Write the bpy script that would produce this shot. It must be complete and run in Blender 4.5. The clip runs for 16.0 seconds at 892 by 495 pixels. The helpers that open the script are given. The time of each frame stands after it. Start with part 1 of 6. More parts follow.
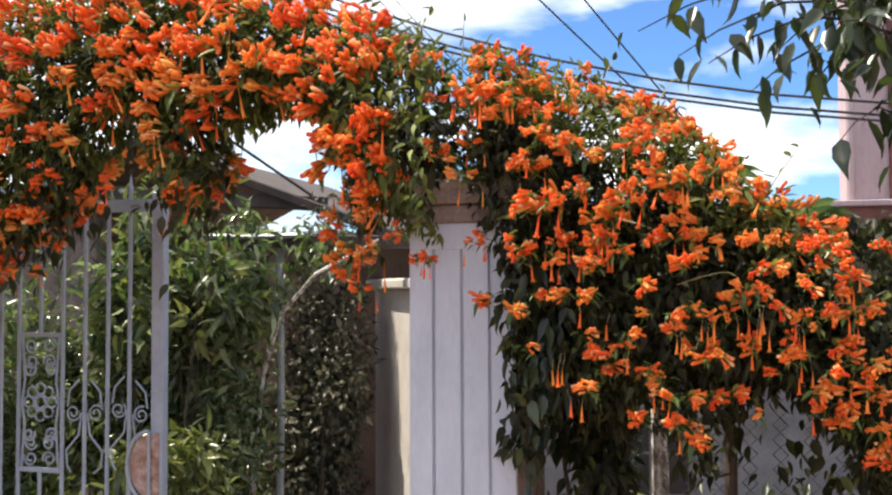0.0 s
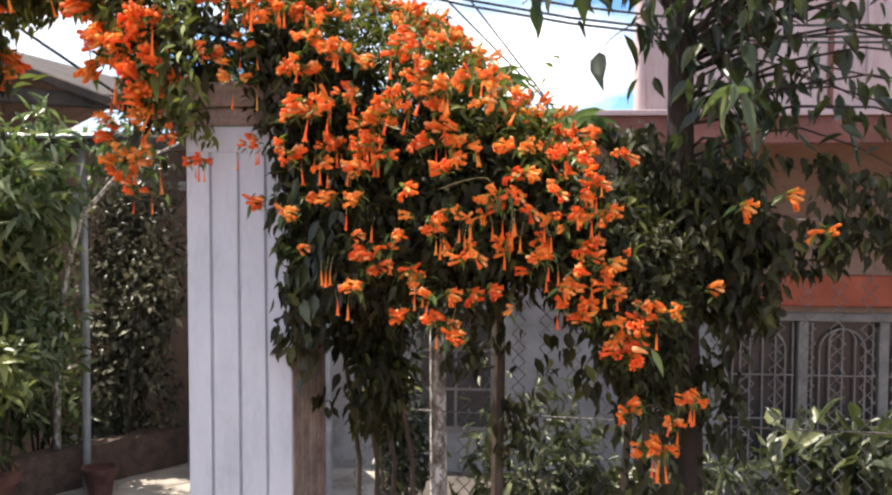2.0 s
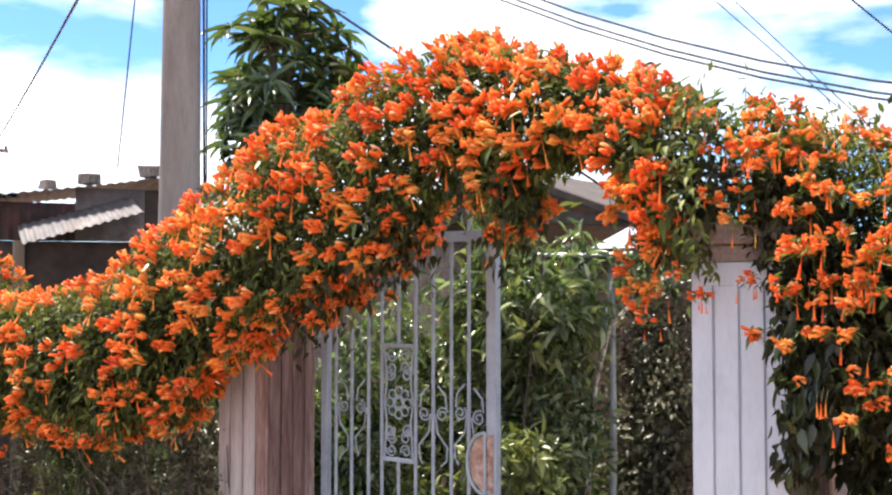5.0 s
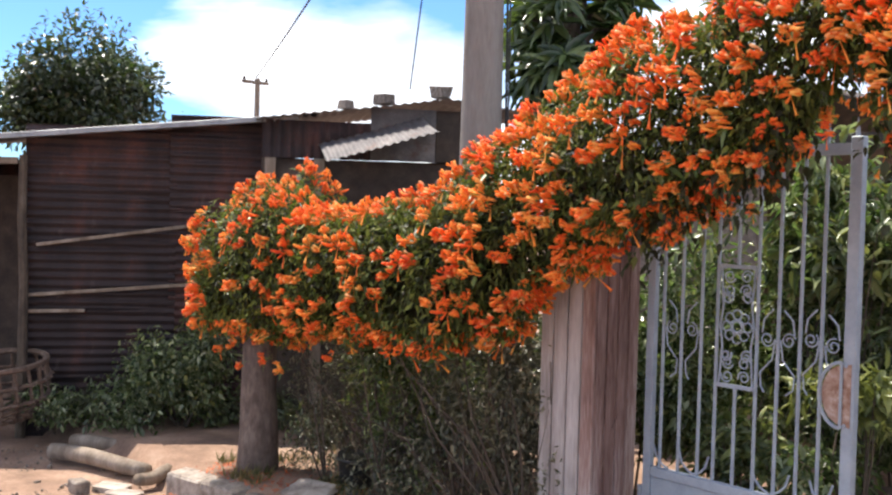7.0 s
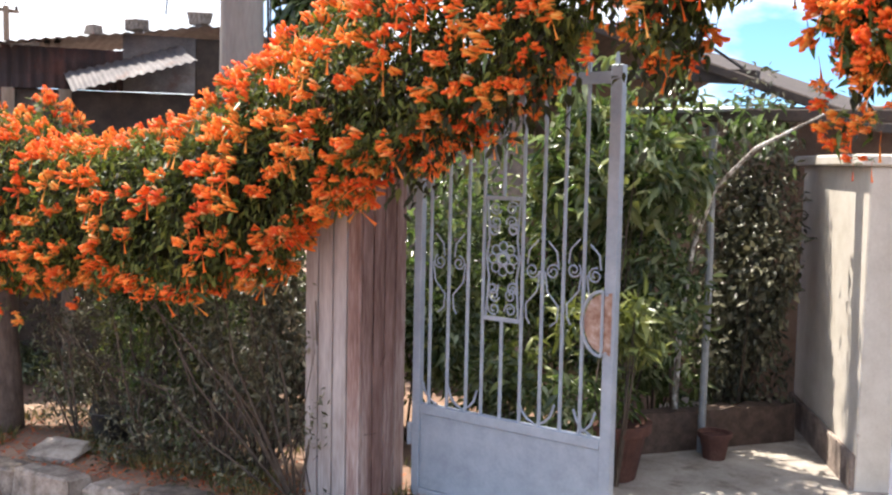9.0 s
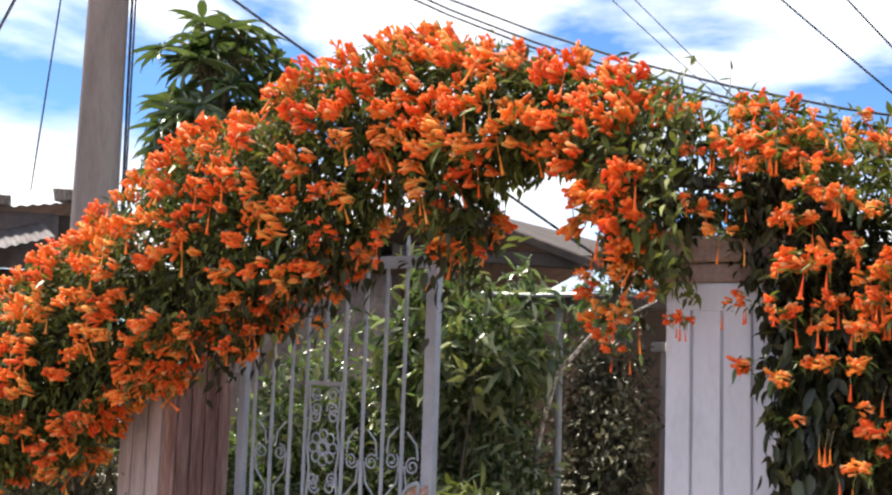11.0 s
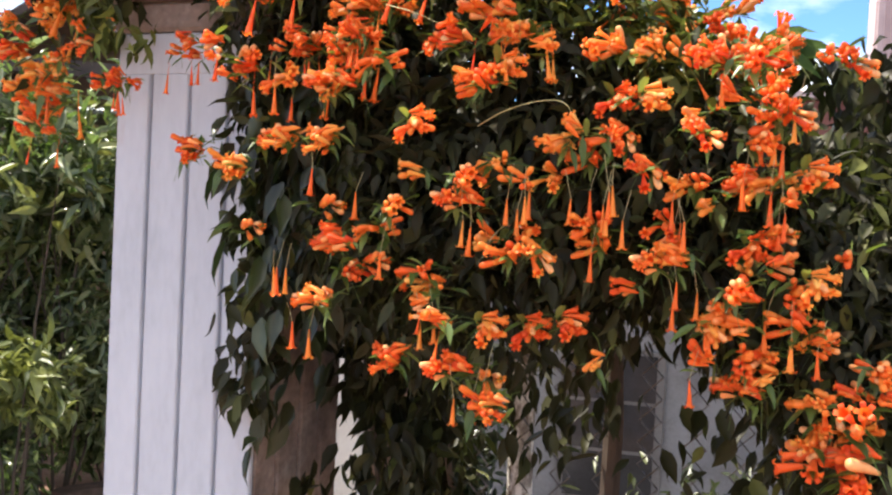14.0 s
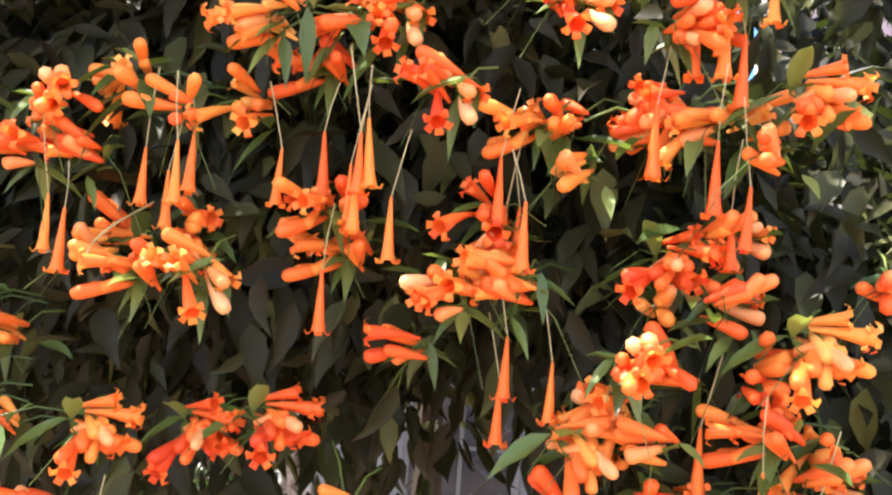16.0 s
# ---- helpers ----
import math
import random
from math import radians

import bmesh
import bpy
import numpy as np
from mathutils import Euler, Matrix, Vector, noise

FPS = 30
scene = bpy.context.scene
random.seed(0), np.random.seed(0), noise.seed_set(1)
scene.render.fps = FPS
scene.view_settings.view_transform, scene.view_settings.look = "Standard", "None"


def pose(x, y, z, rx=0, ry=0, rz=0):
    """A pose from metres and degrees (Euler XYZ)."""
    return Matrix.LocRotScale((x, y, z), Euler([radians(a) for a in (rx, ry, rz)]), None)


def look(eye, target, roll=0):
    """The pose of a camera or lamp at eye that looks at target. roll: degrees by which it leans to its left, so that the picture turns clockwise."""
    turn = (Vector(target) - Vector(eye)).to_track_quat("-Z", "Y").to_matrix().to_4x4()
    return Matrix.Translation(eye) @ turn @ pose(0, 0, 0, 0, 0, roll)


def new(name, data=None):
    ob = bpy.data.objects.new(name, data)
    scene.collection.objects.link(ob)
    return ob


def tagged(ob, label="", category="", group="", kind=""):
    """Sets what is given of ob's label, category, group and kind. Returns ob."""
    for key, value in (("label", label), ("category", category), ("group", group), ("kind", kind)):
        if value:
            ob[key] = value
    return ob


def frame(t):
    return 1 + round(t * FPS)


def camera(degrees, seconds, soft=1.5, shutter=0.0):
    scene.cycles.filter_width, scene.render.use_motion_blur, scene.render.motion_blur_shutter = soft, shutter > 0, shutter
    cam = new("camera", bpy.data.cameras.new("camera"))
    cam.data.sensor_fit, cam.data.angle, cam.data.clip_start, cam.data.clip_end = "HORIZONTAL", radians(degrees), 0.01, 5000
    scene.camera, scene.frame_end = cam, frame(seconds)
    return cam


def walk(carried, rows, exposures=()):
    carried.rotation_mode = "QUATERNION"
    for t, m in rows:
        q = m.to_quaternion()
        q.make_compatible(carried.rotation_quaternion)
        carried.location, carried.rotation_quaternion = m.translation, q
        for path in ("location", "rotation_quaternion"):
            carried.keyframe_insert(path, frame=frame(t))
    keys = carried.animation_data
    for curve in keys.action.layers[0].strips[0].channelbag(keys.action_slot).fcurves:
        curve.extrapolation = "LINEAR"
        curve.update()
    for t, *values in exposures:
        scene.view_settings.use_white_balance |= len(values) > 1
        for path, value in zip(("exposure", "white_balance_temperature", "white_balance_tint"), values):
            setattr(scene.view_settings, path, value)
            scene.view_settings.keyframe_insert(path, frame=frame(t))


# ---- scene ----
cam = camera(47.1, 16.0, soft=2.3)
PATH = [
    (0, (0.359, 0.560, 1.881), (-0.129, 2.498, 1.956), -0.2),
    (0.5, (0.406, 0.570, 1.886), (-0.003, 2.528, 1.924), -0.0),
    (1, (0.461, 0.556, 1.871), (0.158, 2.533, 1.908), 0.4),
    (1.5, (0.491, 0.538, 1.867), (0.293, 2.528, 1.854), 0.8),
    (2, (0.575, 0.511, 1.882), (0.389, 2.499, 1.768), 0.2),
    (2.5, (0.629, 0.458, 1.883), (0.350, 2.431, 1.707), -0.0),
    (3, (0.650, 0.411, 1.934), (0.257, 2.365, 1.776), -0.9),
    (3.5, (0.712, 0.394, 1.958), (0.174, 2.317, 1.833), -0.8),
    (4, (0.779, 0.366, 1.972), (0.040, 2.224, 1.921), -0.2),
    (4.5, (0.807, 0.319, 1.988), (-0.134, 2.083, 2.029), -0.4),
    (5, (0.777, 0.249, 1.999), (-0.360, 1.893, 2.070), -0.0),
    (5.2, (0.747, 0.216, 1.994), (-0.448, 1.818, 2.077), 0.4),
    (7.3, (0.160, 0.020, 1.864), (-1.328, 1.351, 1.760), 1.5),
    (7.5, (0.144, 0.062, 1.861), (-1.346, 1.388, 1.719), 1.4),
    (8, (0.123, 0.167, 1.841), (-1.305, 1.557, 1.670), 1.3),
    (8.5, (0.107, 0.224, 1.810), (-1.119, 1.794, 1.631), 1.6),
    (8.7, (0.089, 0.243, 1.820), (-1.067, 1.864, 1.627), 1.5),
    (10.8, (0.465, 0.658, 1.878), (-0.634, 2.321, 2.046), 2.7),
    (11, (0.478, 0.690, 1.876), (-0.554, 2.393, 2.062), 1.8),
    (11.5, (0.472, 0.857, 1.854), (-0.384, 2.653, 2.064), 2.3),
    (12, (0.495, 1.022, 1.812), (-0.261, 2.863, 2.011), 1.1),
    (12.5, (0.558, 1.202, 1.762), (-0.130, 3.075, 1.887), 3.0),
    (13, (0.642, 1.421, 1.748), (-0.003, 3.313, 1.812), 2.6),
    (13.5, (0.663, 1.638, 1.727), (0.113, 3.561, 1.729), 1.4),
    (14, (0.693, 1.862, 1.748), (0.115, 3.775, 1.684), 2.8),
    (14.5, (0.679, 2.072, 1.749), (0.129, 3.994, 1.685), 2.9),
    (15, (0.653, 2.278, 1.740), (0.212, 4.228, 1.694), 2.2),
    (15.5, (0.666, 2.490, 1.723), (0.270, 4.449, 1.659), 3.2),
    (16, (0.657, 2.663, 1.726), (0.321, 4.634, 1.718), 4.0),
]
EXPOSURES = [(0, 0.75, 6750, 10), (1.0, 0.70, 6750, 10), (1.5, 0.76, 6750, 10), (2.5, 1.18, 6750, 10), (3.5, 1.34, 6750, 10), (5, 1.22, 6700, 10), (7.5, 0.9, 6650, 10), (8, 0.98, 6650, 10), (8.7, 1.22, 6650, 10), (11, 0.84, 6750, 10), (12.5, 0.78, 6750, 10), (13.5, 1.05, 6750, 10), (14.5, 1.47, 6800, 10), (16, 2.02, 6380, 10)]
walk(cam, [(t, look(eye, target, roll)) for t, eye, target, roll in PATH], EXPOSURES)

# ---- world, sun ----
SUN_DIR = Vector((-0.40, 0.05, 0.91)).normalized()


def make_world():
    w = bpy.data.worlds.new("sky")
    scene.world = w
    w.use_nodes = True
    nt = w.node_tree
    nt.nodes.clear()
    out = nt.nodes.new("ShaderNodeOutputWorld")
    bg = nt.nodes.new("ShaderNodeBackground")
    sky = nt.nodes.new("ShaderNodeTexSky")
    sky.sky_type = "NISHITA"
    sky.sun_disc = False
    sky.sun_elevation = math.asin(SUN_DIR.z)
    sky.sun_rotation = math.atan2(SUN_DIR.x, SUN_DIR.y)
    sky.altitude = 1300
    sky.dust_density = 0.6
    sky.ozone_density = 2.5
    tc = nt.nodes.new("ShaderNodeTexCoord")
    mp = nt.nodes.new("ShaderNodeMapping")
    mp.inputs["Scale"].default_value = (1.0, 1.0, 2.6)
    mp.inputs["Location"].default_value = (2.35, 0.4, 0.25)
    nz = nt.nodes.new("ShaderNodeTexNoise")
    nz.inputs["Scale"].default_value = 2.1
    nz.inputs["Detail"].default_value = 7
    nz.inputs["Roughness"].default_value = 0.52
    nz.inputs["Distortion"].default_value = 0.15
    rp = nt.nodes.new("ShaderNodeValToRGB")
    rp.color_ramp.elements[0].position = 0.465
    rp.color_ramp.elements[1].position = 0.59
    shade = nt.nodes.new("ShaderNodeTexNoise")
    shade.inputs["Scale"].default_value = 4.5
    shade.inputs["Detail"].default_value = 4
    srp = nt.nodes.new("ShaderNodeValToRGB")
    srp.color_ramp.elements[0].position = 0.35
    srp.color_ramp.elements[0].color = (7.5, 8.0, 9.2, 1)
    srp.color_ramp.elements[1].position = 0.6
    srp.color_ramp.elements[1].color = (13.5, 13.5, 13.6, 1)
    tint = nt.nodes.new("ShaderNodeMix")
    tint.data_type = "RGBA"
    tint.blend_type = "MULTIPLY"
    tint.inputs["Factor"].default_value = 1.0
    tint.inputs["B"].default_value = (0.62, 0.9, 1.22, 1)
    mix = nt.nodes.new("ShaderNodeMix")
    mix.data_type = "RGBA"
    L = nt.links.new
    L(tc.outputs["Generated"], mp.inputs["Vector"])
    L(mp.outputs["Vector"], nz.inputs["Vector"])
    L(mp.outputs["Vector"], shade.inputs["Vector"])
    # a bank of cumulus low in the sky behind the arch
    dot = nt.nodes.new("ShaderNodeVectorMath")
    dot.operation = "DOT_PRODUCT"
    dot.inputs[1].default_value = (-0.36, 0.87, 0.34)
    bank = nt.nodes.new("ShaderNodeMapRange")
    bank.interpolation_type = "SMOOTHSTEP"
    bank.inputs["From Min"].default_value = 0.95
    bank.inputs["From Max"].default_value = 0.995
    bank.inputs["To Min"].default_value = 0.0
    bank.inputs["To Max"].default_value = 0.07
    both = nt.nodes.new("ShaderNodeMath")
    L(tc.outputs["Generated"], dot.inputs[0])
    L(dot.outputs["Value"], bank.inputs["Value"])
    L(nz.outputs["Fac"], both.inputs[0])
    L(bank.outputs["Result"], both.inputs[1])
    # a clear blue gap beside the pole
    dot2 = nt.nodes.new("ShaderNodeVectorMath")
    dot2.operation = "DOT_PRODUCT"
    dot2.inputs[1].default_value = (-0.70, 0.64, 0.31)
    gap = nt.nodes.new("ShaderNodeMapRange")
    gap.interpolation_type = "SMOOTHSTEP"
    gap.inputs["From Min"].default_value = 0.965
    gap.inputs["From Max"].default_value = 0.998
    gap.inputs["To Min"].default_value = 0.0
    gap.inputs["To Max"].default_value = 0.11
    less = nt.nodes.new("ShaderNodeMath")
    less.operation = "SUBTRACT"
    L(tc.outputs["Generated"], dot2.inputs[0])
    L(dot2.outputs["Value"], gap.inputs["Value"])
    L(both.outputs["Value"], less.inputs[0])
    L(gap.outputs["Result"], less.inputs[1])
    L(less.outputs["Value"], rp.inputs["Fac"])
    L(shade.outputs["Fac"], srp.inputs["Fac"])
    L(sky.outputs["Color"], tint.inputs["A"])
    L(rp.outputs["Color"], mix.inputs["Factor"])
    L(tint.outputs["Result"], mix.inputs["A"])
    L(srp.outputs["Color"], mix.inputs["B"])
    L(mix.outputs["Result"], bg.inputs["Color"])
    bg.inputs["Strength"].default_value = 0.1
    L(bg.outputs["Background"], out.inputs["Surface"])


make_world()
sun = new("sun", bpy.data.lights.new("sun", "SUN"))
sun.data.energy = 5.0
sun.data.angle = radians(0.6)
sun.data.color = (1.0, 0.94, 0.84)
sun.matrix_world = look(SUN_DIR * 30, (0, 0, 0))


# ---- materials ----
def nodes_of(name):
    m = bpy.data.materials.new(name)
    m.use_nodes = True
    nt = m.node_tree
    return m, nt, nt.nodes["Principled BSDF"], nt.links.new


def ramp(nt, stops):
    r = nt.nodes.new("ShaderNodeValToRGB")
    e = r.color_ramp.elements
    while len(e) < len(stops):
        e.new(0.5)
    for el, (p, c) in zip(e, stops):
        el.position = p
        el.color = (*c, 1)
    return r


def surface(name, stops, scale=6.0, rough=0.8, metal=0.0, bump=0.3, fine=60.0, dist=0.004, stretch=(1, 1, 1), stain=None, rand=0.0):
    """A weathered surface: a colour ramp over a coarse and a fine noise, stains, bump, and an optional shift per object."""
    m, nt, b, L = nodes_of(name)
    tc = nt.nodes.new("ShaderNodeTexCoord")
    mp = nt.nodes.new("ShaderNodeMapping")
    mp.inputs["Scale"].default_value = stretch
    L(tc.outputs["Object"], mp.inputs["Vector"])
    n1 = nt.nodes.new("ShaderNodeTexNoise")
    n1.inputs["Scale"].default_value = scale
    n1.inputs["Detail"].default_value = 6
    n1.inputs["Roughness"].default_value = 0.62
    n2 = nt.nodes.new("ShaderNodeTexNoise")
    n2.inputs["Scale"].default_value = fine
    n2.inputs["Detail"].default_value = 4
    L(mp.outputs["Vector"], n1.inputs["Vector"])
    L(mp.outputs["Vector"], n2.inputs["Vector"])
    add = nt.nodes.new("ShaderNodeMath")
    add.operation = "MULTIPLY_ADD"
    add.inputs[1].default_value = 0.3
    L(n2.outputs["Fac"], add.inputs[0])
    sub = nt.nodes.new("ShaderNodeMath")
    sub.operation = "SUBTRACT"
    sub.inputs[1].default_value = 0.15
    L(n1.outputs["Fac"], sub.inputs[0])
    L(sub.outputs[0], add.inputs[2])
    fac = add.outputs[0]
    if rand:
        oi = nt.nodes.new("ShaderNodeObjectInfo")
        ra = nt.nodes.new("ShaderNodeMath")
        ra.operation = "MULTIPLY_ADD"
        ra.inputs[1].default_value = rand
        L(oi.outputs["Random"], ra.inputs[0])
        rs = nt.nodes.new("ShaderNodeMath")
        rs.operation = "SUBTRACT"
        rs.inputs[1].default_value = rand / 2
        L(fac, rs.inputs[0])
        L(rs.outputs[0], ra.inputs[2])
        fac = ra.outputs[0]
    r = ramp(nt, stops)
    L(fac, r.inputs["Fac"])
    col = r.outputs["Color"]
    if stain:
        c, s, lo, hi = stain
        n3 = nt.nodes.new("ShaderNodeTexNoise")
        n3.inputs["Scale"].default_value = s
        n3.inputs["Detail"].default_value = 8
        n3.inputs["Roughness"].default_value = 0.7
        L(mp.outputs["Vector"], n3.inputs["Vector"])
        r3 = ramp(nt, [(lo, (0, 0, 0)), (hi, (1, 1, 1))])
        L(n3.outputs["Fac"], r3.inputs["Fac"])
        mx = nt.nodes.new("ShaderNodeMix")
        mx.data_type = "RGBA"
        mx.inputs["B"].default_value = (*c, 1)
        L(r3.outputs["Color"], mx.inputs["Factor"])
        L(col, mx.inputs["A"])
        col = mx.outputs["Result"]
    L(col, b.inputs["Base Color"])
    b.inputs["Roughness"].default_value = rough
    b.inputs["Metallic"].default_value = metal
    bp = nt.nodes.new("ShaderNodeBump")
    bp.inputs["Strength"].default_value = bump
    bp.inputs["Distance"].default_value = dist
    L(add.outputs[0], bp.inputs["Height"])
    L(bp.outputs["Normal"], b.inputs["Normal"])
    return m


def living(name, stops, rough=0.45, glow=(0.2, 0.4, 0.05), thin=0.25, per_object=False, vein=0.0, spec=0.5):
    """Leaf or petal: hue by island, some light through it."""
    m, nt, b, L = nodes_of(name)
    g = nt.nodes.new("ShaderNodeNewGeometry")
    src = g.outputs["Random Per Island"]
    if per_object:
        oi = nt.nodes.new("ShaderNodeObjectInfo")
        av = nt.nodes.new("ShaderNodeMix")
        av.inputs["Factor"].default_value = 0.5
        L(src, av.inputs["A"])
        L(oi.outputs["Random"], av.inputs["B"])
        src = av.outputs["Result"]
    r = ramp(nt, stops)
    L(src, r.inputs["Fac"])
    tc = nt.nodes.new("ShaderNodeTexCoord")
    n = nt.nodes.new("ShaderNodeTexNoise")
    n.inputs["Scale"].default_value = 45
    n.inputs["Detail"].default_value = 3
    L(tc.outputs["Object"], n.inputs["Vector"])
    hs = nt.nodes.new("ShaderNodeHueSaturation")
    mr = nt.nodes.new("ShaderNodeMapRange")
    mr.inputs["To Min"].default_value = 0.7
    mr.inputs["To Max"].default_value = 1.3
    L(n.outputs["Fac"], mr.inputs["Value"])
    L(mr.outputs["Result"], hs.inputs["Value"])
    L(r.outputs["Color"], hs.inputs["Color"])
    L(hs.outputs["Color"], b.inputs["Base Color"])
    b.inputs["Roughness"].default_value = rough
    b.inputs["Specular IOR Level"].default_value = spec
    t = nt.nodes.new("ShaderNodeBsdfTranslucent")
    mc = nt.nodes.new("ShaderNodeMix")
    mc.data_type = "RGBA"
    mc.inputs["Factor"].default_value = 0.5
    mc.inputs["B"].default_value = (*glow, 1)
    L(hs.outputs["Color"], mc.inputs["A"])
    L(mc.outputs["Result"], t.inputs["Color"])
    mx = nt.nodes.new("ShaderNodeMixShader")
    mx.inputs["Fac"].default_value = thin
    L(b.outputs["BSDF"], mx.inputs[1])
    L(t.outputs["BSDF"], mx.inputs[2])
    L(mx.outputs["Shader"], nt.nodes["Material Output"].inputs["Surface"])
    return m


# White plaster tinted blue: the sky's light is put into the base.
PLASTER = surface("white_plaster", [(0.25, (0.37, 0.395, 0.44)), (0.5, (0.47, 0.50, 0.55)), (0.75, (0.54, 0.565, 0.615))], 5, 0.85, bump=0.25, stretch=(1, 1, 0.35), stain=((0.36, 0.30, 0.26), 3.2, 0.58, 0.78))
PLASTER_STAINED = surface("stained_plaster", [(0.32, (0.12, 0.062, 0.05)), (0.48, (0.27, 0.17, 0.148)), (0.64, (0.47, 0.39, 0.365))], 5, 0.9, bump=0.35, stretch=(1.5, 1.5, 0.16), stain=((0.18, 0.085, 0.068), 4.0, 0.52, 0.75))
PLASTER_DIRTY = surface("dirty_whitewash", [(0.3, (0.22, 0.18, 0.165)), (0.5, (0.41, 0.365, 0.35)), (0.68, (0.57, 0.52, 0.51))], 5.5, 0.88, bump=0.35, stretch=(1.5, 1.5, 0.16), stain=((0.22, 0.13, 0.1), 3.6, 0.57, 0.75))
# Yard floor colour carries the shade of eave, vine and tree.
YARD = surface("shaded_yard_concrete", [(0.3, (0.05, 0.04, 0.034)), (0.55, (0.095, 0.078, 0.068)), (0.8, (0.16, 0.136, 0.12))], 3, 0.92, bump=0.4)
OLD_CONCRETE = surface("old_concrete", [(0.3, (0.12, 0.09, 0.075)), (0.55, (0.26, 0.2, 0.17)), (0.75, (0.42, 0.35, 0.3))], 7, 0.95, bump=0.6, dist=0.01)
# White gate paint darkened and blued; the arch's sky-lit shade is in it.
GATE_PAINT = surface("gate_paint", [(0.3, (0.26, 0.30, 0.36)), (0.55, (0.335, 0.38, 0.44)), (0.8, (0.41, 0.45, 0.51))], 7, 0.5, bump=0.1, stain=((0.32, 0.2, 0.13), 9, 0.68, 0.80))
RUST = surface("rusty_handle", [(0.3, (0.22, 0.10, 0.06)), (0.55, (0.42, 0.28, 0.22)), (0.8, (0.6, 0.52, 0.48))], 20, 0.8, bump=0.3)
DIRT = surface("dry_earth", [(0.28, (0.135, 0.082, 0.057)), (0.5, (0.24, 0.147, 0.102)), (0.72, (0.355, 0.243, 0.178))], 2.2, 0.97, bump=0.9, fine=38, dist=0.02, stain=((0.12, 0.078, 0.048), 2.7, 0.57, 0.75))
# Paving tone lowered for the dappled shade on it, with dark blotches.
PAVING = surface("concrete_paving", [(0.3, (0.20, 0.165, 0.14)), (0.55, (0.36, 0.32, 0.28)), (0.8, (0.5, 0.455, 0.41))], 3, 0.9, bump=0.4, stain=((0.12, 0.09, 0.07), 5, 0.55, 0.72))
DARK_PLASTIC = surface("dark_plastic", [(0.3, (0.012, 0.012, 0.013)), (0.7, (0.03, 0.028, 0.027))], 8, 0.45, bump=0.08)
STONE = surface("kerb_stone", [(0.3, (0.09, 0.072, 0.06)), (0.5, (0.22, 0.18, 0.15)), (0.75, (0.4, 0.345, 0.3))], 9, 0.95, bump=0.8, dist=0.012, rand=0.25)
# Lighter copy of the kerb stone; sun on the slabs is painted in.
SUNLIT_STONE = surface("sunlit_slab", [(0.3, (0.17, 0.135, 0.11)), (0.5, (0.33, 0.275, 0.235)), (0.75, (0.48, 0.42, 0.365))], 7, 0.95, bump=0.7, dist=0.01, rand=0.25)
TIN_DARK = surface("dark_rusty_sheet", [(0.25, (0.013, 0.009, 0.010)), (0.5, (0.034, 0.02, 0.02)), (0.72, (0.09, 0.036, 0.03))], 2.2, 0.75, metal=0.2, bump=0.3, stretch=(1.6, 1.6, 0.7), stain=((0.10, 0.07, 0.07), 3.4, 0.62, 0.78), rand=0.35)
TIN_GREY = surface("galvanised_sheet", [(0.3, (0.16, 0.16, 0.17)), (0.55, (0.3, 0.3, 0.31)), (0.8, (0.44, 0.44, 0.44))], 3, 0.5, metal=0.5, bump=0.2, stain=((0.2, 0.11, 0.07), 4, 0.6, 0.75))
TIN_DULL = surface("dull_old_sheet", [(0.3, (0.07, 0.065, 0.07)), (0.55, (0.14, 0.125, 0.125)), (0.8, (0.26, 0.24, 0.23))], 3, 0.7, metal=0.2, bump=0.2, stain=((0.12, 0.06, 0.04), 4, 0.55, 0.75))
POLE_MAT = surface("pole_concrete", [(0.3, (0.15, 0.122, 0.107)), (0.55, (0.235, 0.2, 0.18)), (0.8, (0.31, 0.275, 0.25))], 4, 0.9, bump=0.3, stretch=(1, 1, 0.2))
WOOD = surface("grey_timber", [(0.3, (0.10, 0.07, 0.05)), (0.55, (0.22, 0.17, 0.13)), (0.8, (0.36, 0.3, 0.25))], 6, 0.9, bump=0.5, stretch=(1, 1, 0.15))
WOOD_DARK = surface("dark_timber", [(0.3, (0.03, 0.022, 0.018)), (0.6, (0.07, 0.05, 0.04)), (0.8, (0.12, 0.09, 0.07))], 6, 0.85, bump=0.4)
TRUNK_DARK = surface("dark_tree_bark", [(0.3, (0.016, 0.011, 0.009)), (0.55, (0.036, 0.025, 0.02)), (0.8, (0.075, 0.054, 0.044))], 16, 0.95, bump=0.9, dist=0.008, stretch=(1, 1, 0.3))
BARK = surface("bark", [(0.3, (0.035, 0.026, 0.02)), (0.55, (0.085, 0.062, 0.046)), (0.8, (0.17, 0.135, 0.105))], 14, 0.95, bump=0.8, stretch=(1, 1, 0.3))
POST_MOTTLED = surface("lichened_post", [(0.36, (0.10, 0.075, 0.055)), (0.5, (0.34, 0.31, 0.27)), (0.6, (0.72, 0.7, 0.66))], 24, 0.9, bump=0.5, stretch=(1, 1, 0.5))
WIRE = surface("fence_wire", [(0.3, (0.10, 0.085, 0.075)), (0.6, (0.2, 0.18, 0.17)), (0.8, (0.3, 0.28, 0.27))], 30, 0.6, metal=0.5, bump=0.1)
CABLE = surface("black_cable", [(0.3, (0.012, 0.012, 0.013)), (0.8, (0.03, 0.03, 0.032))], 30, 0.7, bump=0.05)
FASCIA = surface("brown_fascia", [(0.3, (0.13, 0.045, 0.035)), (0.55, (0.21, 0.08, 0.062)), (0.8, (0.28, 0.13, 0.1))], 5, 0.7, bump=0.15)
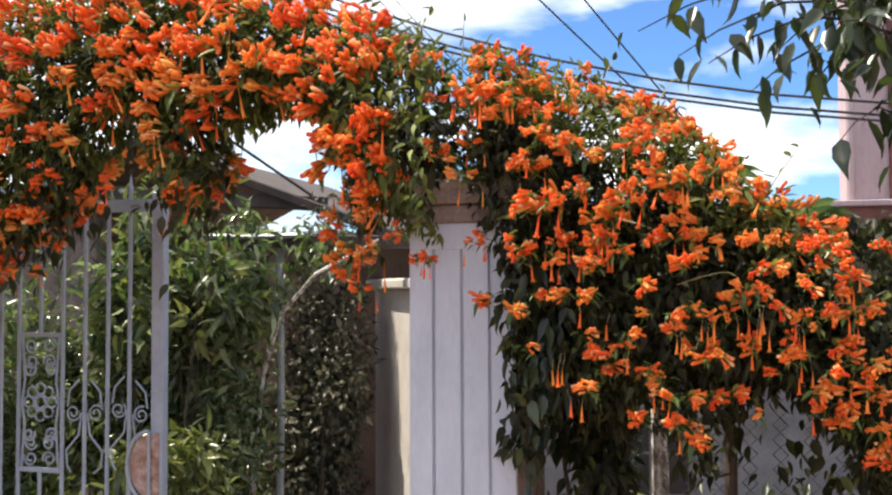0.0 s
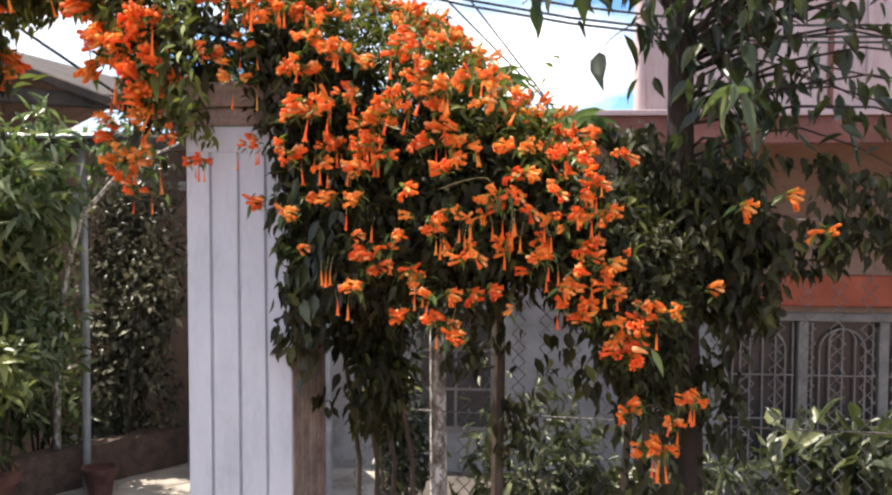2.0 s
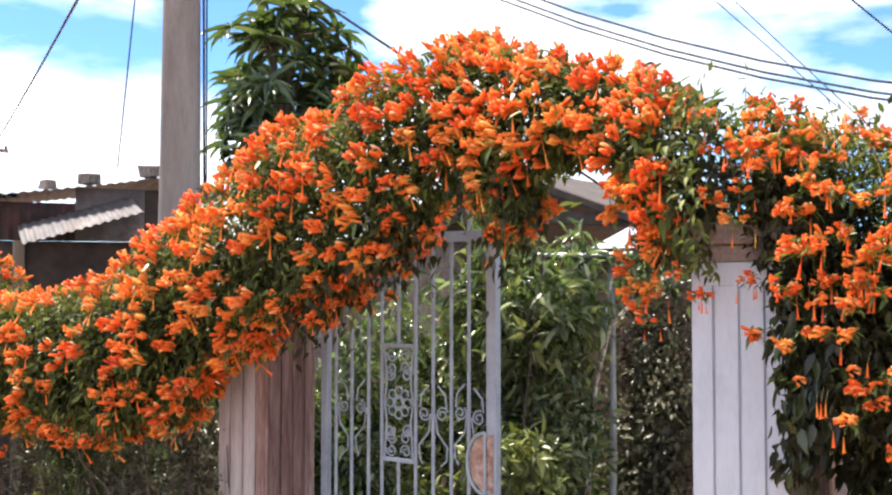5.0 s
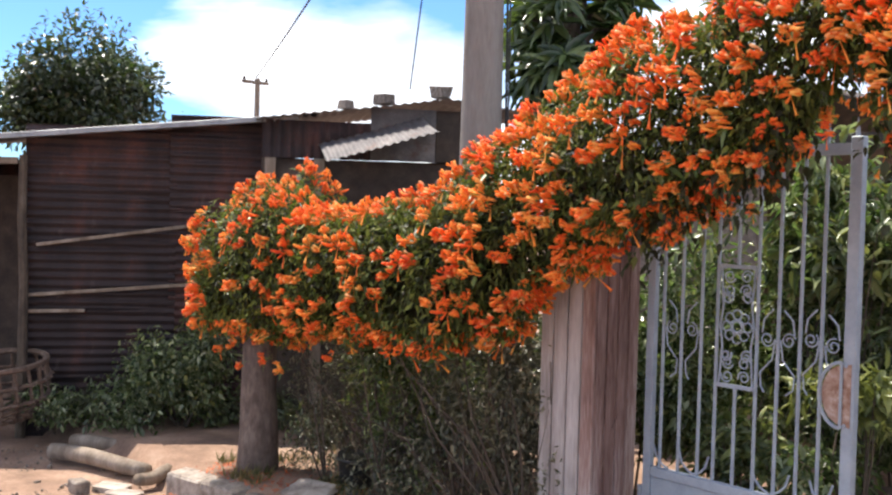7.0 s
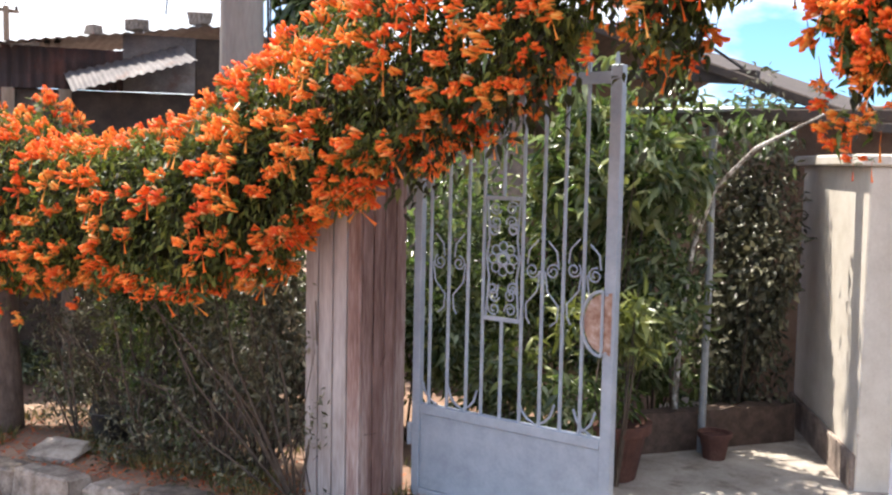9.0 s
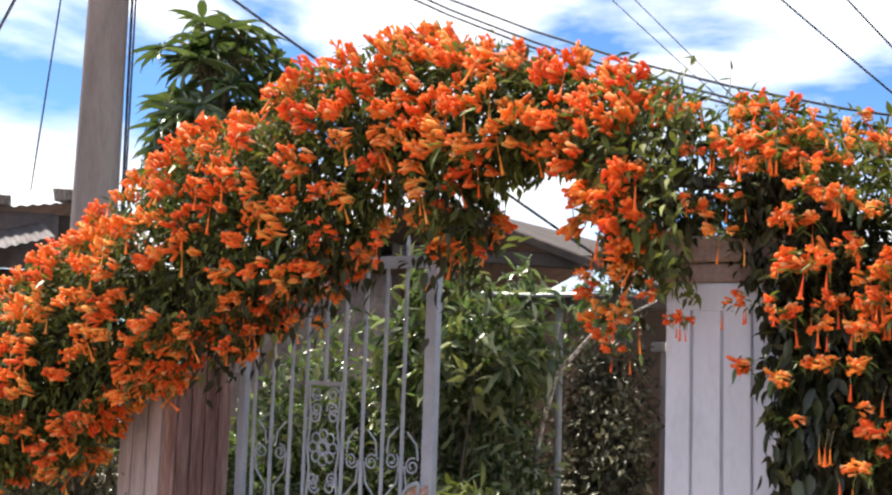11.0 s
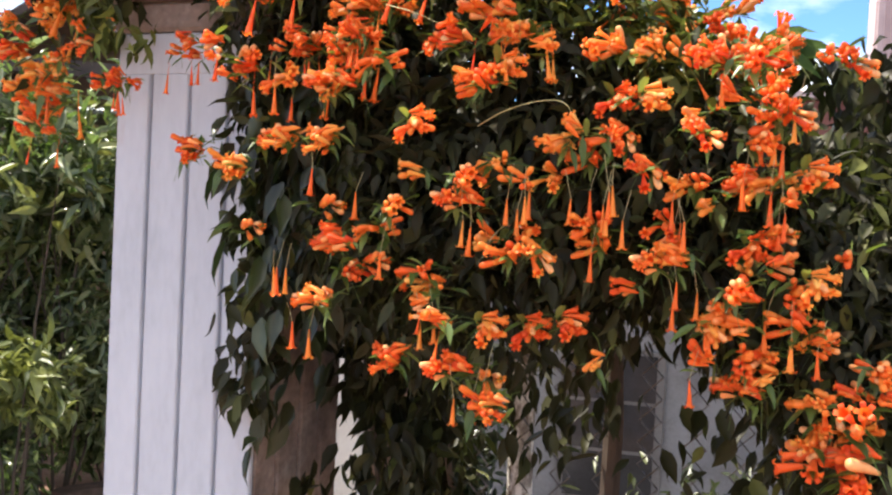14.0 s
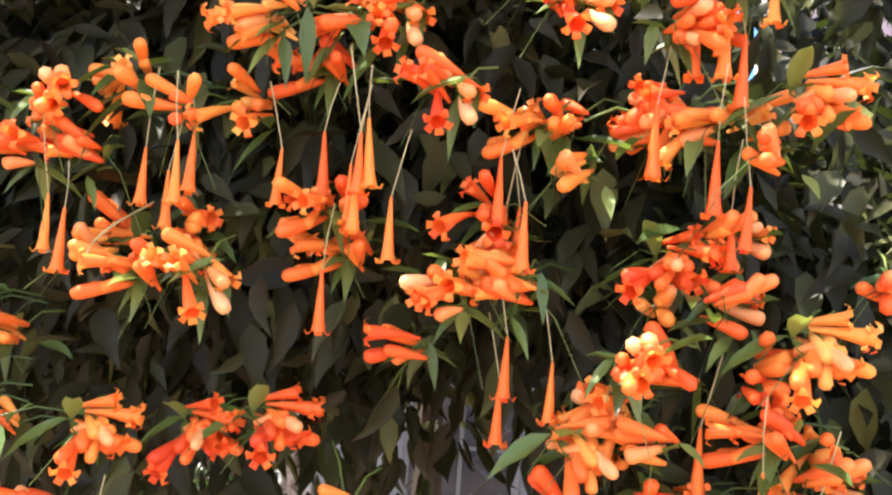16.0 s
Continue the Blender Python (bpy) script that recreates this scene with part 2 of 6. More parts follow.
PINK_SHEET = surface("pink_cladding", [(0.3, (0.42, 0.31, 0.31)), (0.55, (0.54, 0.42, 0.42)), (0.8, (0.62, 0.5, 0.5))], 4, 0.75, bump=0.15, stretch=(1, 1, 0.3))
OCHRE = surface("ochre_render", [(0.3, (0.2, 0.118, 0.085)), (0.55, (0.28, 0.18, 0.13)), (0.8, (0.35, 0.24, 0.18))], 4, 0.9, bump=0.3, stain=((0.18, 0.115, 0.09), 3, 0.58, 0.75))
RED_PAINT = surface("red_lintel_paint", [(0.3, (0.26, 0.055, 0.025)), (0.6, (0.37, 0.085, 0.04)), (0.8, (0.44, 0.14, 0.08))], 6, 0.7, bump=0.15, stain=((0.2, 0.06, 0.04), 5, 0.58, 0.76))
GLASS_DARK = surface("dark_window_pane", [(0.3, (0.015, 0.016, 0.018)), (0.7, (0.04, 0.04, 0.045))], 5, 0.12, bump=0.02)
# Left stretch of the same wall, with less shade in its grey.
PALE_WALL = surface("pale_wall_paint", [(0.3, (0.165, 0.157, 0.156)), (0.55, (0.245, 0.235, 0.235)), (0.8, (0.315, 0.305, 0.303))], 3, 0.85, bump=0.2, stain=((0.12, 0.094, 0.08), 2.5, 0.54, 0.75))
# White wall greyed: the shade under the eave is in the colour.
HOUSE_SHADED = surface("shaded_wall_paint", [(0.3, (0.125, 0.112, 0.104)), (0.55, (0.188, 0.171, 0.16)), (0.8, (0.25, 0.232, 0.215))], 3, 0.85, bump=0.2, stain=((0.11, 0.084, 0.07), 2.5, 0.56, 0.75))
# White window paint, dimmed in its tone for the eave's shade, with brown stains.
WINDOW_SHADED = surface("shaded_window_paint", [(0.3, (0.15, 0.133, 0.12)), (0.6, (0.24, 0.22, 0.2)), (0.8, (0.33, 0.305, 0.28))], 6, 0.75, bump=0.15, stain=((0.13, 0.08, 0.06), 6, 0.58, 0.76))
FENCE_GREEN = living("muted_leaf", [(0.0, (0.03, 0.04, 0.018)), (0.6, (0.06, 0.075, 0.03)), (1.0, (0.14, 0.15, 0.06))], 0.4, (0.15, 0.2, 0.05), 0.2)
CREAM = surface("cream_paint", [(0.3, (0.56, 0.5, 0.43)), (0.6, (0.68, 0.62, 0.55)), (0.8, (0.75, 0.7, 0.64))], 5, 0.7, bump=0.15, stain=((0.3, 0.2, 0.14), 5, 0.62, 0.78))
# Terracotta darkened: the shrubs' shade is mixed into the colour.
TERRACOTTA_SHADED = surface("terracotta", [(0.3, (0.06, 0.024, 0.018)), (0.55, (0.105, 0.043, 0.031)), (0.8, (0.16, 0.08, 0.062))], 8, 0.9, bump=0.3)
# Wicker darkened, the shade over the basket being part of the colour.
WICKER_SHADED = surface("wicker", [(0.3, (0.07, 0.042, 0.03)), (0.6, (0.15, 0.1, 0.075)), (0.8, (0.27, 0.2, 0.155))], 25, 0.9, bump=0.4)
STEEL_PIPE = surface("galvanised_pipe", [(0.3, (0.19, 0.2, 0.21)), (0.6, (0.3, 0.315, 0.335)), (0.8, (0.42, 0.435, 0.45))], 8, 0.5, metal=0.3, bump=0.1)
SIGN = surface("white_sign", [(0.3, (0.3, 0.27, 0.25)), (0.7, (0.46, 0.43, 0.4))], 8, 0.6, bump=0.05)
# Border wall colour taken down to hold the shrubs' shade over the bed.
BRICK_SHADED = surface("old_brick", [(0.3, (0.06, 0.04, 0.03)), (0.55, (0.115, 0.075, 0.06)), (0.8, (0.19, 0.13, 0.1))], 12, 0.95, bump=0.5, rand=0.25)

# Vine leaf with the curtain's inner shade put into its dark colour.
LEAF_VINE_SHADED = living("vine_leaf", [(0.0, (0.017, 0.015, 0.007)), (0.6, (0.032, 0.03, 0.014)), (0.88, (0.052, 0.054, 0.022)), (1.0, (0.13, 0.135, 0.04))], 0.45, (0.14, 0.2, 0.03), 0.14, spec=0.16)
LEAF_GARDEN = living("garden_leaf", [(0.0, (0.034, 0.044, 0.023)), (0.5, (0.094, 0.116, 0.055)), (0.85, (0.22, 0.25, 0.125)), (1.0, (0.42, 0.45, 0.27))], 0.2, (0.18, 0.34, 0.04), 0.32)
LEAF_YELLOW = living("yellow_green_leaf", [(0.0, (0.045, 0.065, 0.02)), (0.6, (0.12, 0.145, 0.042)), (1.0, (0.3, 0.32, 0.1))], 0.35, (0.35, 0.4, 0.06), 0.24)
LEAF_PURPLE = living("dusky_leaf", [(0.0, (0.036, 0.037, 0.023)), (0.55, (0.095, 0.094, 0.057)), (1.0, (0.29, 0.27, 0.18))], 0.33, (0.15, 0.14, 0.05), 0.2, spec=0.4)
LEAF_TREE = living("tree_leaf", [(0.0, (0.014, 0.019, 0.010)), (0.6, (0.03, 0.037, 0.019)), (1.0, (0.075, 0.09, 0.038))], 0.3, (0.12, 0.22, 0.03), 0.25)
LEAF_ROSETTE = living("rosette_leaf", [(0.0, (0.025, 0.042, 0.018)), (0.7, (0.065, 0.095, 0.034)), (1.0, (0.2, 0.25, 0.09))], 0.24, (0.2, 0.3, 0.05), 0.22)
GRASS = living("grass_blade", [(0.0, (0.06, 0.075, 0.02)), (0.6, (0.16, 0.15, 0.05)), (1.0, (0.36, 0.28, 0.13))], 0.7, (0.3, 0.28, 0.1), 0.25)
PETAL = living("orange_petal", [(0.0, (0.78, 0.062, 0.017)), (0.25, (0.92, 0.138, 0.024)), (0.54, (0.97, 0.245, 0.038)), (0.8, (0.98, 0.42, 0.072)), (1.0, (0.98, 0.63, 0.18))], 0.5, (1.0, 0.28, 0.035), 0.27, per_object=True, spec=0.35)
FALLEN = living("fallen_petal", [(0.0, (0.3, 0.05, 0.02)), (1.0, (0.6, 0.14, 0.03))], 0.7, (0.6, 0.12, 0.02), 0.1)
STYLE = living("pale_style", [(0.0, (0.45, 0.40, 0.12)), (1.0, (0.6, 0.55, 0.3))], 0.6, (0.6, 0.5, 0.2), 0.2)
LEAF_BROAD = living("broad_leaf", [(0.0, (0.055, 0.095, 0.025)), (0.6, (0.09, 0.14, 0.035)), (1.0, (0.15, 0.2, 0.05))], 0.55, (0.25, 0.4, 0.05), 0.35, spec=0.15)
PETAL_PALE = living("pale_bud_tip", [(0.0, (0.95, 0.27, 0.055)), (0.5, (0.97, 0.4, 0.12)), (1.0, (0.97, 0.57, 0.25))], 0.45, (1.0, 0.42, 0.09), 0.25)
LEAF_BRACT = living("young_leaf", [(0.0, (0.04, 0.075, 0.016)), (0.6, (0.085, 0.14, 0.025)), (1.0, (0.2, 0.25, 0.06))], 0.4, (0.3, 0.4, 0.05), 0.3)
# Brighter copy of the vine leaf; sunlight is part of its colour.
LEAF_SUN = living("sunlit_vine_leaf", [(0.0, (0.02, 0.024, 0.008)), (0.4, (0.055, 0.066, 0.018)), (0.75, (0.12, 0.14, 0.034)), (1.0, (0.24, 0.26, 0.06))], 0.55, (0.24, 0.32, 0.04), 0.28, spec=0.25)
STUB_BARK = surface("stub_bark", [(0.3, (0.07, 0.05, 0.042)), (0.55, (0.15, 0.11, 0.092)), (0.8, (0.24, 0.19, 0.16))], 18, 0.95, bump=0.9, dist=0.01, stretch=(1, 1, 0.4))


# ---- mesh tools ----
class Shape:
    """Collects vertices and faces for one mesh."""

    def __init__(self):
        self.v, self.f = [], []

    def add(self, verts, faces):
        o = len(self.v)
        self.v.extend([tuple(p) for p in verts])
        self.f.extend([tuple(i + o for i in q) for q in faces])
        return self

    def box(self, lo, hi, m=None, ch=0.0):
        """A box from lo to hi, its edges chamfered by ch, turned by m."""
        bm = bmesh.new()
        bmesh.ops.create_cube(bm, size=1)
        s = [b - a for a, b in zip(lo, hi)]
        c = [(a + b) / 2 for a, b in zip(lo, hi)]
        for p in bm.verts:
            p.co = Vector((p.co.x * s[0] + c[0], p.co.y * s[1] + c[1], p.co.z * s[2] + c[2]))
        if ch:
            bmesh.ops.bevel(bm, geom=bm.edges[:], offset=ch, segments=1, affect="EDGES", profile=0.5)
        bm.verts.index_update()
        pts = [(m @ p.co) if m else p.co.copy() for p in bm.verts]
        self.add(pts, [[p.index for p in f.verts] for f in bm.faces])
        bm.free()
        return self

    def tube(self, pts, radii, n=8, caps=True):
        """A round tube along pts; radii one number or one for each point."""
        pts = [Vector(p) for p in pts]
        if not hasattr(radii, "__len__"):
            radii = [radii] * len(pts)
        o = len(self.v)
        ref = Vector((0.31, 0.2, 0.93))
        for i, p in enumerate(pts):
            d = (pts[min(i + 1, len(pts) - 1)] - pts[max(i - 1, 0)]).normalized()
            if abs(d.dot(ref)) > 0.95:
                ref = Vector((0.9, 0.3, 0.1))
            a = d.cross(ref).normalized()
            b = d.cross(a).normalized()
            for k in range(n):
                w = 2 * math.pi * k / n
                self.v.append(tuple(p + radii[i] * (math.cos(w) * a + math.sin(w) * b)))
        for i in range(len(pts) - 1):
            for k in range(n):
                k2 = (k + 1) % n
                self.f.append((o + i * n + k, o + i * n + k2, o + (i + 1) * n + k2, o + (i + 1) * n + k))
        if caps:
            self.f.append(tuple(o + k for k in range(n))[::-1])
            self.f.append(tuple(o + (len(pts) - 1) * n + k for k in range(n)))
        return self

    def mesh(self, name, smooth=False):
        me = bpy.data.meshes.new(name)
        me.from_pydata(self.v, [], self.f)
        if smooth:
            me.polygons.foreach_set("use_smooth", [True] * len(me.polygons))
        me.update()
        return me


def part(name, shape, material, parent=None, label="", smooth=False):
    """Links a shape (or a ready mesh) as one mesh object under a thing or a part."""
    me = shape.mesh(name, smooth) if isinstance(shape, Shape) else shape
    if material is not None and not me.materials:
        me.materials.append(material)
    ob = new(name, me)
    if parent is not None:
        ob.parent = parent
    if label:
        ob["label"] = label
    return ob


def plan(scale, turn, x, y, z):
    """A stretch of the plan drawn in its own axes: its scale, its turn and where its origin stands."""
    return Matrix.Translation((x, y, z)) @ Matrix.Rotation(radians(turn), 4, "Z") @ Matrix.Scale(scale, 4)


STREET = Matrix()
FRONT = plan(0.838, -5.7, -0.162, -0.004, 0.337)
YARD_SIDE = plan(0.955, 0.34, 0.144, 0.03, 0.0)


def front(p):
    """Points of the front stretch, beside the right pillar, laid into the world."""
    m = np.array(FRONT)
    return np.asarray(p, float) @ m[:3, :3].T + m[:3, 3]


def thing(name, label, category, at=(0, 0, 0), group="", kind="", stretch=STREET):
    e = new(name)
    e.empty_display_size = 0.1
    e.matrix_basis = stretch @ Matrix.Translation(at)
    return tagged(e, label, category, group, kind)


def fast_mesh(name, verts, faces):
    """A mesh from arrays; faces all have the same number of corners."""
    me = bpy.data.meshes.new(name)
    nf, k = faces.shape
    me.vertices.add(len(verts))
    me.vertices.foreach_set("co", np.ascontiguousarray(verts, dtype=np.float32).ravel())
    me.loops.add(nf * k)
    me.loops.foreach_set("vertex_index", faces.astype(np.int32).ravel())
    me.polygons.add(nf)
    me.polygons.foreach_set("loop_start", np.arange(nf, dtype=np.int32) * k)
    me.update(calc_edges=True)
    return me


rng = np.random.default_rng(11)


def unit(a):
    return a / np.maximum(np.linalg.norm(a, axis=-1, keepdims=True), 1e-9)


LEAF_OUTLINE = np.array([(0, 0, 0), (-0.42, 0.22, 0.06), (0, 0.3, -0.05), (0.42, 0.22, 0.06), (-0.46, 0.5, 0.05), (0, 0.58, -0.07), (0.46, 0.5, 0.05), (-0.2, 0.8, -0.02), (0, 0.84, -0.1), (0.2, 0.8, -0.02), (0, 1.05, -0.22)])
LEAF_TRIS = np.array([(0, 2, 1), (0, 3, 2), (1, 2, 5), (1, 5, 4), (2, 3, 6), (2, 6, 5), (4, 5, 8), (4, 8, 7), (5, 6, 9), (5, 9, 8), (7, 8, 10), (8, 9, 10)])
PLAIN_OUTLINE = np.array([(0, 0, 0), (-0.45, 0.42, 0.05), (0.45, 0.42, 0.05), (0, 0.45, -0.06), (0, 1.0, -0.15)])
PLAIN_TRIS = np.array([(0, 3, 1), (0, 2, 3), (1, 3, 4), (3, 2, 4)])


def leaves(name, base, tip_dir, face_dir, length, width, fine=True):
    """A mesh of leaves: each at base, pointing along tip_dir, its upper side towards face_dir."""
    n = len(base)
    o, t = (LEAF_OUTLINE, LEAF_TRIS) if fine else (PLAIN_OUTLINE, PLAIN_TRIS)
    y = unit(tip_dir)
    x = unit(np.cross(y, face_dir))
    z = np.cross(x, y)
    length = np.broadcast_to(np.asarray(length, float), (n,))
    width = np.broadcast_to(np.asarray(width, float), (n,))
    v = base[:, None, :] + o[None, :, 0, None] * (x * (length * width)[:, None])[:, None, :] + o[None, :, 1, None] * (y * length[:, None])[:, None, :] + o[None, :, 2, None] * (z * length[:, None])[:, None, :]
    f = t[None] + (np.arange(n) * len(o))[:, None, None]
    return fast_mesh(name, v.reshape(-1, 3), f.reshape(-1, 3))


def leaf_cloud(name, pos, out, size, material, parent, width=0.5, droop=0.6, fine=True, wild=0.5, label=""):
    """Leaves at pos that point outwards and down, facing outwards and up."""
    n = len(pos)
    r = rng.normal(size=(n, 3))
    tip = unit(out) * 0.5 + np.array((0, 0, -droop)) + r * wild
    face = unit(out) * 0.5 + np.array((0, 0, 0.7)) + rng.normal(size=(n, 3)) * 0.45
    s = size * rng.uniform(0.6, 1.25, n)
    me = leaves(name, pos, tip, face, s, width * rng.uniform(0.8, 1.15, n), fine)
    ob = part(name, me, material, parent, label)
    ob["kind"] = "stuff"
    return ob


def blob_points(n, centre, radii, lumps=9, seed=0, shell=0.55):
    """Points in an uneven crown: many overlapping lumps inside an ellipsoid, denser towards their skins."""
    g = np.random.default_rng(seed)
    d = unit(g.normal(size=(lumps, 3)))
    c = d * g.uniform(0.25, 0.78, (lumps, 1))
    rad = g.uniform(0.28, 0.5, lumps)
    k = g.integers(0, lumps, n)
    q = unit(g.normal(size=(n, 3)))
    rr = g.uniform(shell, 1.05, (n, 1))
    p = c[k] + q * rad[k][:, None] * rr
    out = unit(p + q * 0.6)
    return np.asarray(centre) + p * np.asarray(radii), out


def branchy(shape, root, tips, r0, r1, g, n=6):
    """Limbs that leave a root and bend out to tips."""
    root = Vector(root)
    for tp in tips:
        tp = Vector(tp)
        mid = root.lerp(tp, 0.5) + Vector((g.uniform(-0.1, 0.1), g.uniform(-0.1, 0.1), g.uniform(0.0, 0.15))) * (tp - root).length
        shape.tube([root, root.lerp(mid, 0.55), mid, mid.lerp(tp, 0.6), tp], [r0, r0 * 0.85, (r0 + r1) / 2, r1 * 1.3, r1], n)


# ---- ground ----
def kerb_y(x):
    return np.interp(x, (-9.0, -6.2, -4.94, -4.02, -3.4, -0.6, 4.0), (3.6, 3.67, 3.74, 3.93, 3.97, 3.25, 3.1))


def make_ground():
    """One sheet: street below the kerb line, verge above it, out to the horizon."""
    def axis(lo, hi, step, far):
        mid = np.arange(lo, hi, step)
        out = np.geomspace(1, far, 14)
        return np.concatenate([lo - out[::-1], mid, hi - step + out])
    xs, ys = axis(-11, 4, 0.14, 1800), axis(-2, 11, 0.14, 1800)
    X, Y = np.meshgrid(xs, ys)
    k = kerb_y(X)
    d = Y - k
    z = np.where(d > 0.02, 0.0, -0.16)
    near = (np.abs(X + 3) < 9) & (np.abs(Y - 4) < 7)
    bumps = np.array([noise.noise(Vector((a * 1.3, b * 1.3, 0.0))) * 0.035 + noise.noise(Vector((a * 4, b * 4, 3.0))) * 0.012 for a, b in zip(X.ravel(), Y.ravel())]).reshape(X.shape)
    inside = (Y > 4.45) & (X > -3.1) & (X < 5.6) & (Y < 9.3)
    z = z + np.where(near, bumps * np.where(inside, 0.2, 1.0), 0)
    z = np.where(inside, z - 0.08, z)
    ny, nx = X.shape
    v = np.stack([X, Y, z], -1).reshape(-1, 3)
    i = (np.arange(ny - 1)[:, None] * nx + np.arange(nx - 1)[None]).ravel()
    f = np.stack([i, i + 1, i + nx + 1, i + nx], 1)
    me = fast_mesh("ground", v, f)
    me.polygons.foreach_set("use_smooth", [True] * len(me.polygons))
    ob = part("ground", me, DIRT)
    tagged(ob, "dry reddish earth street and verge", "ground", kind="structure")


make_ground()


def make_paving():
    s = Shape().box((-2.95, 4.35, -0.2), (-0.44, 9.2, 0.012), ch=0.01)
    tagged(part("pavement", s, PAVING), "blotched concrete paving inside the gate, toned down for dappled shade", "paving", kind="structure")


make_paving()


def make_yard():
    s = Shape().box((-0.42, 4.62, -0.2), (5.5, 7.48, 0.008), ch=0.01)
    tagged(part("pavement", s, YARD), "worn concrete yard behind the fence, darkened by painted-in shade", "paving", kind="structure")


make_yard()


# ---- gate pillars ----
def pillar(x0, x1, y0, y1, top, face, side, label, cap=True, stretch=STREET, foot=-0.2, stained=0):
    """A square masonry pillar faced with vertical strips, with shallow grooves between them, and a dark cap."""
    t = thing("gate_pillar", label, "pillar", ((x0 + x1) / 2, y0, 0), "gate pillars", stretch=stretch)
    ox, oy = (x0 + x1) / 2, y0
    w, d = x1 - x0, y1 - y0
    part("core", Shape().box((-w / 2 + 0.014, 0.014, foot), (w / 2 - 0.014, d - 0.014, top - 0.01)), face, t)
    # a plain band under the cap, strips between the grooves below it
    n = 4
    cuts = [-w / 2] + [-w / 2 + w * q for q in (0.235, 0.505, 0.765)] + [w / 2]
    part("head_band", Shape().box((-w / 2, 0, top - 0.115), (w / 2, 0.016, top - 0.02), ch=0.003), face, t)
    for i in range(n):
        a = cuts[i] + (0 if i == 0 else 0.0055)
        b = cuts[i + 1] - (0 if i == n - 1 else 0.0055)
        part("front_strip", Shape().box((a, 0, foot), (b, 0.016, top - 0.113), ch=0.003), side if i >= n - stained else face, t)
    # the sides get their own material, darker than the face
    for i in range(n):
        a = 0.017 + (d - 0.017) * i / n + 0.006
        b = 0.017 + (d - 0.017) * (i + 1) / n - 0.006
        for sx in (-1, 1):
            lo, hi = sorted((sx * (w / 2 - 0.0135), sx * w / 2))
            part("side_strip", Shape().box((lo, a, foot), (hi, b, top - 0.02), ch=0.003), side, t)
    if cap:
        c = Shape().box((-w / 2 - 0.01, -0.012, top - 0.018), (w / 2 + 0.01, d + 0.01, top + 0.05), ch=0.008)
        c.box((-w / 2 - 0.05, -0.05, top + 0.052), (w / 2 + 0.05, d + 0.05, top + 0.14), ch=0.012)
        part("cap", c, OLD_CONCRETE, t, "dark weathered concrete cap")
    return t


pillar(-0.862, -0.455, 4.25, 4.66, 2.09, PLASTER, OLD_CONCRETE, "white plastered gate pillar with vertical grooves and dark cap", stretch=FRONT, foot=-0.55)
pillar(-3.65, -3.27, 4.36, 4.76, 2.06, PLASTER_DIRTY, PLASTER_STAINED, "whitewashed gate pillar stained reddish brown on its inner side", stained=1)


# ---- iron gate ----
def scroll(shape, cx, cz, r, turns, start, hand, y=0.0, wire=0.006):
    pts = []
    k = int(14 * turns)
    for i in range(k + 1):
        a = start + hand * 2 * math.pi * turns * i / k
        q = r * (1 - 0.72 * i / k)
        pts.append((cx + q * math.cos(a), y, cz + q * math.sin(a)))
    shape.tube(pts, wire, 5)


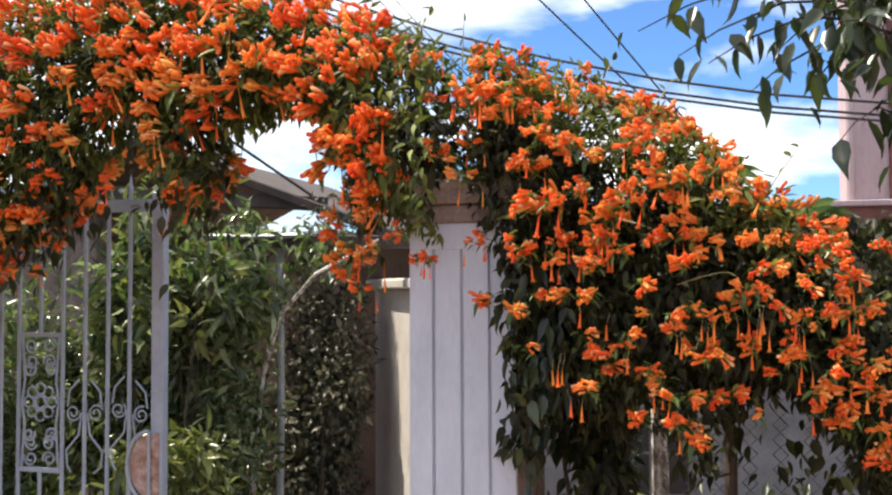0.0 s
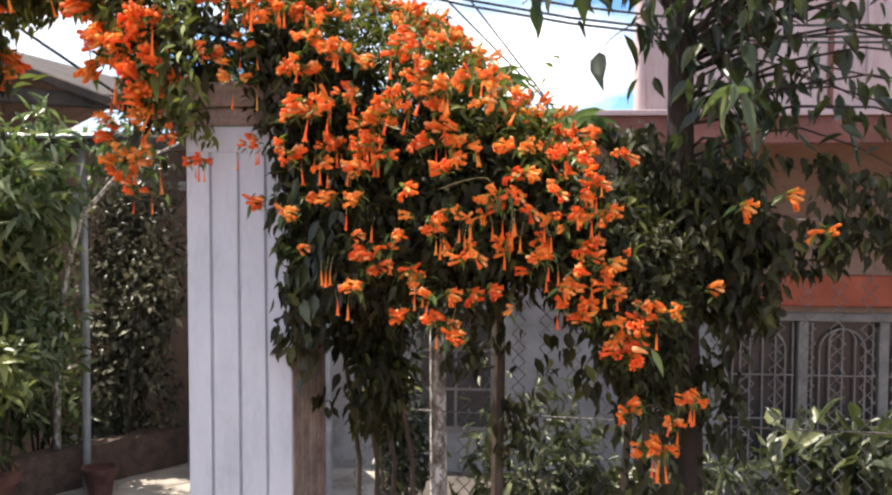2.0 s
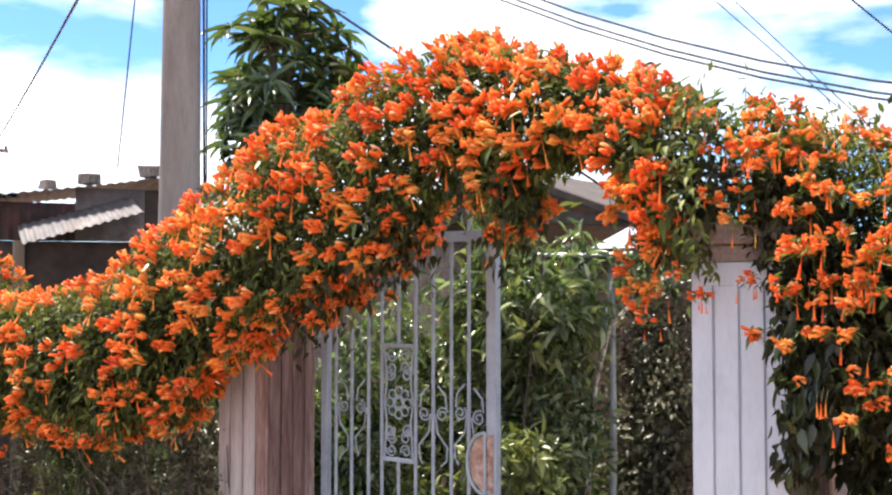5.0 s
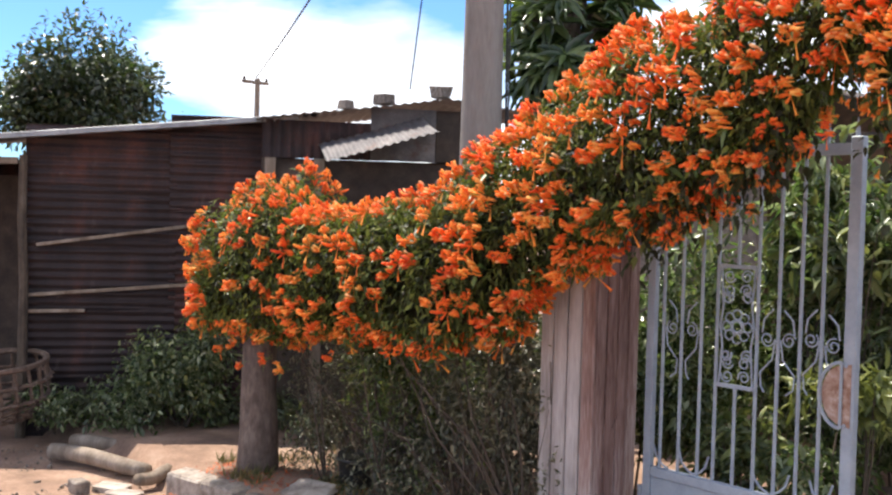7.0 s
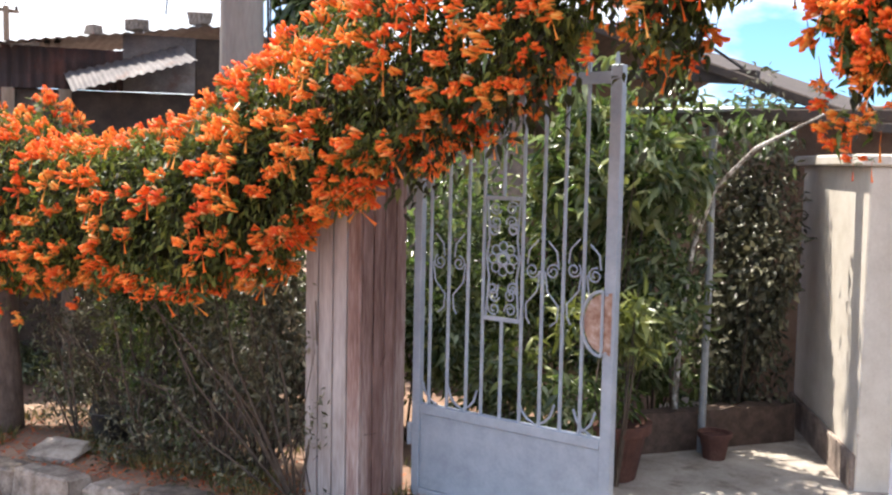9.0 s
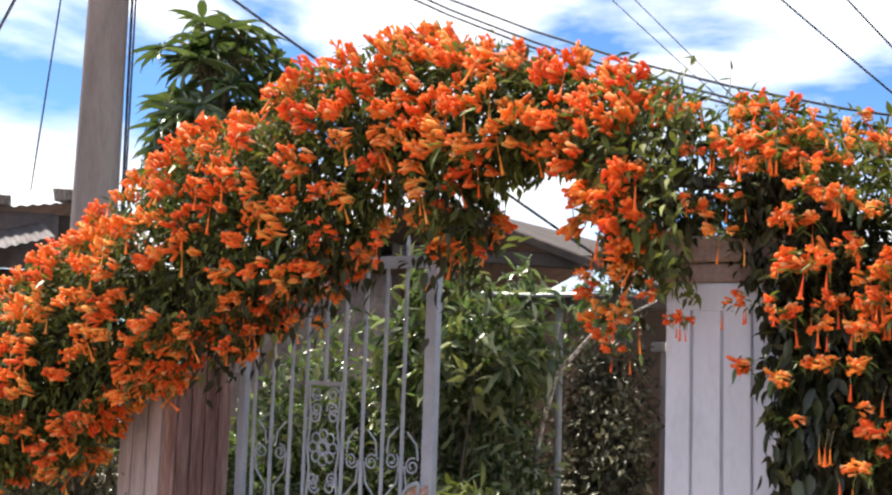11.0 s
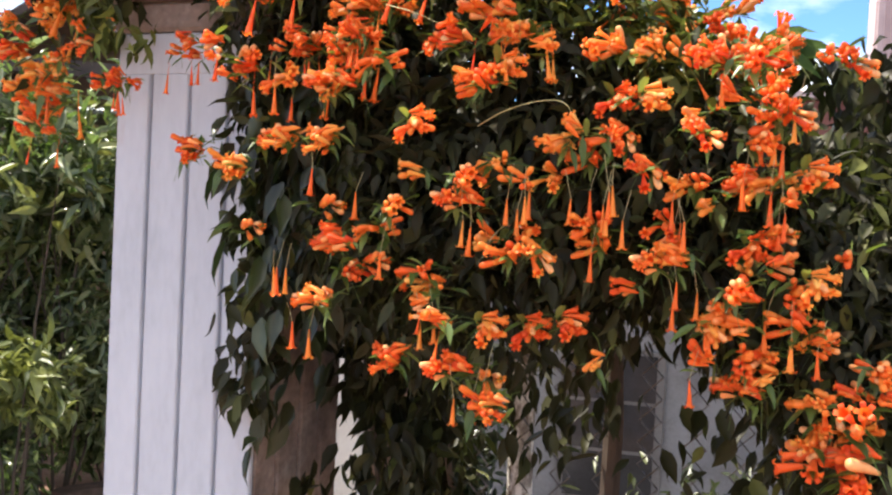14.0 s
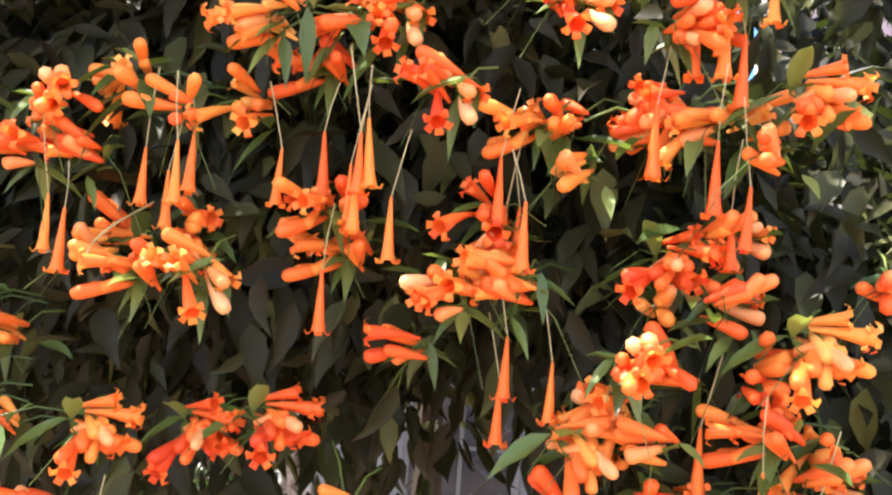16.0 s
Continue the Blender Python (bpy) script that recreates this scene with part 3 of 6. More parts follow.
def make_gate():
    x0, x1, y = -3.18, -1.96, 4.725
    g = thing("iron_gate", "white painted wrought iron gate leaf, slightly ajar, with solid lower sheet", "gate", (x0, y, 0))
    W = x1 - x0
    g.rotation_euler = (0, 0, radians(-2.4))

    def top(u):
        return 1.93 + 0.345 * min(1.0, max(0.0, u / 0.6)) ** 1.1
    stile = part("hinge_stile", Shape().box((0, -0.02, 0.01), (0.05, 0.02, 1.94), ch=0.004), GATE_PAINT, g)
    part("lock_stile", Shape().box((W - 0.06, -0.024, 0.01), (W, 0.024, 2.305), ch=0.004), GATE_PAINT, g)
    part("middle_rail", Shape().box((0.052, -0.02, 0.475), (W - 0.062, 0.02, 0.53), ch=0.004), GATE_PAINT, g)
    part("bottom_rail", Shape().box((0.052, -0.02, 0.01), (W - 0.062, 0.02, 0.06), ch=0.004), GATE_PAINT, g)
    part("sheet", Shape().box((0.052, -0.006, 0.062), (W - 0.062, 0.006, 0.473), ch=0.002), GATE_PAINT, g, "pale blue-white sheet metal panel")
    band = Shape()
    n = 22
    pts = [(0.051 + (W - 0.112) * i / n, top(i / n)) for i in range(n + 1)]
    v, f = [], []
    for x, z in pts:
        v += [(x, -0.016, z - 0.055), (x, 0.016, z - 0.055), (x, 0.016, z), (x, -0.016, z)]
    for i in range(n):
        a = 4 * i
        f += [(a + k, a + 4 + k, a + 4 + (k + 1) % 4, a + (k + 1) % 4) for k in range(4)]
    f += [(0, 1, 2, 3), (4 * n + 3, 4 * n + 2, 4 * n + 1, 4 * n)]
    band.add(v, f)
    rail = part("top_rail", band, GATE_PAINT, g)
    bars = [0.102, 0.223, 0.348, 0.446, 0.565, 0.684, 0.803, 0.923, 1.036]
    for i, x in enumerate(bars):
        zt = top((x - 0.051) / (W - 0.112)) - 0.045
        if i == 4:
            part("bar", Shape().tube([(x, 0, 0.525), (x, 0, 1.035)], 0.0095, 8), GATE_PAINT, g)
            part("bar", Shape().tube([(x, 0, 1.67), (x, 0, zt)], 0.0095, 8), GATE_PAINT, g)
        else:
            part("bar", Shape().tube([(x, 0, 0.525), (x, 0, zt)], 0.0095, 8), GATE_PAINT, g)
    # ornamental cast panel
    p = Shape()
    a, b, z0, z1 = bars[3] + 0.0095, bars[5] - 0.0095, 1.045, 1.66
    p.box((a, -0.008, z0 - 0.012), (b, 0.008, z0 + 0.008)).box((a, -0.008, z1 - 0.008), (b, 0.008, z1 + 0.012))
    cx = (a + b) / 2
    for zc in (z0 + 0.085, z1 - 0.085):
        for sx in (-1, 1):
            for sz in (-1, 1):
                scroll(p, cx + sx * 0.05, zc + sz * 0.036, 0.036, 1.4, math.pi / 2 * (1 - sz) + 0.3 * sx, sx * sz, wire=0.005)
    mid = (z0 + z1) / 2
    for k in range(8):
        w = 2 * math.pi * k / 8
        ox, oz = cx + 0.062 * math.cos(w), mid + 0.062 * math.sin(w)
        p.tube([(ox + 0.026 * math.cos(q), 0, oz + 0.026 * math.sin(q)) for q in np.linspace(0, 2 * math.pi, 9)], 0.0048, 5)
    p.tube([(cx + 0.03 * math.cos(q), 0, mid + 0.03 * math.sin(q)) for q in np.linspace(0, 2 * math.pi, 11)], 0.008, 5)
    for sx in (-1, 1):
        for dz in (-0.15, 0.15):
            scroll(p, cx + sx * 0.06, mid + dz, 0.034, 1.3, 0.5, sx, wire=0.006)
        p.tube([(cx + sx * 0.1, 0, z0), (cx + sx * 0.085, 0, mid - 0.1), (cx + sx * 0.1, 0, mid), (cx + sx * 0.085, 0, mid + 0.1), (cx + sx * 0.1, 0, z1)], 0.006, 5)
    part("ornament_panel", p, GATE_PAINT, g, "pierced floral scrollwork panel")
    # scrolls between the bars
    for i, (x, z) in enumerate(((0.743, 1.31), (0.863, 1.31), (0.98, 1.33), (1.098, 1.31), (0.287, 1.31), (0.163, 1.31))):
        s = Shape()
        h = 1 if i % 2 else -1
        scroll(s, x, z, 0.04, 1.5, 0.4 * i, h, wire=0.0045)
        s.tube([(x - 0.045 * h, 0, z), (x - 0.03 * h, 0, z - 0.1), (x + 0.035 * h, 0, z - 0.17), (x + 0.03 * h, 0, z - 0.24), (x - 0.01, 0, z - 0.27)], 0.0048, 5)
        s.tube([(x + 0.03 * h, 0, z + 0.03), (x + 0.02 * h, 0, z + 0.1), (x - 0.03 * h, 0, z + 0.15)], 0.0048, 5)
        part("scroll", s, GATE_PAINT, g)
    for x, h in ((0.06, 1), (1.12, -1), (0.42, -1), (0.68, 1), (0.23, 1), (0.89, -1), (1.0, 1)):
        s = Shape()
        s.tube([(x, 0, 0.65), (x + 0.02 * h, 0, 0.59), (x + 0.055 * h, 0, 0.555), (x + 0.1 * h, 0, 0.535)], 0.0065, 5)
        part("foot_scroll", s, GATE_PAINT, g)
    # half-round handle
    hz, hx = 1.09, W - 0.06
    s = Shape()
    arc = [(hx - 0.11 * math.cos(q), -0.035, hz + 0.155 * math.sin(q)) for q in np.linspace(-math.pi / 2, math.pi / 2, 14)]
    s.tube(arc, 0.009, 6).tube([(hx, -0.035, hz - 0.155), (hx, -0.035, hz + 0.155)], 0.008, 6)
    for q in (-0.14, 0.14):
        s.tube([(hx + 0.02, -0.036, hz + q), (hx + 0.02, 0, hz + q)], 0.008, 6)
    h = part("handle", s, GATE_PAINT, g, "half-round pull handle on a rusty plate")
    pl = Shape()
    n = 14
    ring = [(hx - 0.1 * math.cos(q), hz + 0.14 * math.sin(q)) for q in np.linspace(-math.pi / 2, math.pi / 2, n)] + [(hx + 0.045, hz + 0.15), (hx + 0.045, hz - 0.15)]
    k = len(ring)
    pl.add([(x, -0.028, z) for x, z in ring] + [(x, -0.023, z) for x, z in ring], [tuple(range(k)), tuple(range(2 * k - 1, k - 1, -1))] + [(i, i + k, (i + 1) % k + k, (i + 1) % k) for i in range(k)])
    part("handle_plate", pl, RUST, h, "rust-brown handle plate")
    for z in (0.35, 1.75):
        part("hinge", Shape().tube([(-0.018, -0.01, z - 0.06), (-0.018, -0.01, z + 0.06)], 0.016, 8), GATE_PAINT, stile)
    for x in (1.036, 1.18):
        zt = top((x - 0.051) / (W - 0.112))
        part("finial", Shape().tube([(x, 0, zt - 0.01), (x, 0, zt + 0.05), (x, 0, zt + 0.12)], [0.008, 0.013, 0.001], 6), GATE_PAINT, rail)


make_gate()


# ---- chain-link fence beside the right pillar ----
def make_chain_fence():
    f = thing("chain_link_fence", "rusty chain-link fence on slim lichen-spotted posts", "fence", (0, 4.93, 0), stretch=FRONT)
    w = Shape()
    step, x0, x1, z0, z1 = 0.115, -0.42, 3.3, -0.37, 1.75
    nz = int((z1 - z0) / (step / 2))
    for i in range(int((x1 - x0) / step) + 1):
        for ph in (0, 1):
            pts = []
            for k in range(nz + 1):
                side = (k + ph) % 2
                pts.append((x0 + i * step + (step / 2 if side else 0), (0.004 if ph else -0.004) * (1 if k % 2 else -1), z0 + k * step / 2))
            w.tube(pts, 0.0034, 3, caps=False)
    part("wire_mesh", w, WIRE, f)
    for z in (0.06, 0.9, 1.74):
        part("line_wire", Shape().tube([(x0, 0.006, z), (1.4, 0.006, z - 0.012), (x1, 0.006, z)], 0.003, 4), WIRE, f)
    for x, r in ((-0.05, 0.036), (0.97, 0.034), (2.2, 0.03), (3.28, 0.03)):
        part("post", Shape().tube([(x, 0.03, -0.6), (x + 0.004, 0.03, 0.6), (x - 0.004, 0.03, 1.2), (x, 0.03, 1.85)], [r * 1.1, r, r * 0.95, r * 0.9], 10), POST_MOTTLED, f, smooth=True)


make_chain_fence()


# ---- utility pole, cables ----
POLE = (-5.42, 5.58)


def make_pole():
    x, y = POLE
    t = thing("utility_pole", "tall tapering grey-brown concrete utility pole with cables down its side", "utility pole", (x, y, 0))
    part("shaft", Shape().tube([(0, 0, -0.3), (0, 0, 2), (0.01, 0, 5), (0.02, 0, 8.2)], [0.18, 0.163, 0.135, 0.115], 20), POLE_MAT, t, smooth=True)
    for k, (dx, r) in enumerate(((0.16, 0.01), (0.182, 0.007))):
        part("down_cable", Shape().tube([(dx, 0.1, 0.2), (dx + 0.01, 0.1, 2.5), (dx - 0.03 + 0.02 * k, 0.1, 5), (dx - 0.06, 0.1, 8)], r, 6), CABLE, t)
    part("crossarm", Shape().box((-0.9, -0.06, 7.5), (0.9, 0.06, 7.62), ch=0.01), WOOD, t)


make_pole()


def cable(a, b, sag, r, label="black overhead electricity cable with a slight sag"):
    a, b = Vector(a), Vector(b)
    pts = [a.lerp(b, i / 24) - Vector((0, 0, 4 * sag * (i / 24) * (1 - i / 24))) for i in range(25)]
    ob = part("overhead_cable", Shape().tube(pts, r, 5), CABLE)
    tagged(ob, label, "cable", "overhead cables")


# ---- corrugated sheds beyond the hedge ----
def corrugated(width, height, pitch=0.076, amp=0.012, vertical=True, seed=0, thick=0.0015):
    """A corrugated sheet in the xz plane with its lower left corner at the origin; slightly buckled."""
    g = np.random.default_rng(seed)
    n = max(8, int((width if vertical else height) / pitch * 6))
    s = Shape()
    u = np.linspace(0, 1, n + 1)
    wave = amp * np.sin(u * (width if vertical else height) / pitch * 2 * math.pi)
    ph = g.uniform(0, 6)
    rows = 3
    v, f = [], []
    for side in (0, thick):
        for j in range(rows + 1):
            for i in range(n + 1):
                b = 0.015 * math.sin(ph + 3 * u[i] + 2 * j)
                if vertical:
                    v.append((width * u[i], wave[i] + b + side, height * j / rows))
                else:
                    v.append((width * j / rows, wave[i] + b + side, height * u[i]))
    m = (rows + 1) * (n + 1)
    for sd in (0, 1):
        for j in range(rows):
            for i in range(n):
                a = sd * m + j * (n + 1) + i
                q = (a, a + 1, a + n + 2, a + n + 1)
                f.append(q if sd == 0 else q[::-1])
    for i in range(n):
        f.append((i, i + m, i + 1 + m, i + 1))
        a = rows * (n + 1) + i
        f.append((a, a + 1, a + 1 + m, a + m))
    return s.add(v, f)


def place(ob, origin, along, tilt=0.0):
    """Stands a sheet or box made in the xz plane at origin, its x axis along the given plan direction."""
    a = math.atan2(along[1], along[0])
    ob.matrix_local = Matrix.Translation(origin) @ Matrix.Rotation(a, 4, "Z") @ Matrix.Rotation(tilt, 4, "X")
    return ob


def make_shed():
    """Long tin shed that faces the street, its upper edge rising to the higher room beyond."""
    a, b = Vector((-10.75, 0.7, -0.12)), Vector((-7.75, 5.4, -0.12))
    d = (b - a).normalized()
    t = thing("tin_shed", "long low shed of dark rusty corrugated sheets on timber rails", "shed", a)
    ln = (b - a).length
    g = random.Random(4)
    open_end = 3.27
    x = open_end
    k = 0
    while x < ln - 0.05:
        w = min(g.uniform(1.1, 1.7), ln - x)
        z = -0.05
        top = 2.33 + 0.6 * (x / ln)
        while z < top - 0.1:
            h = min(g.uniform(0.5, 0.8), top - z)
            ob = part("sheet", corrugated(w + 0.06, h + 0.05, 0.076, 0.011, False, k), TIN_DARK, t)
            place(ob, d * x + Vector((d.y, -d.x, 0)) * (0.012 * (k % 3)) + Vector((0, 0, z)), d)
            z += h
            k += 1
        x += w
    nrm = Vector((d.y, -d.x, 0))
    for x, z, w, sl in ((3.38, 1.67, 2.1, 0.148), (3.26, 1.22, 2.1, 0.078), (3.3, 1.08, 0.5, 0.02), (0.1, 2.42, 3.12, 0.0), (0.1, 2.3, 3.12, 0.03)):
        ob = part("rail", Shape().box((0, -0.03, -0.022), (w, 0.0, 0.008), Matrix.Rotation(-sl, 4, "Y"), 0.004), WOOD, t)
        place(ob, d * x + nrm * 0.045 + Vector((0, 0, z)), d)
    # added wall: its dark timber supplies the shade inside the open end
    recess = part("recess_wall", Shape().box((0, 1.2, -0.1), (open_end + 0.3, 1.27, 2.3)), WOOD_DARK, t, "added dark wall standing for the shade in the recess")
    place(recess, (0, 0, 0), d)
    for x in (0.05, open_end):
        ob = part("post", Shape().tube([(0, 0, -0.2), (0.03, 0, 0.6), (0.02, 0.01, 1.3), (-0.02, 0, 1.9), (0, 0, 2.45)], [0.045, 0.043, 0.04, 0.038, 0.035], 8), BARK, t)
        ob.matrix_local = Matrix.Translation(d * x + nrm * 0.09)
    roof = corrugated(ln + 0.5, 2.6, 0.076, 0.012, True, 77)
    ob = part("roof", roof, TIN_DULL, t, "sloping corrugated roof with a bright edge")
    ob.matrix_local = Matrix.Translation(d * -0.2 + nrm * 0.18 + Vector((0, 0, 2.26))) @ Matrix.Rotation(math.atan2(d.y, d.x), 4, "Z") @ Matrix.Rotation(-0.107, 4, "Y") @ Matrix.Rotation(radians(-87), 4, "X")
    edge = part("roof_edge", Shape().box((0, -0.02, -0.03), (ln + 0.3, 0.02, 0.02), ch=0.004), TIN_GREY, t)
    edge.matrix_local = Matrix.Translation(d * -0.2 + nrm * 0.2 + Vector((0, 0, 2.25))) @ Matrix.Rotation(math.atan2(d.y, d.x), 4, "Z") @ Matrix.Rotation(-0.107, 4, "Y")
    back = part("back_wall", Shape().box((0, 2.0, -0.1), (ln, 2.06, 2.5)), TIN_DARK, t)
    place(back, (0, 0, 0), d)


def make_high_shed():
    """Higher room at the end of the shed, with a small awning and stones on its roof."""
    a, b = Vector((-7.75, 5.1, -0.12)), Vector((-6.63, 6.78, -0.12))
    d = (b - a).normalized()
    nrm = Vector((d.y, -d.x, 0))
    ln = (b - a).length
    t = thing("shed_room", "taller brown shed room with patched sheet walls and awning", "shed", a)

    def at(ob, x, y, z):
        return place(ob, d * x + nrm * y + Vector((0, 0, z)), d)
    at(part("wall", Shape().box((0, 0, -0.1), (ln, 0.1, 2.5), ch=0.01), WOOD_DARK, t, "dark brown board wall"), 0, 0, 0)
    at(part("side_wall", Shape().box((ln - 0.1, 0.1, -0.1), (ln, 2.6, 2.9), ch=0.01), WOOD_DARK, t), 0, 0, 0)
    at(part("upper_sheet", corrugated(1.0, 0.34, 0.09, 0.012, True, 5), TIN_DARK, t), 0.0, 0.05, 2.5)
    at(part("upper_sheet", corrugated(0.6, 0.48, 0.3, 0.004, True, 6), TIN_DULL, t), 0.98, 0.06, 2.5)
    at(part("wall", Shape().box((1.58, -0.05, 2.5), (ln, 0.05, 2.98), ch=0.01), WOOD_DARK, t), 0, 0, 0)
    roof = part("roof", corrugated(1.72, 2.6, 0.09, 0.007, True, 9), TIN_DULL, t)
    r2 = part("roof", corrugated(0.85, 2.6, 0.09, 0.007, True, 19), TIN_DULL, t)
    r2.matrix_local = Matrix.Translation(d * 1.6 + nrm * 0.25 + Vector((0, 0, 3.09))) @ Matrix.Rotation(math.atan2(d.y, d.x), 4, "Z") @ Matrix.Rotation(0.16, 4, "Y") @ Matrix.Rotation(radians(-88), 4, "X")
    roof.matrix_local = Matrix.Translation(d * -0.05 + nrm * 0.25 + Vector((0, 0, 2.82))) @ Matrix.Rotation(math.atan2(d.y, d.x), 4, "Z") @ Matrix.Rotation(-0.155, 4, "Y") @ Matrix.Rotation(radians(-88), 4, "X")
    aw = part("awning", corrugated(1.0, 0.7, 0.076, 0.007, True, 12), TIN_DULL, t, "dull weathered corrugated awning")
    aw.matrix_local = Matrix.Translation(d * 0.55 + nrm * 0.75 + Vector((0, 0, 2.46))) @ Matrix.Rotation(math.atan2(d.y, d.x), 4, "Z") @ Matrix.Rotation(-0.26, 4, "Y") @ Matrix.Rotation(radians(-74), 4, "X")
    for x in (ln - 1.7, ln - 0.5):
        st = Shape().tube([Vector((0, 0, 0)), nrm * 0.7 + Vector((0, 0, 0.55))], 0.03, 6)
        ob = part("strut", st, WOOD, t)
        ob.location = d * x + Vector((0, 0, 1.75))
    for x in (0.08, ln - 1.5, ln - 0.08):
        at(part("post", Shape().box((-0.05, -0.06, -0.1), (0.05, 0.0, 2.5), ch=0.008), WOOD, t), x, 0.002, 0)
    g = random.Random(2)
    for x, s in ((0.75, 0.13), (1.1, 0.16), (1.62, 0.18)):
        bm = bmesh.new()
        bmesh.ops.create_cube(bm, size=1)
        bmesh.ops.bevel(bm, geom=bm.edges[:], offset=0.1, segments=2, affect="EDGES", profile=0.6)
        for p in bm.verts:
            p.co = Vector((p.co.x, p.co.y * 0.8, p.co.z * 0.62)) * (1 + 0.4 * noise.noise(p.co * 2.1 + Vector((x * 9, 0, 0))))
        me = bpy.data.meshes.new("roof_stone")
        bm.to_mesh(me)
        bm.free()
        ob = part("roof_stone", me, STONE)
        ob.scale = (s, s, s)
        q = a + d * x + nrm * 0.02
        ob.location = (q.x, q.y, 2.73 + 0.156 * x + 0.28 * s)
        tagged(ob, "rough grey stone weighing down a tin roof", "stone", "stones on the roof")


make_shed()
make_high_shed()


# ---- houses behind ----
def make_left_house():
    t = thing("garden_house", "ochre house behind the garden with a dark sagging tin roof", "house", (-3.6, 7.6, 0))
    part("wall", Shape().box((-2.2, 0.5, -0.1), (2.4, 0.7, 2.3), ch=0.01), OCHRE, t)
    part("gable_wall", Shape().box((-2.2, 0.7, -0.1), (-2.0, 4.0, 2.8), ch=0.01), OCHRE, t)
    m = Matrix.Rotation(radians(20), 4, "Y")
    r = Shape().box((-0.1, -0.35, -0.035), (2.35, 3.6, 0.035), Matrix.Translation((0.0, 0.0, 2.92)) @ m, 0.01)
    part("roof", r, WOOD_DARK, t, "dark roof edge that slopes down")
    r2 = Shape().box((-1.5, -0.35, -0.035), (0.02, 3.6, 0.035), Matrix.Translation((-0.1, 0.0, 2.95)) @ Matrix.Rotation(radians(-26), 4, "Y"), 0.01)
    part("roof", r2, WOOD_DARK, t)
    part("tie_beam", Shape().box((-0.6, -0.3, 2.5), (1.2, -0.2, 2.6), Matrix.Rotation(radians(4), 4, "Y"), 0.005), WOOD_DARK, t)
    part("lean_to_wall", Shape().box((-2.5, -0.1, -0.1), (-0.55, 0.05, 2.42), ch=0.01), OLD_CONCRETE, t, "grey-brown lean-to wall")
    for i in range(3):
        ob = part("lean_to_sheet", corrugated(0.7, 1.0, 0.076, 0.012, True, i), TIN_GREY, t, "sunlit corrugated roof sheet")
        ob.matrix_local = Matrix.Translation((-2.55 + 0.66 * i, -0.42, 2.43 + 0.004 * i)) @ Matrix.Rotation(radians(-72), 4, "X")
    part("wire_mast", Shape().tube([(2.35, 3.6, 1.5), (2.35, 3.6, 3.3)], 0.03, 8), STEEL_PIPE, t)
    # pergola over the garden path
    p = thing("pergola", "thin grey pipe posts carrying a dark timber beam", "pergola", (-2.22, 6.53, 0))
    part("post", Shape().tube([(0, 0, -0.1), (0.01, 0, 1.1), (0, 0, 2.12)], 0.025, 8), STEEL_PIPE, p)
    part("post", Shape().tube([(1.5, 0.1, -0.1), (1.5, 0.1, 2.12)], 0.025, 8), STEEL_PIPE, p)
    part("beam", Shape().box((-0.5, -0.07, 2.125), (2.0, 0.07, 2.20), Matrix.Rotation(radians(1.0), 4, "Y"), 0.006), WOOD_DARK, p)
    part("top_pipe", Shape().tube([(-0.5, -0.1, 2.2), (-0.1, -0.1, 2.19), (0.2, -0.1, 2.195)], 0.016, 6), STEEL_PIPE, p)


make_left_house()


def make_white_wall():
    t = thing("garden_wall", "white plastered yard wall with a moulded coping", "wall", (-2.0, 7.78, 0))
    t.rotation_euler = (0, 0, radians(-62))
    part("wall", Shape().box((0, 0, -0.1), (1.65, 0.2, 1.86), ch=0.008), CREAM, t)
    part("coping", Shape().box((-0.07, -0.06, 1.862), (1.68, 0.26, 1.93), ch=0.012), CREAM, t)
    part("plinth", Shape().box((-0.012, -0.03, -0.1), (1.65, -0.001, 0.22), ch=0.006), OLD_CONCRETE, t)


make_white_wall()


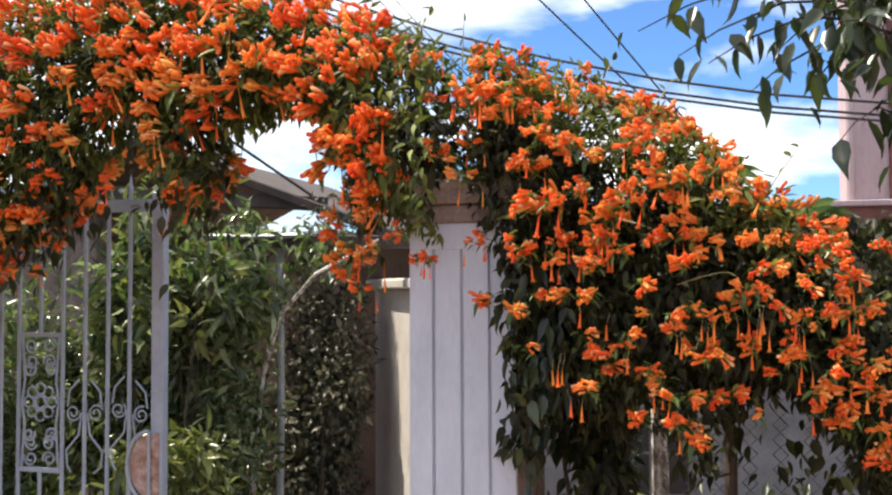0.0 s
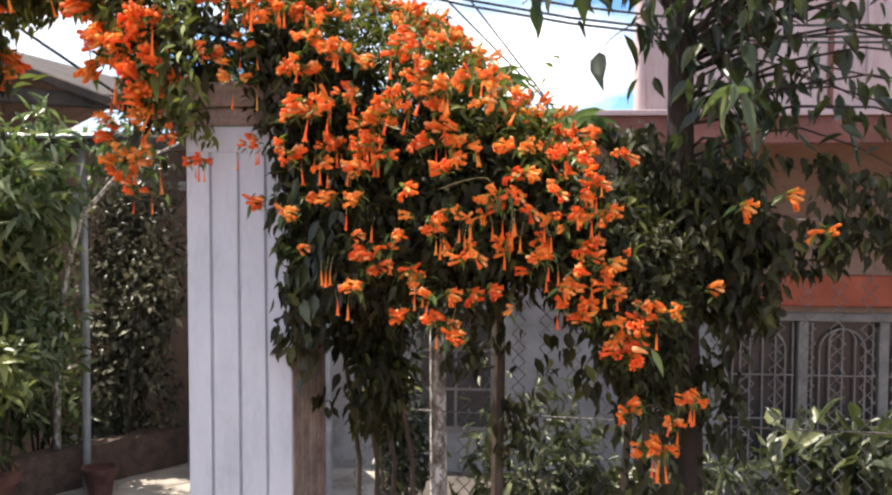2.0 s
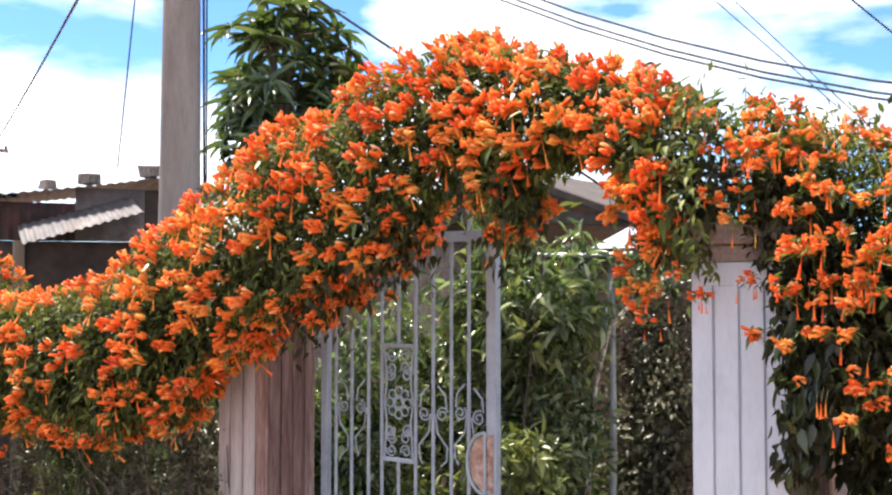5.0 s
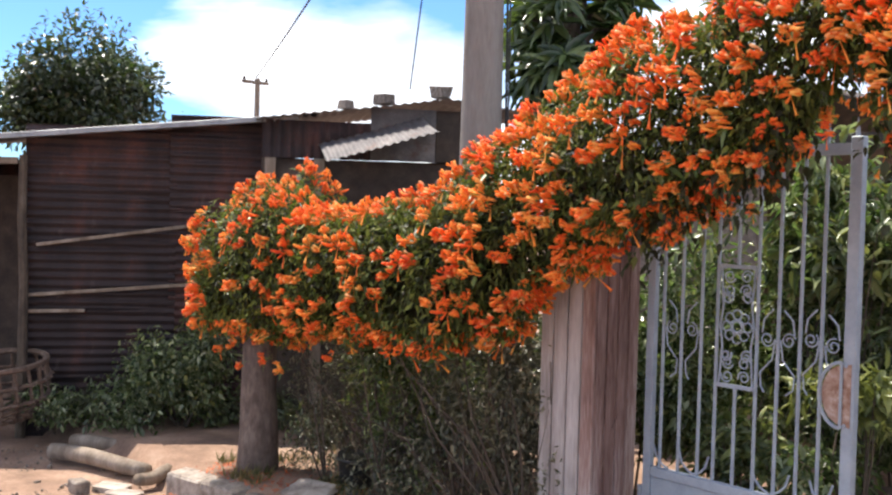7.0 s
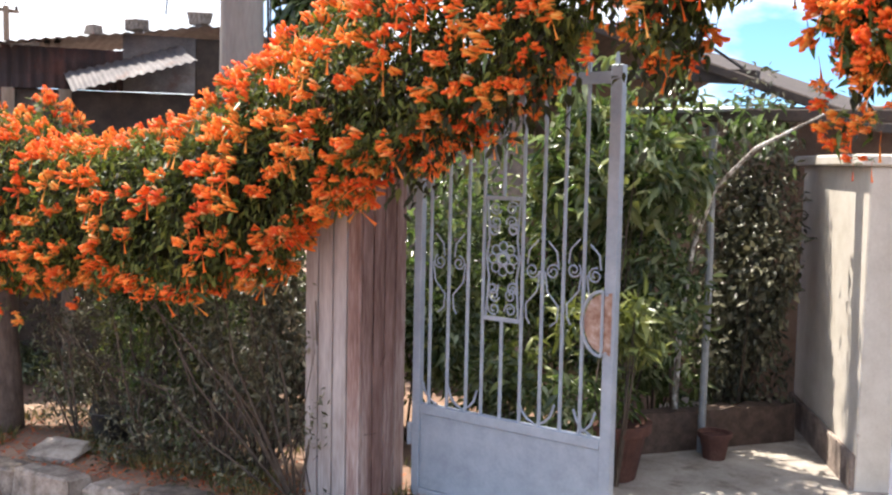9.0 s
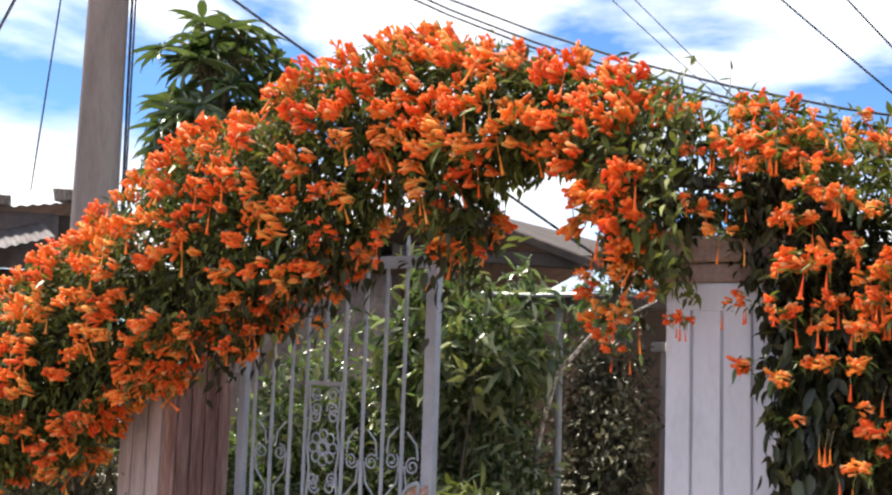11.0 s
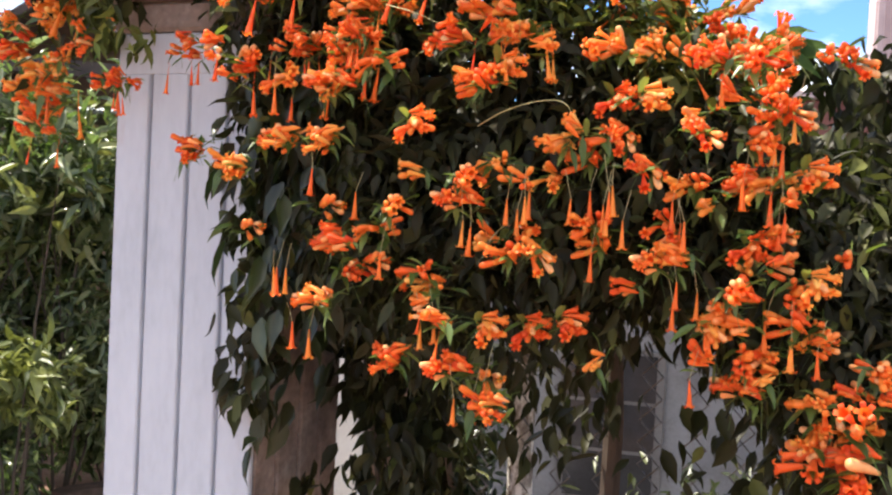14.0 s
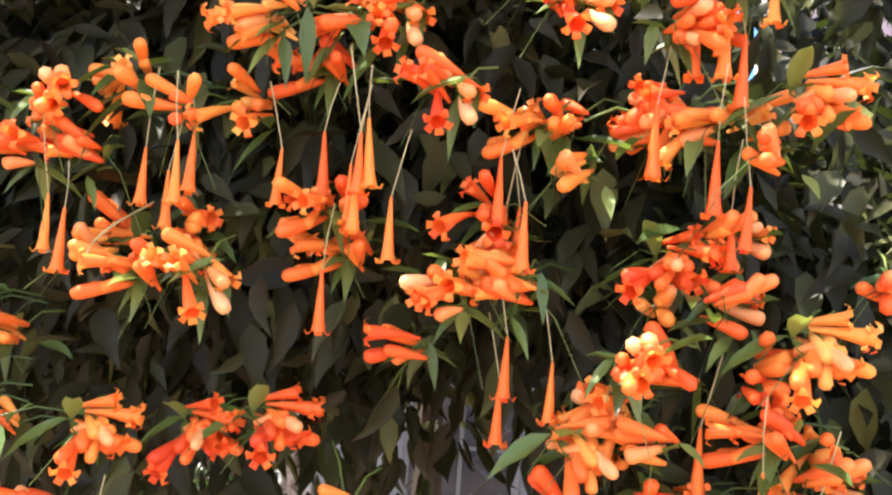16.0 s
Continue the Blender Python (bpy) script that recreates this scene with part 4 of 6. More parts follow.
def make_right_house():
    t = thing("bungalow", "pale bungalow with brown fascia, red lintel and barred window", "house", (0.1, 7.5, 0), stretch=YARD_SIDE)
    wx0, wx1, wz0, wz1 = 1.6, 3.18, 0.1, 1.16
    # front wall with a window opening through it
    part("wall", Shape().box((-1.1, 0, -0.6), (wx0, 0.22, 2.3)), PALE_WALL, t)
    part("wall", Shape().box((wx0, 0, -0.6), (wx1, 0.22, wz0)), HOUSE_SHADED, t)
    part("wall", Shape().box((wx0, 0, wz1), (wx1, 0.22, 2.3)), OCHRE, t)
    part("wall", Shape().box((wx1, 0, -0.6), (6.5, 0.22, 2.3)), OCHRE, t)
    part("wall", Shape().box((-0.02, 0.22, -0.6), (0.2, 4.2, 2.3)), PLASTER, t)
    part("wall", Shape().box((6.3, 0.22, -0.6), (6.5, 4.2, 2.3)), PLASTER, t)
    part("wall", Shape().box((0.2, 4.0, -0.6), (6.3, 4.2, 2.3)), PLASTER, t)
    part("lintel", Shape().box((wx0 - 0.2, -0.05, wz1 + 0.04), (wx1 + 0.2, -0.002, wz1 + 0.25), ch=0.008), RED_PAINT, t, "faded red painted lintel band")
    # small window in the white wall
    w2 = part("window", Shape().box((-0.46, -0.03, 0.3), (0.1, -0.002, 1.15), ch=0.006), HOUSE_SHADED, t, "small pale window behind the fence")
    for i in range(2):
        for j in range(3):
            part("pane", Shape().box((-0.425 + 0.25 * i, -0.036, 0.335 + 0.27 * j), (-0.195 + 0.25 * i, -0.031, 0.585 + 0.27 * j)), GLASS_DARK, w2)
    win = part("window", Shape().box((wx0 + 0.002, 0.03, wz1 - 0.07), (wx1 - 0.002, 0.12, wz1 - 0.002), ch=0.006), WINDOW_SHADED, t, "white framed double window with arched iron bars")
    part("sill", Shape().box((wx0 - 0.06, -0.07, wz0 - 0.07), (wx1 + 0.06, 0.05, wz0 + 0.015), ch=0.008), WINDOW_SHADED, win)
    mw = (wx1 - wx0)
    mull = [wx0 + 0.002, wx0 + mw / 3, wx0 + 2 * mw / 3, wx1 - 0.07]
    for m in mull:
        part("mullion", Shape().box((m, 0.03, wz0 + 0.016), (m + 0.066, 0.12, wz1 - 0.071), ch=0.005), WINDOW_SHADED, win)
    for k in range(3):
        a, b = mull[k] + 0.068, mull[k + 1] - 0.002
        part("pane", Shape().box((a, 0.10, wz0 + 0.016), (b, 0.106, wz1 - 0.072)), GLASS_DARK, win)
        gr = Shape()
        c = (a + b) / 2
        for r in (0.15, 0.085):
            zt = wz1 - 0.12 - r
            arc = [(c - r, 0.06, wz0 + 0.02), (c - r, 0.06, zt)] + [(c - r * math.cos(q), 0.06, zt + r * math.sin(q)) for q in np.linspace(0.25, math.pi - 0.25, 8)] + [(c + r, 0.06, zt), (c + r, 0.06, wz0 + 0.02)]
            gr.tube(arc, 0.006, 5)
        gr.tube([(c, 0.06, wz0 + 0.02), (c, 0.06, wz1 - 0.1)], 0.006, 5)
        gr.tube([(a, 0.06, wz0 + 0.32), (b, 0.06, wz0 + 0.32)], 0.006, 5).tube([(a, 0.06, wz0 + 0.62), (b, 0.06, wz0 + 0.62)], 0.006, 5)
        for q in (-0.2, 0.2):
            gr.tube([(c + q, 0.06, wz0 + 0.02), (c + q, 0.06, wz1 - 0.08)], 0.006, 5)
        part("grille", gr, WINDOW_SHADED, win, "arched white iron grille")
    # eave with a brown fascia and soffit
    part("fascia", Shape().box((-0.35, -0.92, 2.24), (6.8, -0.88, 2.40), ch=0.006), FASCIA, t, "dark brown fascia board")
    part("drip_edge", Shape().box((-0.37, -0.95, 2.402), (6.8, -0.86, 2.435), ch=0.004), PINK_SHEET, t)
    part("soffit", Shape().box((-0.35, -0.878, 2.302), (6.8, 4.3, 2.36)), FASCIA, t)
    part("upper_wall", Shape().box((0.95, -0.86, 2.44), (6.5, -0.55, 4.4)), PINK_SHEET, t, "pinkish vertical board cladding")
    for i in range(26):
        x = 0.97 + i * 0.215
        part("batten", Shape().box((x - 0.015, -0.882, 2.44), (x + 0.015, -0.861, 4.4), ch=0.004), FASCIA if i % 2 else PINK_SHEET, t)
    part("roof", Shape().box((0.85, -1.0, 4.41), (6.8, -0.45, 4.5), ch=0.01), TIN_DULL, t)
    s = thing("notice_plate", "small white plate with a red mark on the window bars", "sign", (2.21, 7.5, 0.34), stretch=YARD_SIDE)
    plate = part("plate", Shape().box((-0.075, -0.05, -0.1), (0.075, -0.042, 0.1), ch=0.004), SIGN, s)
    part("mark", Shape().box((-0.03, -0.055, -0.04), (0.0, -0.0505, 0.07), Matrix.Rotation(0.3, 4, "Y")).box((0.0, -0.055, -0.06), (0.03, -0.0505, 0.05), Matrix.Rotation(-0.5, 4, "Y")), RED_PAINT, plate, "red mark")


make_right_house()


# ---- flame vine ----
def floret_open(s, b, d, ln, g, sides=7, lobes=5, sway=0.25, slim=1.0, mouth=1.0):
    """A tubular flower from b along d, widening to a mouth with curled lobes."""
    b, d = Vector(b), Vector(d).normalized()
    side = d.cross(Vector((g.uniform(-1, 1), g.uniform(-1, 1), g.uniform(-1, 1)))).normalized()
    ts = (0, 0.3, 0.6, 0.85, 1.0)
    rs = (0.0014, 0.0026, 0.0042, 0.0054, 0.0056)
    bend = side * ln * sway * 0.4 + Vector((0, 0, -ln * 0.12))
    pts = [b + d * ln * t + bend * t * t for t in ts]
    s.tube(pts, [r * ln / 0.042 * (slim if i < 4 else mouth) * 1.16 for i, r in enumerate(rs)], sides, caps=False)
    end = pts[-1]
    ax = (pts[-1] - pts[-2]).normalized()
    a = ax.cross(side).normalized()
    c = ax.cross(a)
    R = 0.0064 * ln / 0.042 * mouth
    for k in range(lobes):
        w = 2 * math.pi * k / lobes + g.uniform(-0.2, 0.2)
        u = math.cos(w) * a + math.sin(w) * c
        v = ax.cross(u)
        h = R * 0.95
        p0, p1 = end + u * R * 0.85 - v * h * 0.5, end + u * R * 0.85 + v * h * 0.5
        m0, m1 = end + u * R * 1.45 + ax * R * 0.5 - v * h * 0.55, end + u * R * 1.45 + ax * R * 0.5 + v * h * 0.55
        t0, t1 = end + u * R * 1.85 - ax * R * 0.15 - v * h * 0.22, end + u * R * 1.85 - ax * R * 0.15 + v * h * 0.22
        s.add([p0, p1, m1, m0, t1, t0], [(0, 1, 2, 3), (3, 2, 4, 5)])
    return end, ax


def floret_bud(s, b, d, ln, g, sides=7, tips=None):
    """A closed finger-shaped bud with a full, rounded end."""
    b, d = Vector(b), Vector(d).normalized()
    bend = Vector((g.uniform(-1, 1), g.uniform(-1, 1), g.uniform(-1, 0.5))) * ln * 0.16
    ts = (0, 0.2, 0.45, 0.7, 0.86, 0.945, 0.985, 1.0) if sides > 5 else (0, 0.3, 0.7, 0.9, 1.0)
    rs = (0.0017, 0.0032, 0.0047, 0.0057, 0.0059, 0.0049, 0.0029, 0.0005) if sides > 5 else (0.0017, 0.0036, 0.0057, 0.0052, 0.0012)
    fat = (0.68 + 0.36 * ln / 0.045) * g.uniform(0.88, 1.1)
    pts = [b + d * ln * t + bend * t * t for t in ts]
    n = len(s.f)
    s.tube(pts, [r * fat for r in rs], sides)
    if tips is not None and g.random() < 0.16:
        tips.append((n, len(s.f)))


def cluster_mesh(seed, count, hang, sides, k=1.0, green=4, rise=0.0, tight=1.0):
    """A head of flowers round the origin in fanned bunches towards -y, with spent flowers hanging on threads below."""
    g = random.Random(seed)
    s = Shape()
    tips = []
    ax0 = Vector((g.uniform(-0.7, 0.2), -1, g.uniform(-0.2, 0.3))).normalized()
    nb = max(2, round(count / 6.5))
    hub = [Vector((g.uniform(-0.052, 0.052), g.uniform(-0.03, 0.02), g.uniform(-0.038, 0.034))) * tight for _ in range(nb)]
    way = [(ax0 * 0.5 + Vector((g.choice((-1.2, -0.8, -0.3, 0.7)) + g.uniform(-0.3, 0.3), g.uniform(-0.5, 0), g.uniform(-0.55, 0.55) + rise))).normalized() for _ in hub]
    for i in range(count):
        j = i % nb
        d = way[j] + Vector((g.gauss(0, 0.24), g.gauss(0, 0.22), g.gauss(0.0, 0.24)))
        b = hub[j] + Vector((g.uniform(-1, 1), g.uniform(-1, 1), g.uniform(-1, 1))) * 0.011
        if g.random() < 0.72:
            floret_bud(s, b, d, g.choice((0.024, 0.032, 0.038, 0.044)) * g.uniform(0.9, 1.1) * k, g, sides, tips)
        else:
            floret_open(s, b, d, g.uniform(0.034, 0.044) * k, g, sides, 4 if sides < 6 else 5, 0.25, 0.9)
    for i in range(hang):
        o = hub[i % nb] + Vector((g.uniform(-0.03, 0.03), g.uniform(-0.025, 0.0), 0))
        drop = g.uniform(0.03, 0.07) * k
        a = o + Vector((g.uniform(-0.004, 0.004), 0, -drop))
        s.tube([o, o.lerp(a, 0.5), a], 0.0005 if sides > 5 else 0.0009, 3, caps=False)
        floret_open(s, a, (g.uniform(-0.08, 0.08), g.uniform(-0.08, 0.08), -1), g.uniform(0.04, 0.056) * k, g, sides, 4, 0.05, 0.6, 0.72)
    petals = len(s.f)
    for o in hub:
        back = o + Vector((g.uniform(-0.02, 0.02), g.uniform(0.04, 0.07), g.uniform(0.0, 0.03)))
        s.tube([o, o.lerp(back, 0.5) + Vector((0, 0, 0.008)), back], 0.0012, 4, caps=False)
        for _ in range(green if sides > 5 else 1):
            a = o + Vector((g.uniform(-0.02, 0.02), 0.0, g.uniform(-0.02, 0.01)))
            d = Vector((g.uniform(-1, 1), g.uniform(-0.8, 0.4), g.uniform(-0.9, 0.6))).normalized()
            u = d.cross(Vector((0.1, -0.4, 1))).normalized()
            ln = g.uniform(0.025, 0.055)
            up = Vector((0, 0, ln * 0.05))
            w = g.uniform(0.1, 0.19) * ln
            rows = [(0.28, 0.8), (0.5, 1.0), (0.75, 0.62)]
            v = [a]
            for q, e in rows:
                c = a + d * ln * q - Vector((0, 0, ln * 0.18 * q * q))
                v += [c - u * w * e + up, c - up * 0.6, c + u * w * e + up]
            v.append(a + d * ln - Vector((0, 0, ln * 0.22)))
            f = [(0, 2, 1), (0, 3, 2), (7, 8, 10), (8, 9, 10)]
            for i in (1, 4):
                f += [(i, i + 1, i + 4, i + 3), (i + 1, i + 2, i + 5, i + 4)]
            s.add(v, f)
        if sides > 5:
            a = o + Vector((g.uniform(-0.01, 0.01), -0.01, 0))
            e = a + Vector((g.uniform(-0.05, 0.05), g.uniform(-0.03, 0.02), g.uniform(-0.07, 0.0)))
            s.tube([a, a.lerp(e, 0.4) + Vector((0, 0, 0.01)), e], 0.0005, 3, caps=False)
    me = s.mesh("flower_head", True)
    for m in (PETAL, LEAF_BRACT, PETAL_PALE):
        me.materials.append(m)
    idx = [0 if i < petals else 1 for i in range(len(me.polygons))]
    for p, q in tips:
        idx[p:q] = [2] * (q - p)
    me.polygons.foreach_set("material_index", idx)
    return me


def spent_mesh(seed):
    """A spent flower at the end of its long pale thread; the origin is its mouth."""
    g = random.Random(seed)
    s = Shape()
    ln = g.uniform(0.033, 0.041)
    top = Vector((g.uniform(-0.004, 0.004), 0.004, ln))
    floret_open(s, top, Vector((0, 0, -1)) + Vector((g.uniform(-0.06, 0.06), g.uniform(-0.06, 0.06), 0)), ln, g, 7, 4, 0.04, 0.7, 0.9)
    petals = len(s.f)
    up = top + Vector((g.uniform(-0.006, 0.006), 0.01, g.uniform(0.03, 0.055)))
    s.tube([top, top.lerp(up, 0.5) + Vector((0.001, 0, 0)), up], 0.00045, 4, caps=False)
    me = s.mesh("spent_flower", True)
    me.materials.append(PETAL)
    me.materials.append(STYLE)
    me.polygons.foreach_set("material_index", [0 if i < petals else 1 for i in range(len(me.polygons))])
    return me


SPENT = [spent_mesh(300 + i) for i in range(6)]
NEAR = [cluster_mesh(100 + i, n, h, 7, 0.92) for i, (n, h) in enumerate(((34, 0), (36, 2), (30, 4), (36, 0), (28, 3), (40, 4), (34, 0), (34, 2), (25, 2), (32, 0)))]
MEDIUM = [cluster_mesh(130 + i, n, 0, 7, tight=0.5) for i, n in enumerate((21, 24, 18, 25, 22, 20, 26))]
SMALL = [cluster_mesh(150 + i, n, 0, 7, tight=0.3) for i, n in enumerate((11, 14, 9, 16, 10, 13))]
TINY = [cluster_mesh(170 + i, n, 0, 7, green=2, tight=0.12) for i, n in enumerate((4, 5, 6, 5, 7))]
FAR = [cluster_mesh(200 + i, n, h, 5, 0.78, rise=0.35, tight=0.72) for i, (n, h) in enumerate(((34, 0), (40, 0), (30, 1), (38, 0), (42, 0), (28, 1), (26, 2), (36, 0)))]

TOP_HEADS = [(-0.54, 2.62, 0.157), (-0.44, 2.57, 0.107), (-0.68, 2.56, 0.13), (-0.42, 2.45, 0.09), (-0.19, 2.44, 0.157), (-0.3, 2.43, 0.088), (-0.84, 2.41, 0.133), (-0.59, 2.39, 0.188), (-0.63, 2.32, 0.173), (-0.29, 2.31, 0.087), (0.21, 2.31, 0.117), (-0.01, 2.29, 0.095), (-0.4, 2.28, 0.104), (-0.13, 2.23, 0.069), (-0.51, 2.21, 0.121), (0.37, 2.19, 0.077), (-0.64, 2.19, 0.11), (0.29, 2.18, 0.116), (0.03, 2.17, 0.08), (0.18, 2.16, 0.077), (-0.09, 2.12, 0.149), (0.42, 2.12, 0.115), (-0.78, 2.1, 0.081), (-0.55, 2.04, 0.091), (0.08, 2.03, 0.091), (-0.27, 2.03, 0.085), (-0.02, 2.02, 0.08), (-0.02, 2.01, 0.082), (-0.63, 2, 0.077), (0.07, 1.99, 0.063), (0.77, 1.98, 0.028), (-0.15, 1.98, 0.124), (-0.46, 1.98, 0.089), (0.15, 1.97, 0.037)]
UPPER_HEADS = [(0.62, 1.97, 0.069), (0.67, 1.97, 0.041), (0.81, 1.97, 0.035), (0.34, 1.96, 0.036), (-0.03, 1.95, 0.05), (0.07, 1.94, 0.06), (0.08, 1.94, 0.062), (0.31, 1.94, 0.043), (0.31, 1.93, 0.036), (0.68, 1.93, 0.052), (0.5, 1.92, 0.046), (0.54, 1.92, 0.035), (0.61, 1.9, 0.029), (0.73, 1.9, 0.046), (0.71, 1.89, 0.051), (0.21, 1.88, 0.037), (-0.66, 1.88, 0.078), (0.52, 1.87, 0.04), (0.63, 1.87, 0.051), (0.67, 1.87, 0.034), (-0.1, 1.86, 0.037), (-0.02, 1.86, 0.064), (0.06, 1.86, 0.067), (0.45, 1.86, 0.052), (0.49, 1.86, 0.034), (-0.25, 1.84, 0.055), (0.46, 1.83, 0.035), (0.33, 1.82, 0.041), (0.56, 1.82, 0.034), (0.69, 1.82, 0.062), (0.76, 1.82, 0.051), (-0.14, 1.81, 0.061), (0.21, 1.81, 0.025), (0.27, 1.81, 0.048)]
MIDDLE_HEADS = [(0.42, 1.81, 0.017), (0.63, 1.81, 0.028), (0.72, 1.81, 0.051), (0.37, 1.8, 0.029), (0.6, 1.8, 0.04), (0.74, 1.79, 0.028), (0.63, 1.78, 0.023), (0.29, 1.77, 0.06), (0.16, 1.76, 0.031), (0.06, 1.75, 0.047), (0.58, 1.75, 0.028), (0.47, 1.74, 0.034), (0.72, 1.74, 0.034), (0.15, 1.72, 0.05), (0.35, 1.72, 0.065), (0.55, 1.72, 0.034), (0.69, 1.72, 0.051), (0.81, 1.72, 0.017), (-0.11, 1.71, 0.034), (0.09, 1.71, 0.066), (0.32, 1.71, 0.03), (0.48, 1.71, 0.034), (0.6, 1.71, 0.028), (0.41, 1.7, 0.041), (0.58, 1.7, 0.062), (0.72, 1.7, 0.034), (0.68, 1.7, 0.028), (0.36, 1.69, 0.041), (0.77, 1.68, 0.051), (0.14, 1.67, 0.044), (0.66, 1.67, 0.045), (0.08, 1.66, 0.046), (0.22, 1.66, 0.049), (0.53, 1.66, 0.028)]
LOWER_HEADS = [(0.72, 1.66, 0.062), (0.24, 1.64, 0.031), (0.67, 1.63, 0.057), (0.75, 1.62, 0.04), (0.79, 1.62, 0.023), (0.07, 1.61, 0.053), (0.64, 1.61, 0.034), (0.26, 1.6, 0.079), (0.44, 1.6, 0.041), (0.78, 1.6, 0.04), (0.33, 1.59, 0.036), (0.39, 1.59, 0.035), (0.84, 1.58, 0.035), (0.66, 1.57, 0.057), (0.71, 1.57, 0.051), (0.73, 1.56, 0.029), (0.5, 1.56, 0.02), (0.92, 1.56, 0.064), (0.86, 1.55, 0.096), (0.19, 1.54, 0.069), (0.29, 1.53, 0.073), (0.7, 1.53, 0.058), (0.78, 1.52, 0.035), (0.81, 1.52, 0.035), (0.33, 1.51, 0.036), (0.84, 1.49, 0.042), (0.35, 1.48, 0.055), (0.8, 1.48, 0.063), (0.8, 1.46, 0.176), (0.97, 1.34, 0.097), (0.82, 1.3, 0.097), (0.92, 1.26, 0.081), (0.87, 1.2, 0.13)]
SPENT_FLOWERS = [(-0.048, 1.614), (-0.02, 1.616), (0.012, 1.534), (0.04, 1.773), (0.102, 1.74), (0.291, 1.708), (0.304, 1.696), (0.349, 1.742), (0.364, 1.728), (0.384, 1.744), (0.465, 1.755), (0.485, 1.739), (0.494, 1.734), (0.502, 1.757), (0.596, 1.64), (0.593, 1.609), (0.616, 1.51), (0.604, 1.718), (0.593, 1.721), (0.669, 1.779), (0.696, 1.839), (0.709, 1.84), (0.71, 1.758), (0.724, 1.726), (0.731, 1.738), (0.747, 1.571), (0.707, 1.589), (0.295, 1.454), (0.313, 1.456), (0.233, 1.554), (0.158, 1.653), (0.474, 1.67), (-0.03, 1.889), (0.634, 1.915)]

# cross-sections of the vine along x: lower edge, upper edge, middle y, half depth
ARCH = np.array([(-3.757, 1.258, 2.2, 4.05, 0.303), (-3.431, 1.513, 2.36, 4.063, 0.34), (-3.033, 1.742, 2.55, 4.066, 0.33), (-2.649, 1.903, 2.73, 4.035, 0.309), (-2.076, 2.187, 2.92, 3.989, 0.281), (-1.85, 2.36, 3.0, 3.97, 0.26), (-1.7, 2.5, 3.0, 3.95, 0.24), (-1.57, 2.44, 2.98, 3.93, 0.23), (-1.5, 2.24, 2.97, 3.92, 0.228), (-1.38, 2.24, 2.95, 3.9, 0.226), (-1.29, 2.42, 2.92, 3.88, 0.224), (-1.13, 2.47, 2.875, 3.85, 0.23), (-1.0, 2.5, 2.83, 3.82, 0.225), (-0.88, 2.46, 2.784, 3.789, 0.22), (-0.739, 2.191, 2.724, 3.758, 0.264), (-0.632, 2.121, 2.672, 3.734, 0.3), (-0.405, 2.016, 2.635, 3.683, 0.351)])
CURTAIN = np.array([(-0.62, 2.1, 2.66, 4.39, 0.3), (-0.4, 1.72, 2.62, 4.39, 0.32), (-0.25, 1.3, 2.51, 4.37, 0.33), (0.0, 1.32, 2.38, 4.33, 0.33), (0.2, 1.36, 2.24, 4.3, 0.31), (0.45, 1.46, 2.1, 4.3, 0.29), (0.62, 1.28, 1.96, 4.3, 0.28), (0.8, 1.02, 1.84, 4.32, 0.25), (0.95, 1.1, 1.72, 4.37, 0.2)])
HEDGE = np.array([(-6.72, 1.1, 1.38, 4.06, 0.14), (-6.53, 1.02, 1.6, 4.06, 0.3), (-6.3, 1.0, 1.84, 4.07, 0.42), (-6.08, 1.0, 2.03, 4.08, 0.48), (-5.8, 1.04, 2.12, 4.08, 0.46), (-5.5, 1.08, 2.0, 4.07, 0.4), (-5.15, 1.12, 1.86, 4.06, 0.37), (-4.65, 1.18, 1.92, 4.05, 0.36), (-4.2, 1.15, 2.0, 4.05, 0.34), (-3.85, 1.2, 2.12, 4.05, 0.32), (-3.6, 1.3, 2.24, 4.05, 0.32)])


def section_points(sec, n, g, lo=0.75, hi=1.05, front=False):
    """Random points near the skin of the lofted sections, with their outward directions."""
    x = g.uniform(sec[0, 0], sec[-1, 0], n * 3)
    zl, zh, ym, hy = (np.interp(x, sec[:, 0], sec[:, k]) for k in (1, 2, 3, 4))
    keep = g.uniform(0, (sec[:, 2] - sec[:, 1]).max(), n * 3) < (zh - zl) + 0.25
    x, zl, zh, ym, hy = (a[keep][:n] for a in (x, zl, zh, ym, hy))
    n = len(x)
    a = g.uniform(-math.pi, math.pi, n)
    if front:
        a = g.uniform(-1.25 * math.pi, 0.2 * math.pi, n)
    lump = np.array([noise.noise(Vector((p * 3.1, math.cos(q) * 1.3, math.sin(q) * 1.9))) for p, q in zip(x, a)])
    rho = g.uniform(lo, hi, n) * (1 + 0.28 * lump)
    # squarish cross-section
    ca, sa = np.cos(a), np.sin(a)
    k = 1 / np.maximum(np.abs(ca) ** 3 + np.abs(sa) ** 3, 1e-6) ** (1 / 3)
    cy, cz = sa * k, ca * k
    hz = (zh - zl) / 2
    p = np.stack([x, ym + cy * hy * rho, (zl + zh) / 2 + cz * hz * rho], 1)
    o = np.stack([g.normal(0, 0.25, n), cy / hy * hz, cz], 1)
    return p, unit(o)


